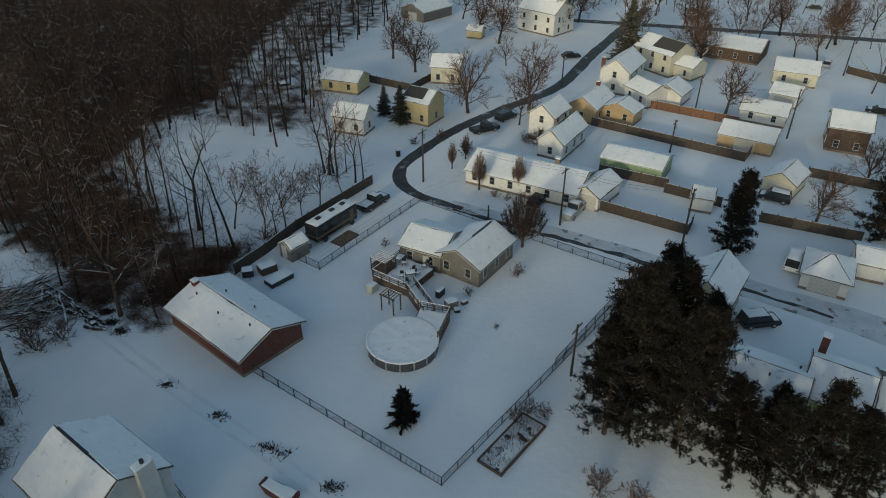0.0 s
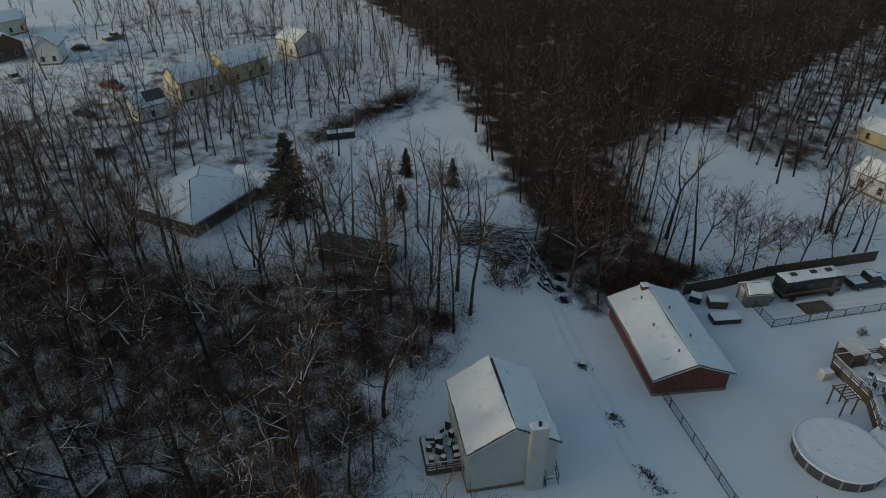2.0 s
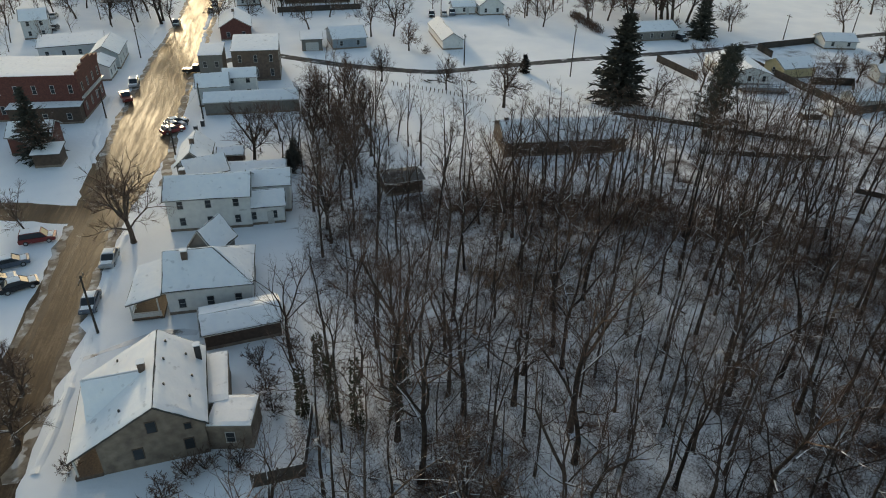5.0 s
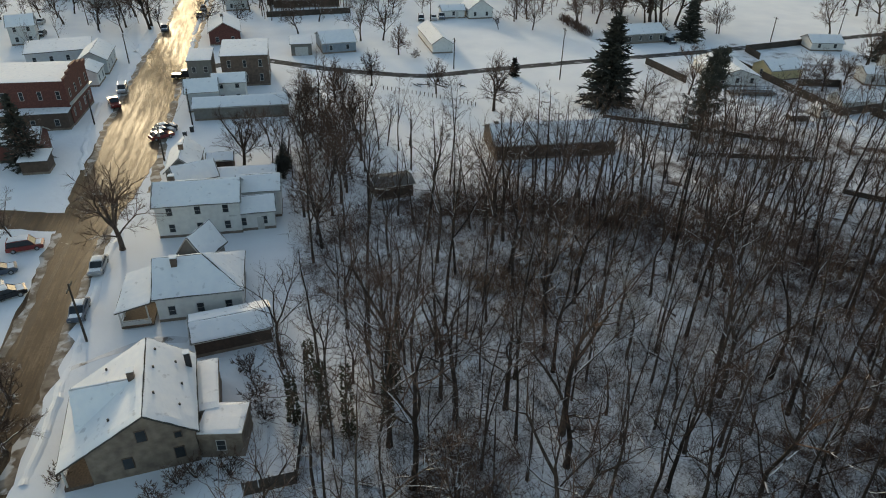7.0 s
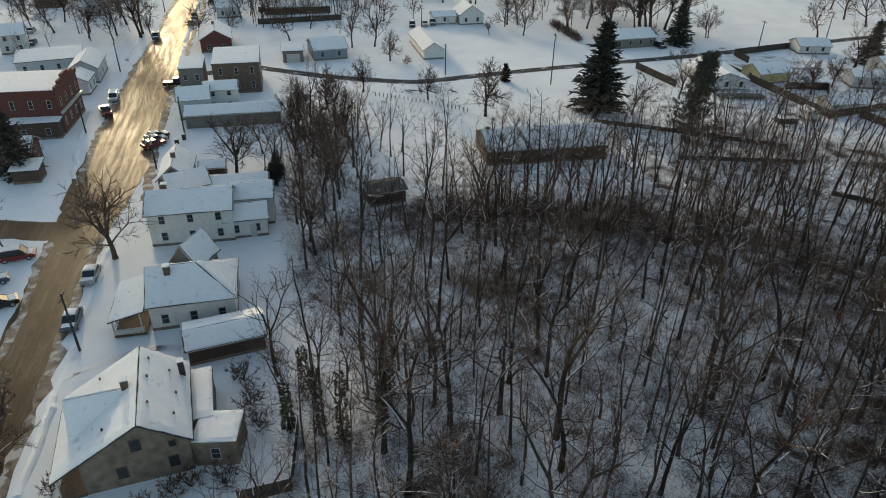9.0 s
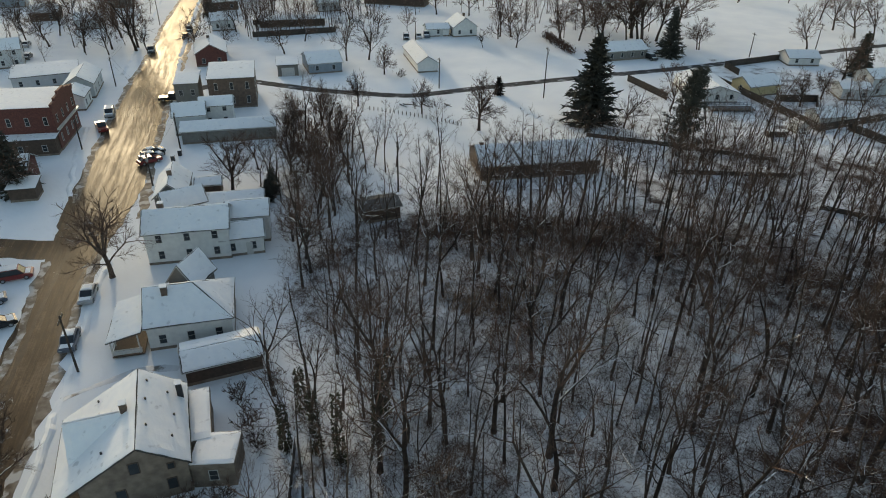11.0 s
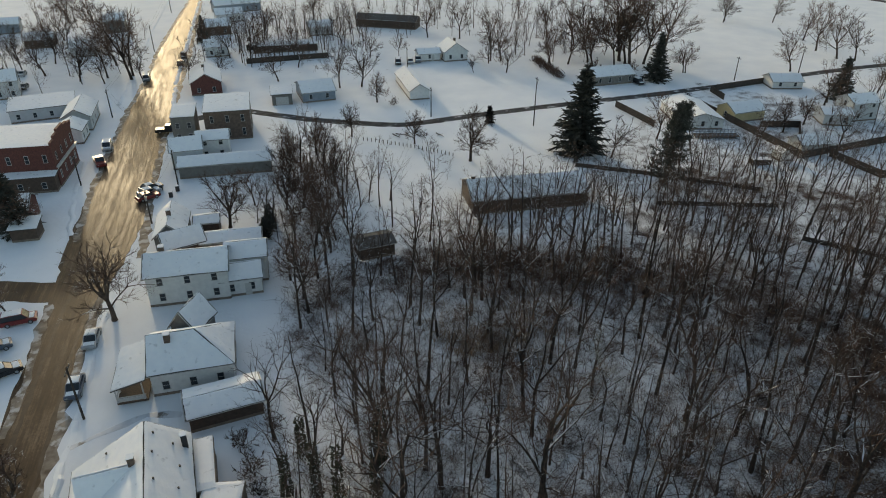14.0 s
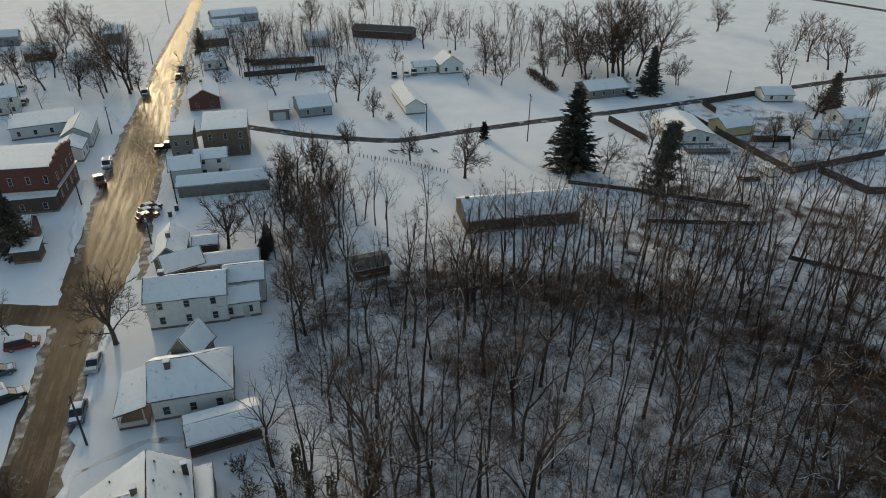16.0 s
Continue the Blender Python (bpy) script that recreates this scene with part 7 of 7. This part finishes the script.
part("hull", poly_prism([(-1.6, 0.1), (1.2, 0.1), (2.0, 0.8), (-1.7, 0.8)], -0.75, 0.75, lambda u, w, y: (u, y * (1 - 0.35 * max(0, u) / 2), w)), BRICK, bt, "dark red hull")
part("cover_snow", slab((-1.6, -0.72, 0.81), (1.7, -0.5, 0.81), (1.7, 0.5, 0.81), (-1.6, 0.72, 0.81), 0.16, 6, 0.05, 3), ROOFSNOW, bt)

# ---- poles and wires ----
def utility_pole(x, y, h, rz=0, arm=True):
    p = thing("utility_pole", "weathered wooden utility pole standing in snow", "pole", pose(x, y, 0, 0, 0, rz), "utility poles")
    part("pole", cyl((0, 0, -0.2), (0, 0, h), 0.16, 0.10, 8), POLEWOOD, p)
    if arm and h > 5:
        a = part("crossarm", box(0, 0, h - 0.5, 2.2, 0.1, 0.12), POLEWOOD, p)
        for u in (-0.95, -0.4, 0.4, 0.95):
            part("insulator", cyl((u, 0, h - 0.44), (u, 0, h - 0.24), 0.05, 0.03, 6), GALV, a)
        if int(abs(x)) % 3 == 0:
            part("transformer", cyl((0.32, 0, h - 1.7), (0.32, 0, h - 0.9), 0.22, seg=10), GALV, p)


POLES = [(-23.6, -69.6, 8.0), (-83.3, -71.2, 9.5), (-3.4, 96.8, 9.2), (17.1, 83.6, 9.2), (33.2, 78.2, 9.0), (48.6, 126, 8.1), (39.5, 109, 6.1), (62.5, 115.5, 9.4), (89.6, 151.3, 8.2), (24.6, 142.7, 7.5), (14.5, 52.4, 7.0), (-147, -77.4, 12.5),
         (-137, -102.5, 7.8), (-166.8, -134.2, 7.9), (-221.3, -47.9, 7.3), (-243.3, -33.7, 8.4), (-86.4, -167.9, 7.4), (-134.1, -221.1, 8.9), (-179.3, -276.3, 9.7), (-59.1, -134, 6.5), (-70.6, -117.5, 8.0), (-57.9, -107.6, 6.5), (6.7, 84.2, 2.8), (-191.9, -119.6, 8.2), (-171, 64, 9), (-160, 78, 9)]
for i, (x, y, h) in enumerate(POLES):
    utility_pole(x, y, h, 55 if y > 30 else 50, h > 5)


def wire(a, b, n=3):
    w = thing("overhead_wire", "thin dark wires sagging between two poles", "wire", pose(0, 0, 0), "overhead wires")
    for k in range(n):
        o = (k - (n - 1) / 2) * 0.9
        d = Vector((b[0] - a[0], b[1] - a[1], 0)).normalized()
        nn = Vector((-d.y, d.x, 0)) * o
        p, q = Vector((a[0], a[1], a[2] - 0.25)) + nn, Vector((b[0], b[1], b[2] - 0.25)) + nn
        bu = Bush()
        bu.tube([p.lerp(q, t / 10) - Vector((0, 0, 4 * 0.9 * (t / 10) * (1 - t / 10))) for t in range(11)], [0.014] * 11, 3)
        part("wire", bu.mesh("wire", DARKMETAL), None, w)


for i, j in ((2, 3), (3, 4), (0, 21), (21, 20), (20, 16), (16, 17), (17, 18), (1, 12), (5, 7), (7, 8)):
    wire(POLES[i], POLES[j], 2)

# ---- fences ----
def sub(bm):
    me = bpy.data.meshes.new("m")
    bm.to_mesh(me)
    bm.free()
    return me


def mesh_with(bm, material):
    me = sub(bm)
    me.materials.append(material)
    return me


CH_POST = mesh_with(cyl((0, 0, 0), (0, 0, 1.3), 0.055, seg=6), DARKMETAL)
CH_RAIL = mesh_with(cyl((-0.5, 0, 0), (0.5, 0, 0), 0.038, seg=5), DARKMETAL)
_b = bmesh.new()
for _i in range(16):
    add_cyl(_b, (-0.5 + _i / 16, 0, 0.08), (-0.5 + _i / 16, 0, 1.18), 0.008, 0.008, 3)
CH_INFILL = mesh_with(_b, DARKMETAL)
_o = []
for _i in range(17):
    _x, _y = -0.5 + _i / 17, 0.014 if _i % 2 else 0.03
    _o += [(_x, -_y), (_x + 1 / 17 - 0.004, -_y), (_x + 1 / 17 - 0.003, -0.004)]
_o += [(0.5, 0.012), (-0.5, 0.012)]
_b = poly_prism(_o, 0.02, 1.7, lambda u, v, w: (u, v, w))
WD_PANEL = mesh_with(_b, FENCEWOOD)
RD_PANEL = WD_PANEL.copy()
RD_PANEL.materials[0] = REDFENCE
WD_POST = mesh_with(box(0, 0, 0.95, 0.11, 0.11, 1.9), FENCEWOOD)
WD_SNOW = mesh_with(box(0, 0, 1.72, 1.0, 0.07, 0.05, 0.015), ROOFSNOW)


def fence(label, pts, kind="chain", gap=2.4, scale=1.0):
    f = thing("fence", label, "fence", pose(pts[0][0], pts[0][1], 0))
    ox, oy = pts[0]
    for (xa, ya), (xb, yb) in zip(pts, pts[1:]):
        d = Vector((xb - xa, yb - ya, 0))
        n = max(1, round(d.length / gap))
        ang = math.degrees(math.atan2(d.y, d.x))
        st = d.length / n
        for i in range(n):
            px, py = xa - ox + d.x * i / n, ya - oy + d.y * i / n
            mx, my = px + d.x / n / 2, py + d.y / n / 2
            if kind == "chain":
                part("post", CH_POST, None, f, m=pose(px, py, -0.1))
                S = Matrix.Diagonal((st, 1, 1, 1))
                for z in (0.12, 1.18):
                    part("rail", CH_RAIL, None, f, m=pose(mx, my, z, 0, 0, ang) @ S)
                tagged(part("infill", CH_INFILL, None, f, m=pose(mx, my, 0, 0, 0, ang) @ S), kind="stuff")
            elif kind == "tall":
                part("post", WD_POST, None, f, m=pose(px, py, 0))
                part("panel", WD_PANEL, None, f, m=pose(mx, my, 0, 0, 0, ang) @ Matrix.Diagonal((st, 2.5, 1.05, 1)))
            else:
                part("post", WD_POST, None, f, m=pose(px, py, 0) @ Matrix.Diagonal((1, 1, scale, 1)))
                S = Matrix.Diagonal((st - 0.12, 1, scale, 1))
                part("panel", RD_PANEL if kind == "red" else WD_PANEL, None, f, m=pose(mx, my, 0, 0, 0, ang) @ S)
                part("snow_cap", WD_SNOW, None, f, m=pose(mx, my, 0, 0, 0, ang) @ S)
    return f


CHAIN = "dark metal mesh fence round the snowy yard"
fence(CHAIN, [(1.1, 38.1), (-20.0, 52.5)])
fence(CHAIN, [(1.1, 38.1), (21.1, 63.7), (25.4, 71.1), (14.1, 78.5), (4.5, 85.0), (-3.6, 90.3), (-15.8, 71.5), (-19.7, 74.1)])
fence("low mesh fence along the drive", [(13.0, 53.8), (22.6, 66.8)])
WOODEN = "weathered board fence with a cap of snow"
for pts, kind in (([(22.8, 88.6), (34.8, 81.3), (36.6, 84.7)], "wood"), ([(27.6, 121), (51.3, 105.5)], "wood"), ([(40.1, 130.8), (55.7, 121.4)], "red"), ([(51.3, 105.5), (55.7, 112)], "red"), ([(34.7, 94), (42.2, 89.4)], "wood"),
                  ([(25.6, 100.4), (35.7, 95.3)], "wood"), ([(46.3, 85.1), (58.5, 79.8)], "wood"), ([(59.6, 100.1), (69.1, 95.1)], "wood"), ([(91, 153), (98, 144)], "wood"), ([(-190.4, -50.2), (-164.7, -17.6), (-191.2, -1.3)], "tall"),
                  ([(-170, -12.7), (-163.2, -1.6), (-165.5, 1.4)], "tall"), ([(-174.2, -66.9), (-164.9, -52.4)], "tall"), ([(-142.7, -182.5), (-165, -167.2)], "tall"), ([(-154.7, -196.8), (-162.9, -191.3)], "tall"), ([(-205.1, -50.4), (-198.9, -44.7)], "tall"),
                  ([(-165.5, 1.4), (-189, 15.9)], "tall"), ([(-205.1, -50.4), (-226.2, -38.4)], "tall"), ([(-181.2, -30.5), (-187, -22.4), (-175, -20)], "tall"), ([(-129.3, -56.9), (-134.2, -42.9), (-140.4, -20.6)], "wood"), ([(-77, -52.8), (-88.6, -43.1)], "wood"),
                  ([(-26.5, 70.1), (-23.7, 75), (-20.8, 81.3), (-11.5, 96)], "wood"), ([(-123, -9.3), (-124.7, 5.7)], "wood"), ([(2.0, 157), (-8, 139), (-20, 146)], "wood"),
                  ([(-21.4, -38.2), (-25.2, -35.6), (-31, -41)], "wood"), ([(-121.5, -35.5), (-134.5, -15.9)], "wood")):
    low = pts[0] in ((-129.3, -56.9), (-121.5, -35.5), (-77, -52.8), (-123, -9.3))
    fence("tall dark weathered board fence" if kind == "tall" else WOODEN if kind == "wood" else "red brown board fence with a cap of snow", pts, kind, scale=0.55 if low else 1.0)

# short posts across the field
for i in range(24):
    t = i / 23
    x, y = -113.2 - 4.6 * t - 0.8 * math.sin(t * 3), -105 + 23 * t
    p = thing("field_post", "short dark wooden post in the field snow", "post", pose(x, y, 0, 0, 0, i * 20), "posts of the field")
    part("post", box(0, 0, 0.4, 0.14, 0.14, 1.0, 0.015), POLEWOOD, p)
    part("snow", box(0, 0, 0.93, 0.16, 0.16, 0.06, 0.02), ROOFSNOW, p)

# ---- log pile, fallen trunks, loose brush ----
def logs(name, label, spots, material, group):
    for i, (x, y, ln, rz, r) in enumerate(spots):
        rr = random.Random(i + 77)
        t = thing(name, label, "log", pose(x, y, r * 0.7, 0, 0, rz), group)
        b = Bush()
        pts, _ = bent(rr, Vector((-ln / 2, 0, 0)), Vector((1, 0, 0)), ln, 6, 0.07)
        b.tube(pts, [r * (1 - 0.1 * k) for k in range(7)], 7)
        part("trunk", b.mesh("trunk", material), None, t)
        c = Bush()
        for k in range(5):
            q = pts[2 + k % 4]
            dv = Vector((rr.uniform(0.2, 1), rr.uniform(-1, 1), rr.uniform(0, 0.8)))
            w, _ = bent(rr, q, dv, ln * 0.22, 3, 0.25)
            c.tube(w, [r * 0.35, r * 0.25, r * 0.15, 0.0], 4)
        part("branch", c.mesh("branch", material), None, t)


rl = random.Random(21)
fallen = [(-43.5, -13.8, 6, 20, 0.16), (-50, -13.8, 7, 40, 0.14), (-44.5, -15, 8, 70, 0.15)]
for i in range(40):
    while True:
        x, y = rl.uniform(-80, -22), rl.uniform(-45, 45)
        if woods_at(x, y) == 1:
            break
    fallen.append((x, y, rl.uniform(4, 9), rl.uniform(0, 360), rl.uniform(0.08, 0.17)))
logs("fallen_tree", "fallen tree trunk dusted with snow on the woods floor", fallen, SNOWBARK, "fallen trunks")
pile = []
for i in range(60):
    f = rl.random()
    x, y = -55.5 + 10 * f + rl.gauss(0, 1.6), 63.5 - 3.0 * f + rl.gauss(0, 1.6)
    pile.append((x, y, rl.uniform(4, 8), 20 + rl.gauss(0, 12), rl.uniform(0.06, 0.12)))
for i in range(34):
    f = rl.random()
    pile.append((-56 + 7 * f + rl.gauss(0, 1.2), 61.5 + 6.5 * f + rl.gauss(0, 1.2), rl.uniform(4, 7), 52 + rl.gauss(0, 16), rl.uniform(0.06, 0.11)))
for i in range(18):
    f = (i // 2) / 8.5
    pile.append((-48.6 + 9.6 * f + rl.gauss(0, 0.2) + 0.5 * (i % 2), 65.4 - 7.2 * f + rl.gauss(0, 0.2) + 0.6 * (i % 2), rl.uniform(2.5, 4), -37 + rl.gauss(0, 9), rl.uniform(0.2, 0.32)))
logs("cut_log", "dark cut trunk lying in the snowy pile", pile, LOGBARK, "cut trunks of the pile")
logs("field_log", "dark log lying in the field snow", [(-120.1 - 1.1 * i, -100 + 1.4 * i + rl.gauss(0, 1.0), 4, 60 + rl.gauss(0, 25), 0.14) for i in range(7)], POLEWOOD, "logs of the field")

# weeds along the drive
wd = Bush()
for cx, cy, n in ((-21.2, 45.9, 40), (-15.4, 42.1, 45), (-13.8, 41.3, 30), (-8.5, 37.8, 60), (-28, 50, 30), (-38.5, 60.0, 200), (-36.5, 58.5, 100), (-39.8, 62.0, 200), (-41.5, 64.0, 160)):
    for i in range(2 * n):
        p = Vector((cx + rl.gauss(0, 0.5), cy + rl.gauss(0, 0.3), -0.02))
        wd.tube([p, p + Vector((rl.gauss(0, 0.15), rl.gauss(0, 0.15), rl.uniform(0.1, 0.4)))], [0.06, 0.0], 3)
tagged(new("dry_weeds", wd.mesh("dry_weeds", DARKTWIG)), "dark dry weeds poking through the drive snow", "weeds", kind="stuff")

# dark hedge at the edge of the field and the small shed by the drive
hb2 = Bush()
hr = random.Random(404)
for i in range(900):
    f = hr.random()
    p = Vector((14.0 * f + hr.gauss(0, 0.7), 17.0 * f + hr.gauss(0, 0.7), hr.uniform(0.0, 2.0)))
    d = Vector((hr.gauss(0, 0.5), hr.gauss(0, 0.5), 1)).normalized()
    hb2.tube([p, p + d * 0.5, p + d * hr.uniform(0.8, 1.4)], [0.03, 0.07, 0.0], 3)
hedge = thing("hedge", "dark twiggy hedge along the snowy field", "hedge", pose(-202.8, -108.3, 0))
tagged(part("foliage", hb2.mesh("foliage", DRYWEED), None, hedge), kind="stuff")
house("garden_shed", "tiny white shed with one bare roof slope beside the drive", -161.5, -21.5, 3.2, 2.2, 50, 1.9, 0.8, S_WHITE, category="shed", over=0.1, patch=(1, 0.95))

# deck before the white gabled house
wd = thing("deck", "low blue grey wooden deck with railing", "deck", pose(-167.0, -37.5, 0, 0, 0, 128))
part("platform", box(0, 0, 0.5, 11, 2.6, 0.18), WOOD, wd)
for i in range(12):
    for yy in (-1.25, 1.25):
        part("post", box(-5.4 + i * 0.98, yy, 0.75, 0.1, 0.1, 1.5), S_BLUE, wd)
for yy in (-1.25, 1.25):
    for z in (1.05, 1.5):
        part("rail", box(0, yy, z, 11, 0.07, 0.08), S_BLUE, wd)

# ridges of ploughed snow along the street
def snow_bank(label, pts, width, height, seed):
    """A long low ridge with an uneven crest."""
    verts, faces = [], []
    P = [Vector((x, y, 0)) for x, y in pts]
    line = []
    for a, b in zip(P, P[1:]):
        n = max(2, int((b - a).length / 0.9))
        line += [a.lerp(b, i / n) for i in range(n)]
    for i, p in enumerate(line):
        d = (line[min(i + 1, len(line) - 1)] - line[max(i - 1, 0)]).normalized()
        nn = Vector((-d.y, d.x, 0))
        h = height * max(0.05, 0.55 + 1.1 * noise.noise(p * 0.22 + Vector((seed, 0, 0))) + 0.5 * noise.noise(p * 0.9))
        c = 0.5 * noise.noise(p * 0.3 + Vector((0, seed, 0)))
        for u, z in ((-1, -0.03), (-0.5, 0.6 * h), (0.0, h), (0.45, 0.7 * h), (1, -0.03)):
            q = p + nn * (u * width * (0.8 + 0.4 * noise.noise(p * 0.6 + Vector((u, seed, 1)))) + c)
            verts.append((q.x, q.y, z))
    for i in range(len(line) - 1):
        for k in range(4):
            a = 5 * i + k
            faces.append((a, a + 1, a + 6, a + 5))
    tagged(new("snow_bank", mesh_of("snow_bank", verts, faces, SNOW)), label, "snow bank", kind="structure")


snow_bank("low ridge of ploughed snow along the street", [(-101.5, -163.5), (-117, -184), (-158, -234), (-205, -291)], 0.9, 0.45, 2)
snow_bank("low ridge of ploughed snow along the street", [(-93, -176), (-112, -200), (-153, -251), (-203, -311)], 0.8, 0.4, 5)
snow_bank("low ridge of ploughed snow beside the pavement", [(-41, -92), (-35.2, -85.3), (-29.2, -77.8), (-21.2, -67.8), (-9.2, -53.8)], 0.7, 0.3, 9)
snow_bank("low ridge of ploughed snow beside the pavement", [(-66, -145), (-56, -131), (-46, -114)], 0.7, 0.3, 13)

# things on the side deck of the two storey house
sr = random.Random(88)
for i, (u, v) in enumerate(((-1.5, -1.1), (-0.6, -1.2), (0.5, -1.0), (1.5, -1.2), (-1.4, 0.1), (-0.3, 0.3), (0.9, 0.2), (1.6, 0.9), (-1.2, 1.2), (0.2, 1.2))):
    w = math.radians(145.1)
    x, y = -30.4 + u * math.cos(w) - v * math.sin(w), 30.4 + u * math.sin(w) + v * math.cos(w)
    crate("deck_box", "dark tub with a cap of snow on the side deck", x, y, sr.uniform(0.4, 0.8), sr.uniform(0.35, 0.6), sr.uniform(0.3, 0.9), sr.uniform(0, 90), DARKMETAL if i % 2 else WOOD, "box", z=0.66)

# crooked snow covered limbs lying low among the trunks
limb_at = ((-62.4, -16.1), (-68.2, -9), (-79.2, -8.9), (-82, -5.6), (-54.2, -20.4), (-48.4, -24.7), (-71.5, -18.3), (-76.3, -0.6), (-50, -12.7), (-62.3, 0), (-58, 8), (-47, 14), (-40, 8), (-66, 14), (-36, -12), (-44, -4))
for i, (x, y) in enumerate(limb_at):
    lr = random.Random(500 + i)
    t = thing("dead_branch", "crooked dead limb covered with snow among the trees", "branch", pose(x, y, 0.15, 0, 0, lr.uniform(0, 360)), "snow covered limbs")
    b = Bush()
    pts, dd = bent(lr, Vector((0, 0, 0)), Vector((1, 0, 0.35)), lr.uniform(4, 7), 7, 0.22)
    b.tube(pts, [0.16 - 0.018 * k for k in range(8)], 5)
    part("limb", b.mesh("limb", SNOWBARK), None, t)
    for k in (2, 3, 4, 5):
        c = Bush()
        q, _ = bent(lr, pts[k], Vector((0.6, lr.choice((-1, 1)) * lr.uniform(0.5, 1.1), lr.uniform(0.1, 0.7))), lr.uniform(1.0, 2.4), 4, 0.28)
        c.tube(q, [0.07, 0.055, 0.04, 0.025, 0.0], 4)
        part("branch", c.mesh("branch", SNOWBARK), None, t)
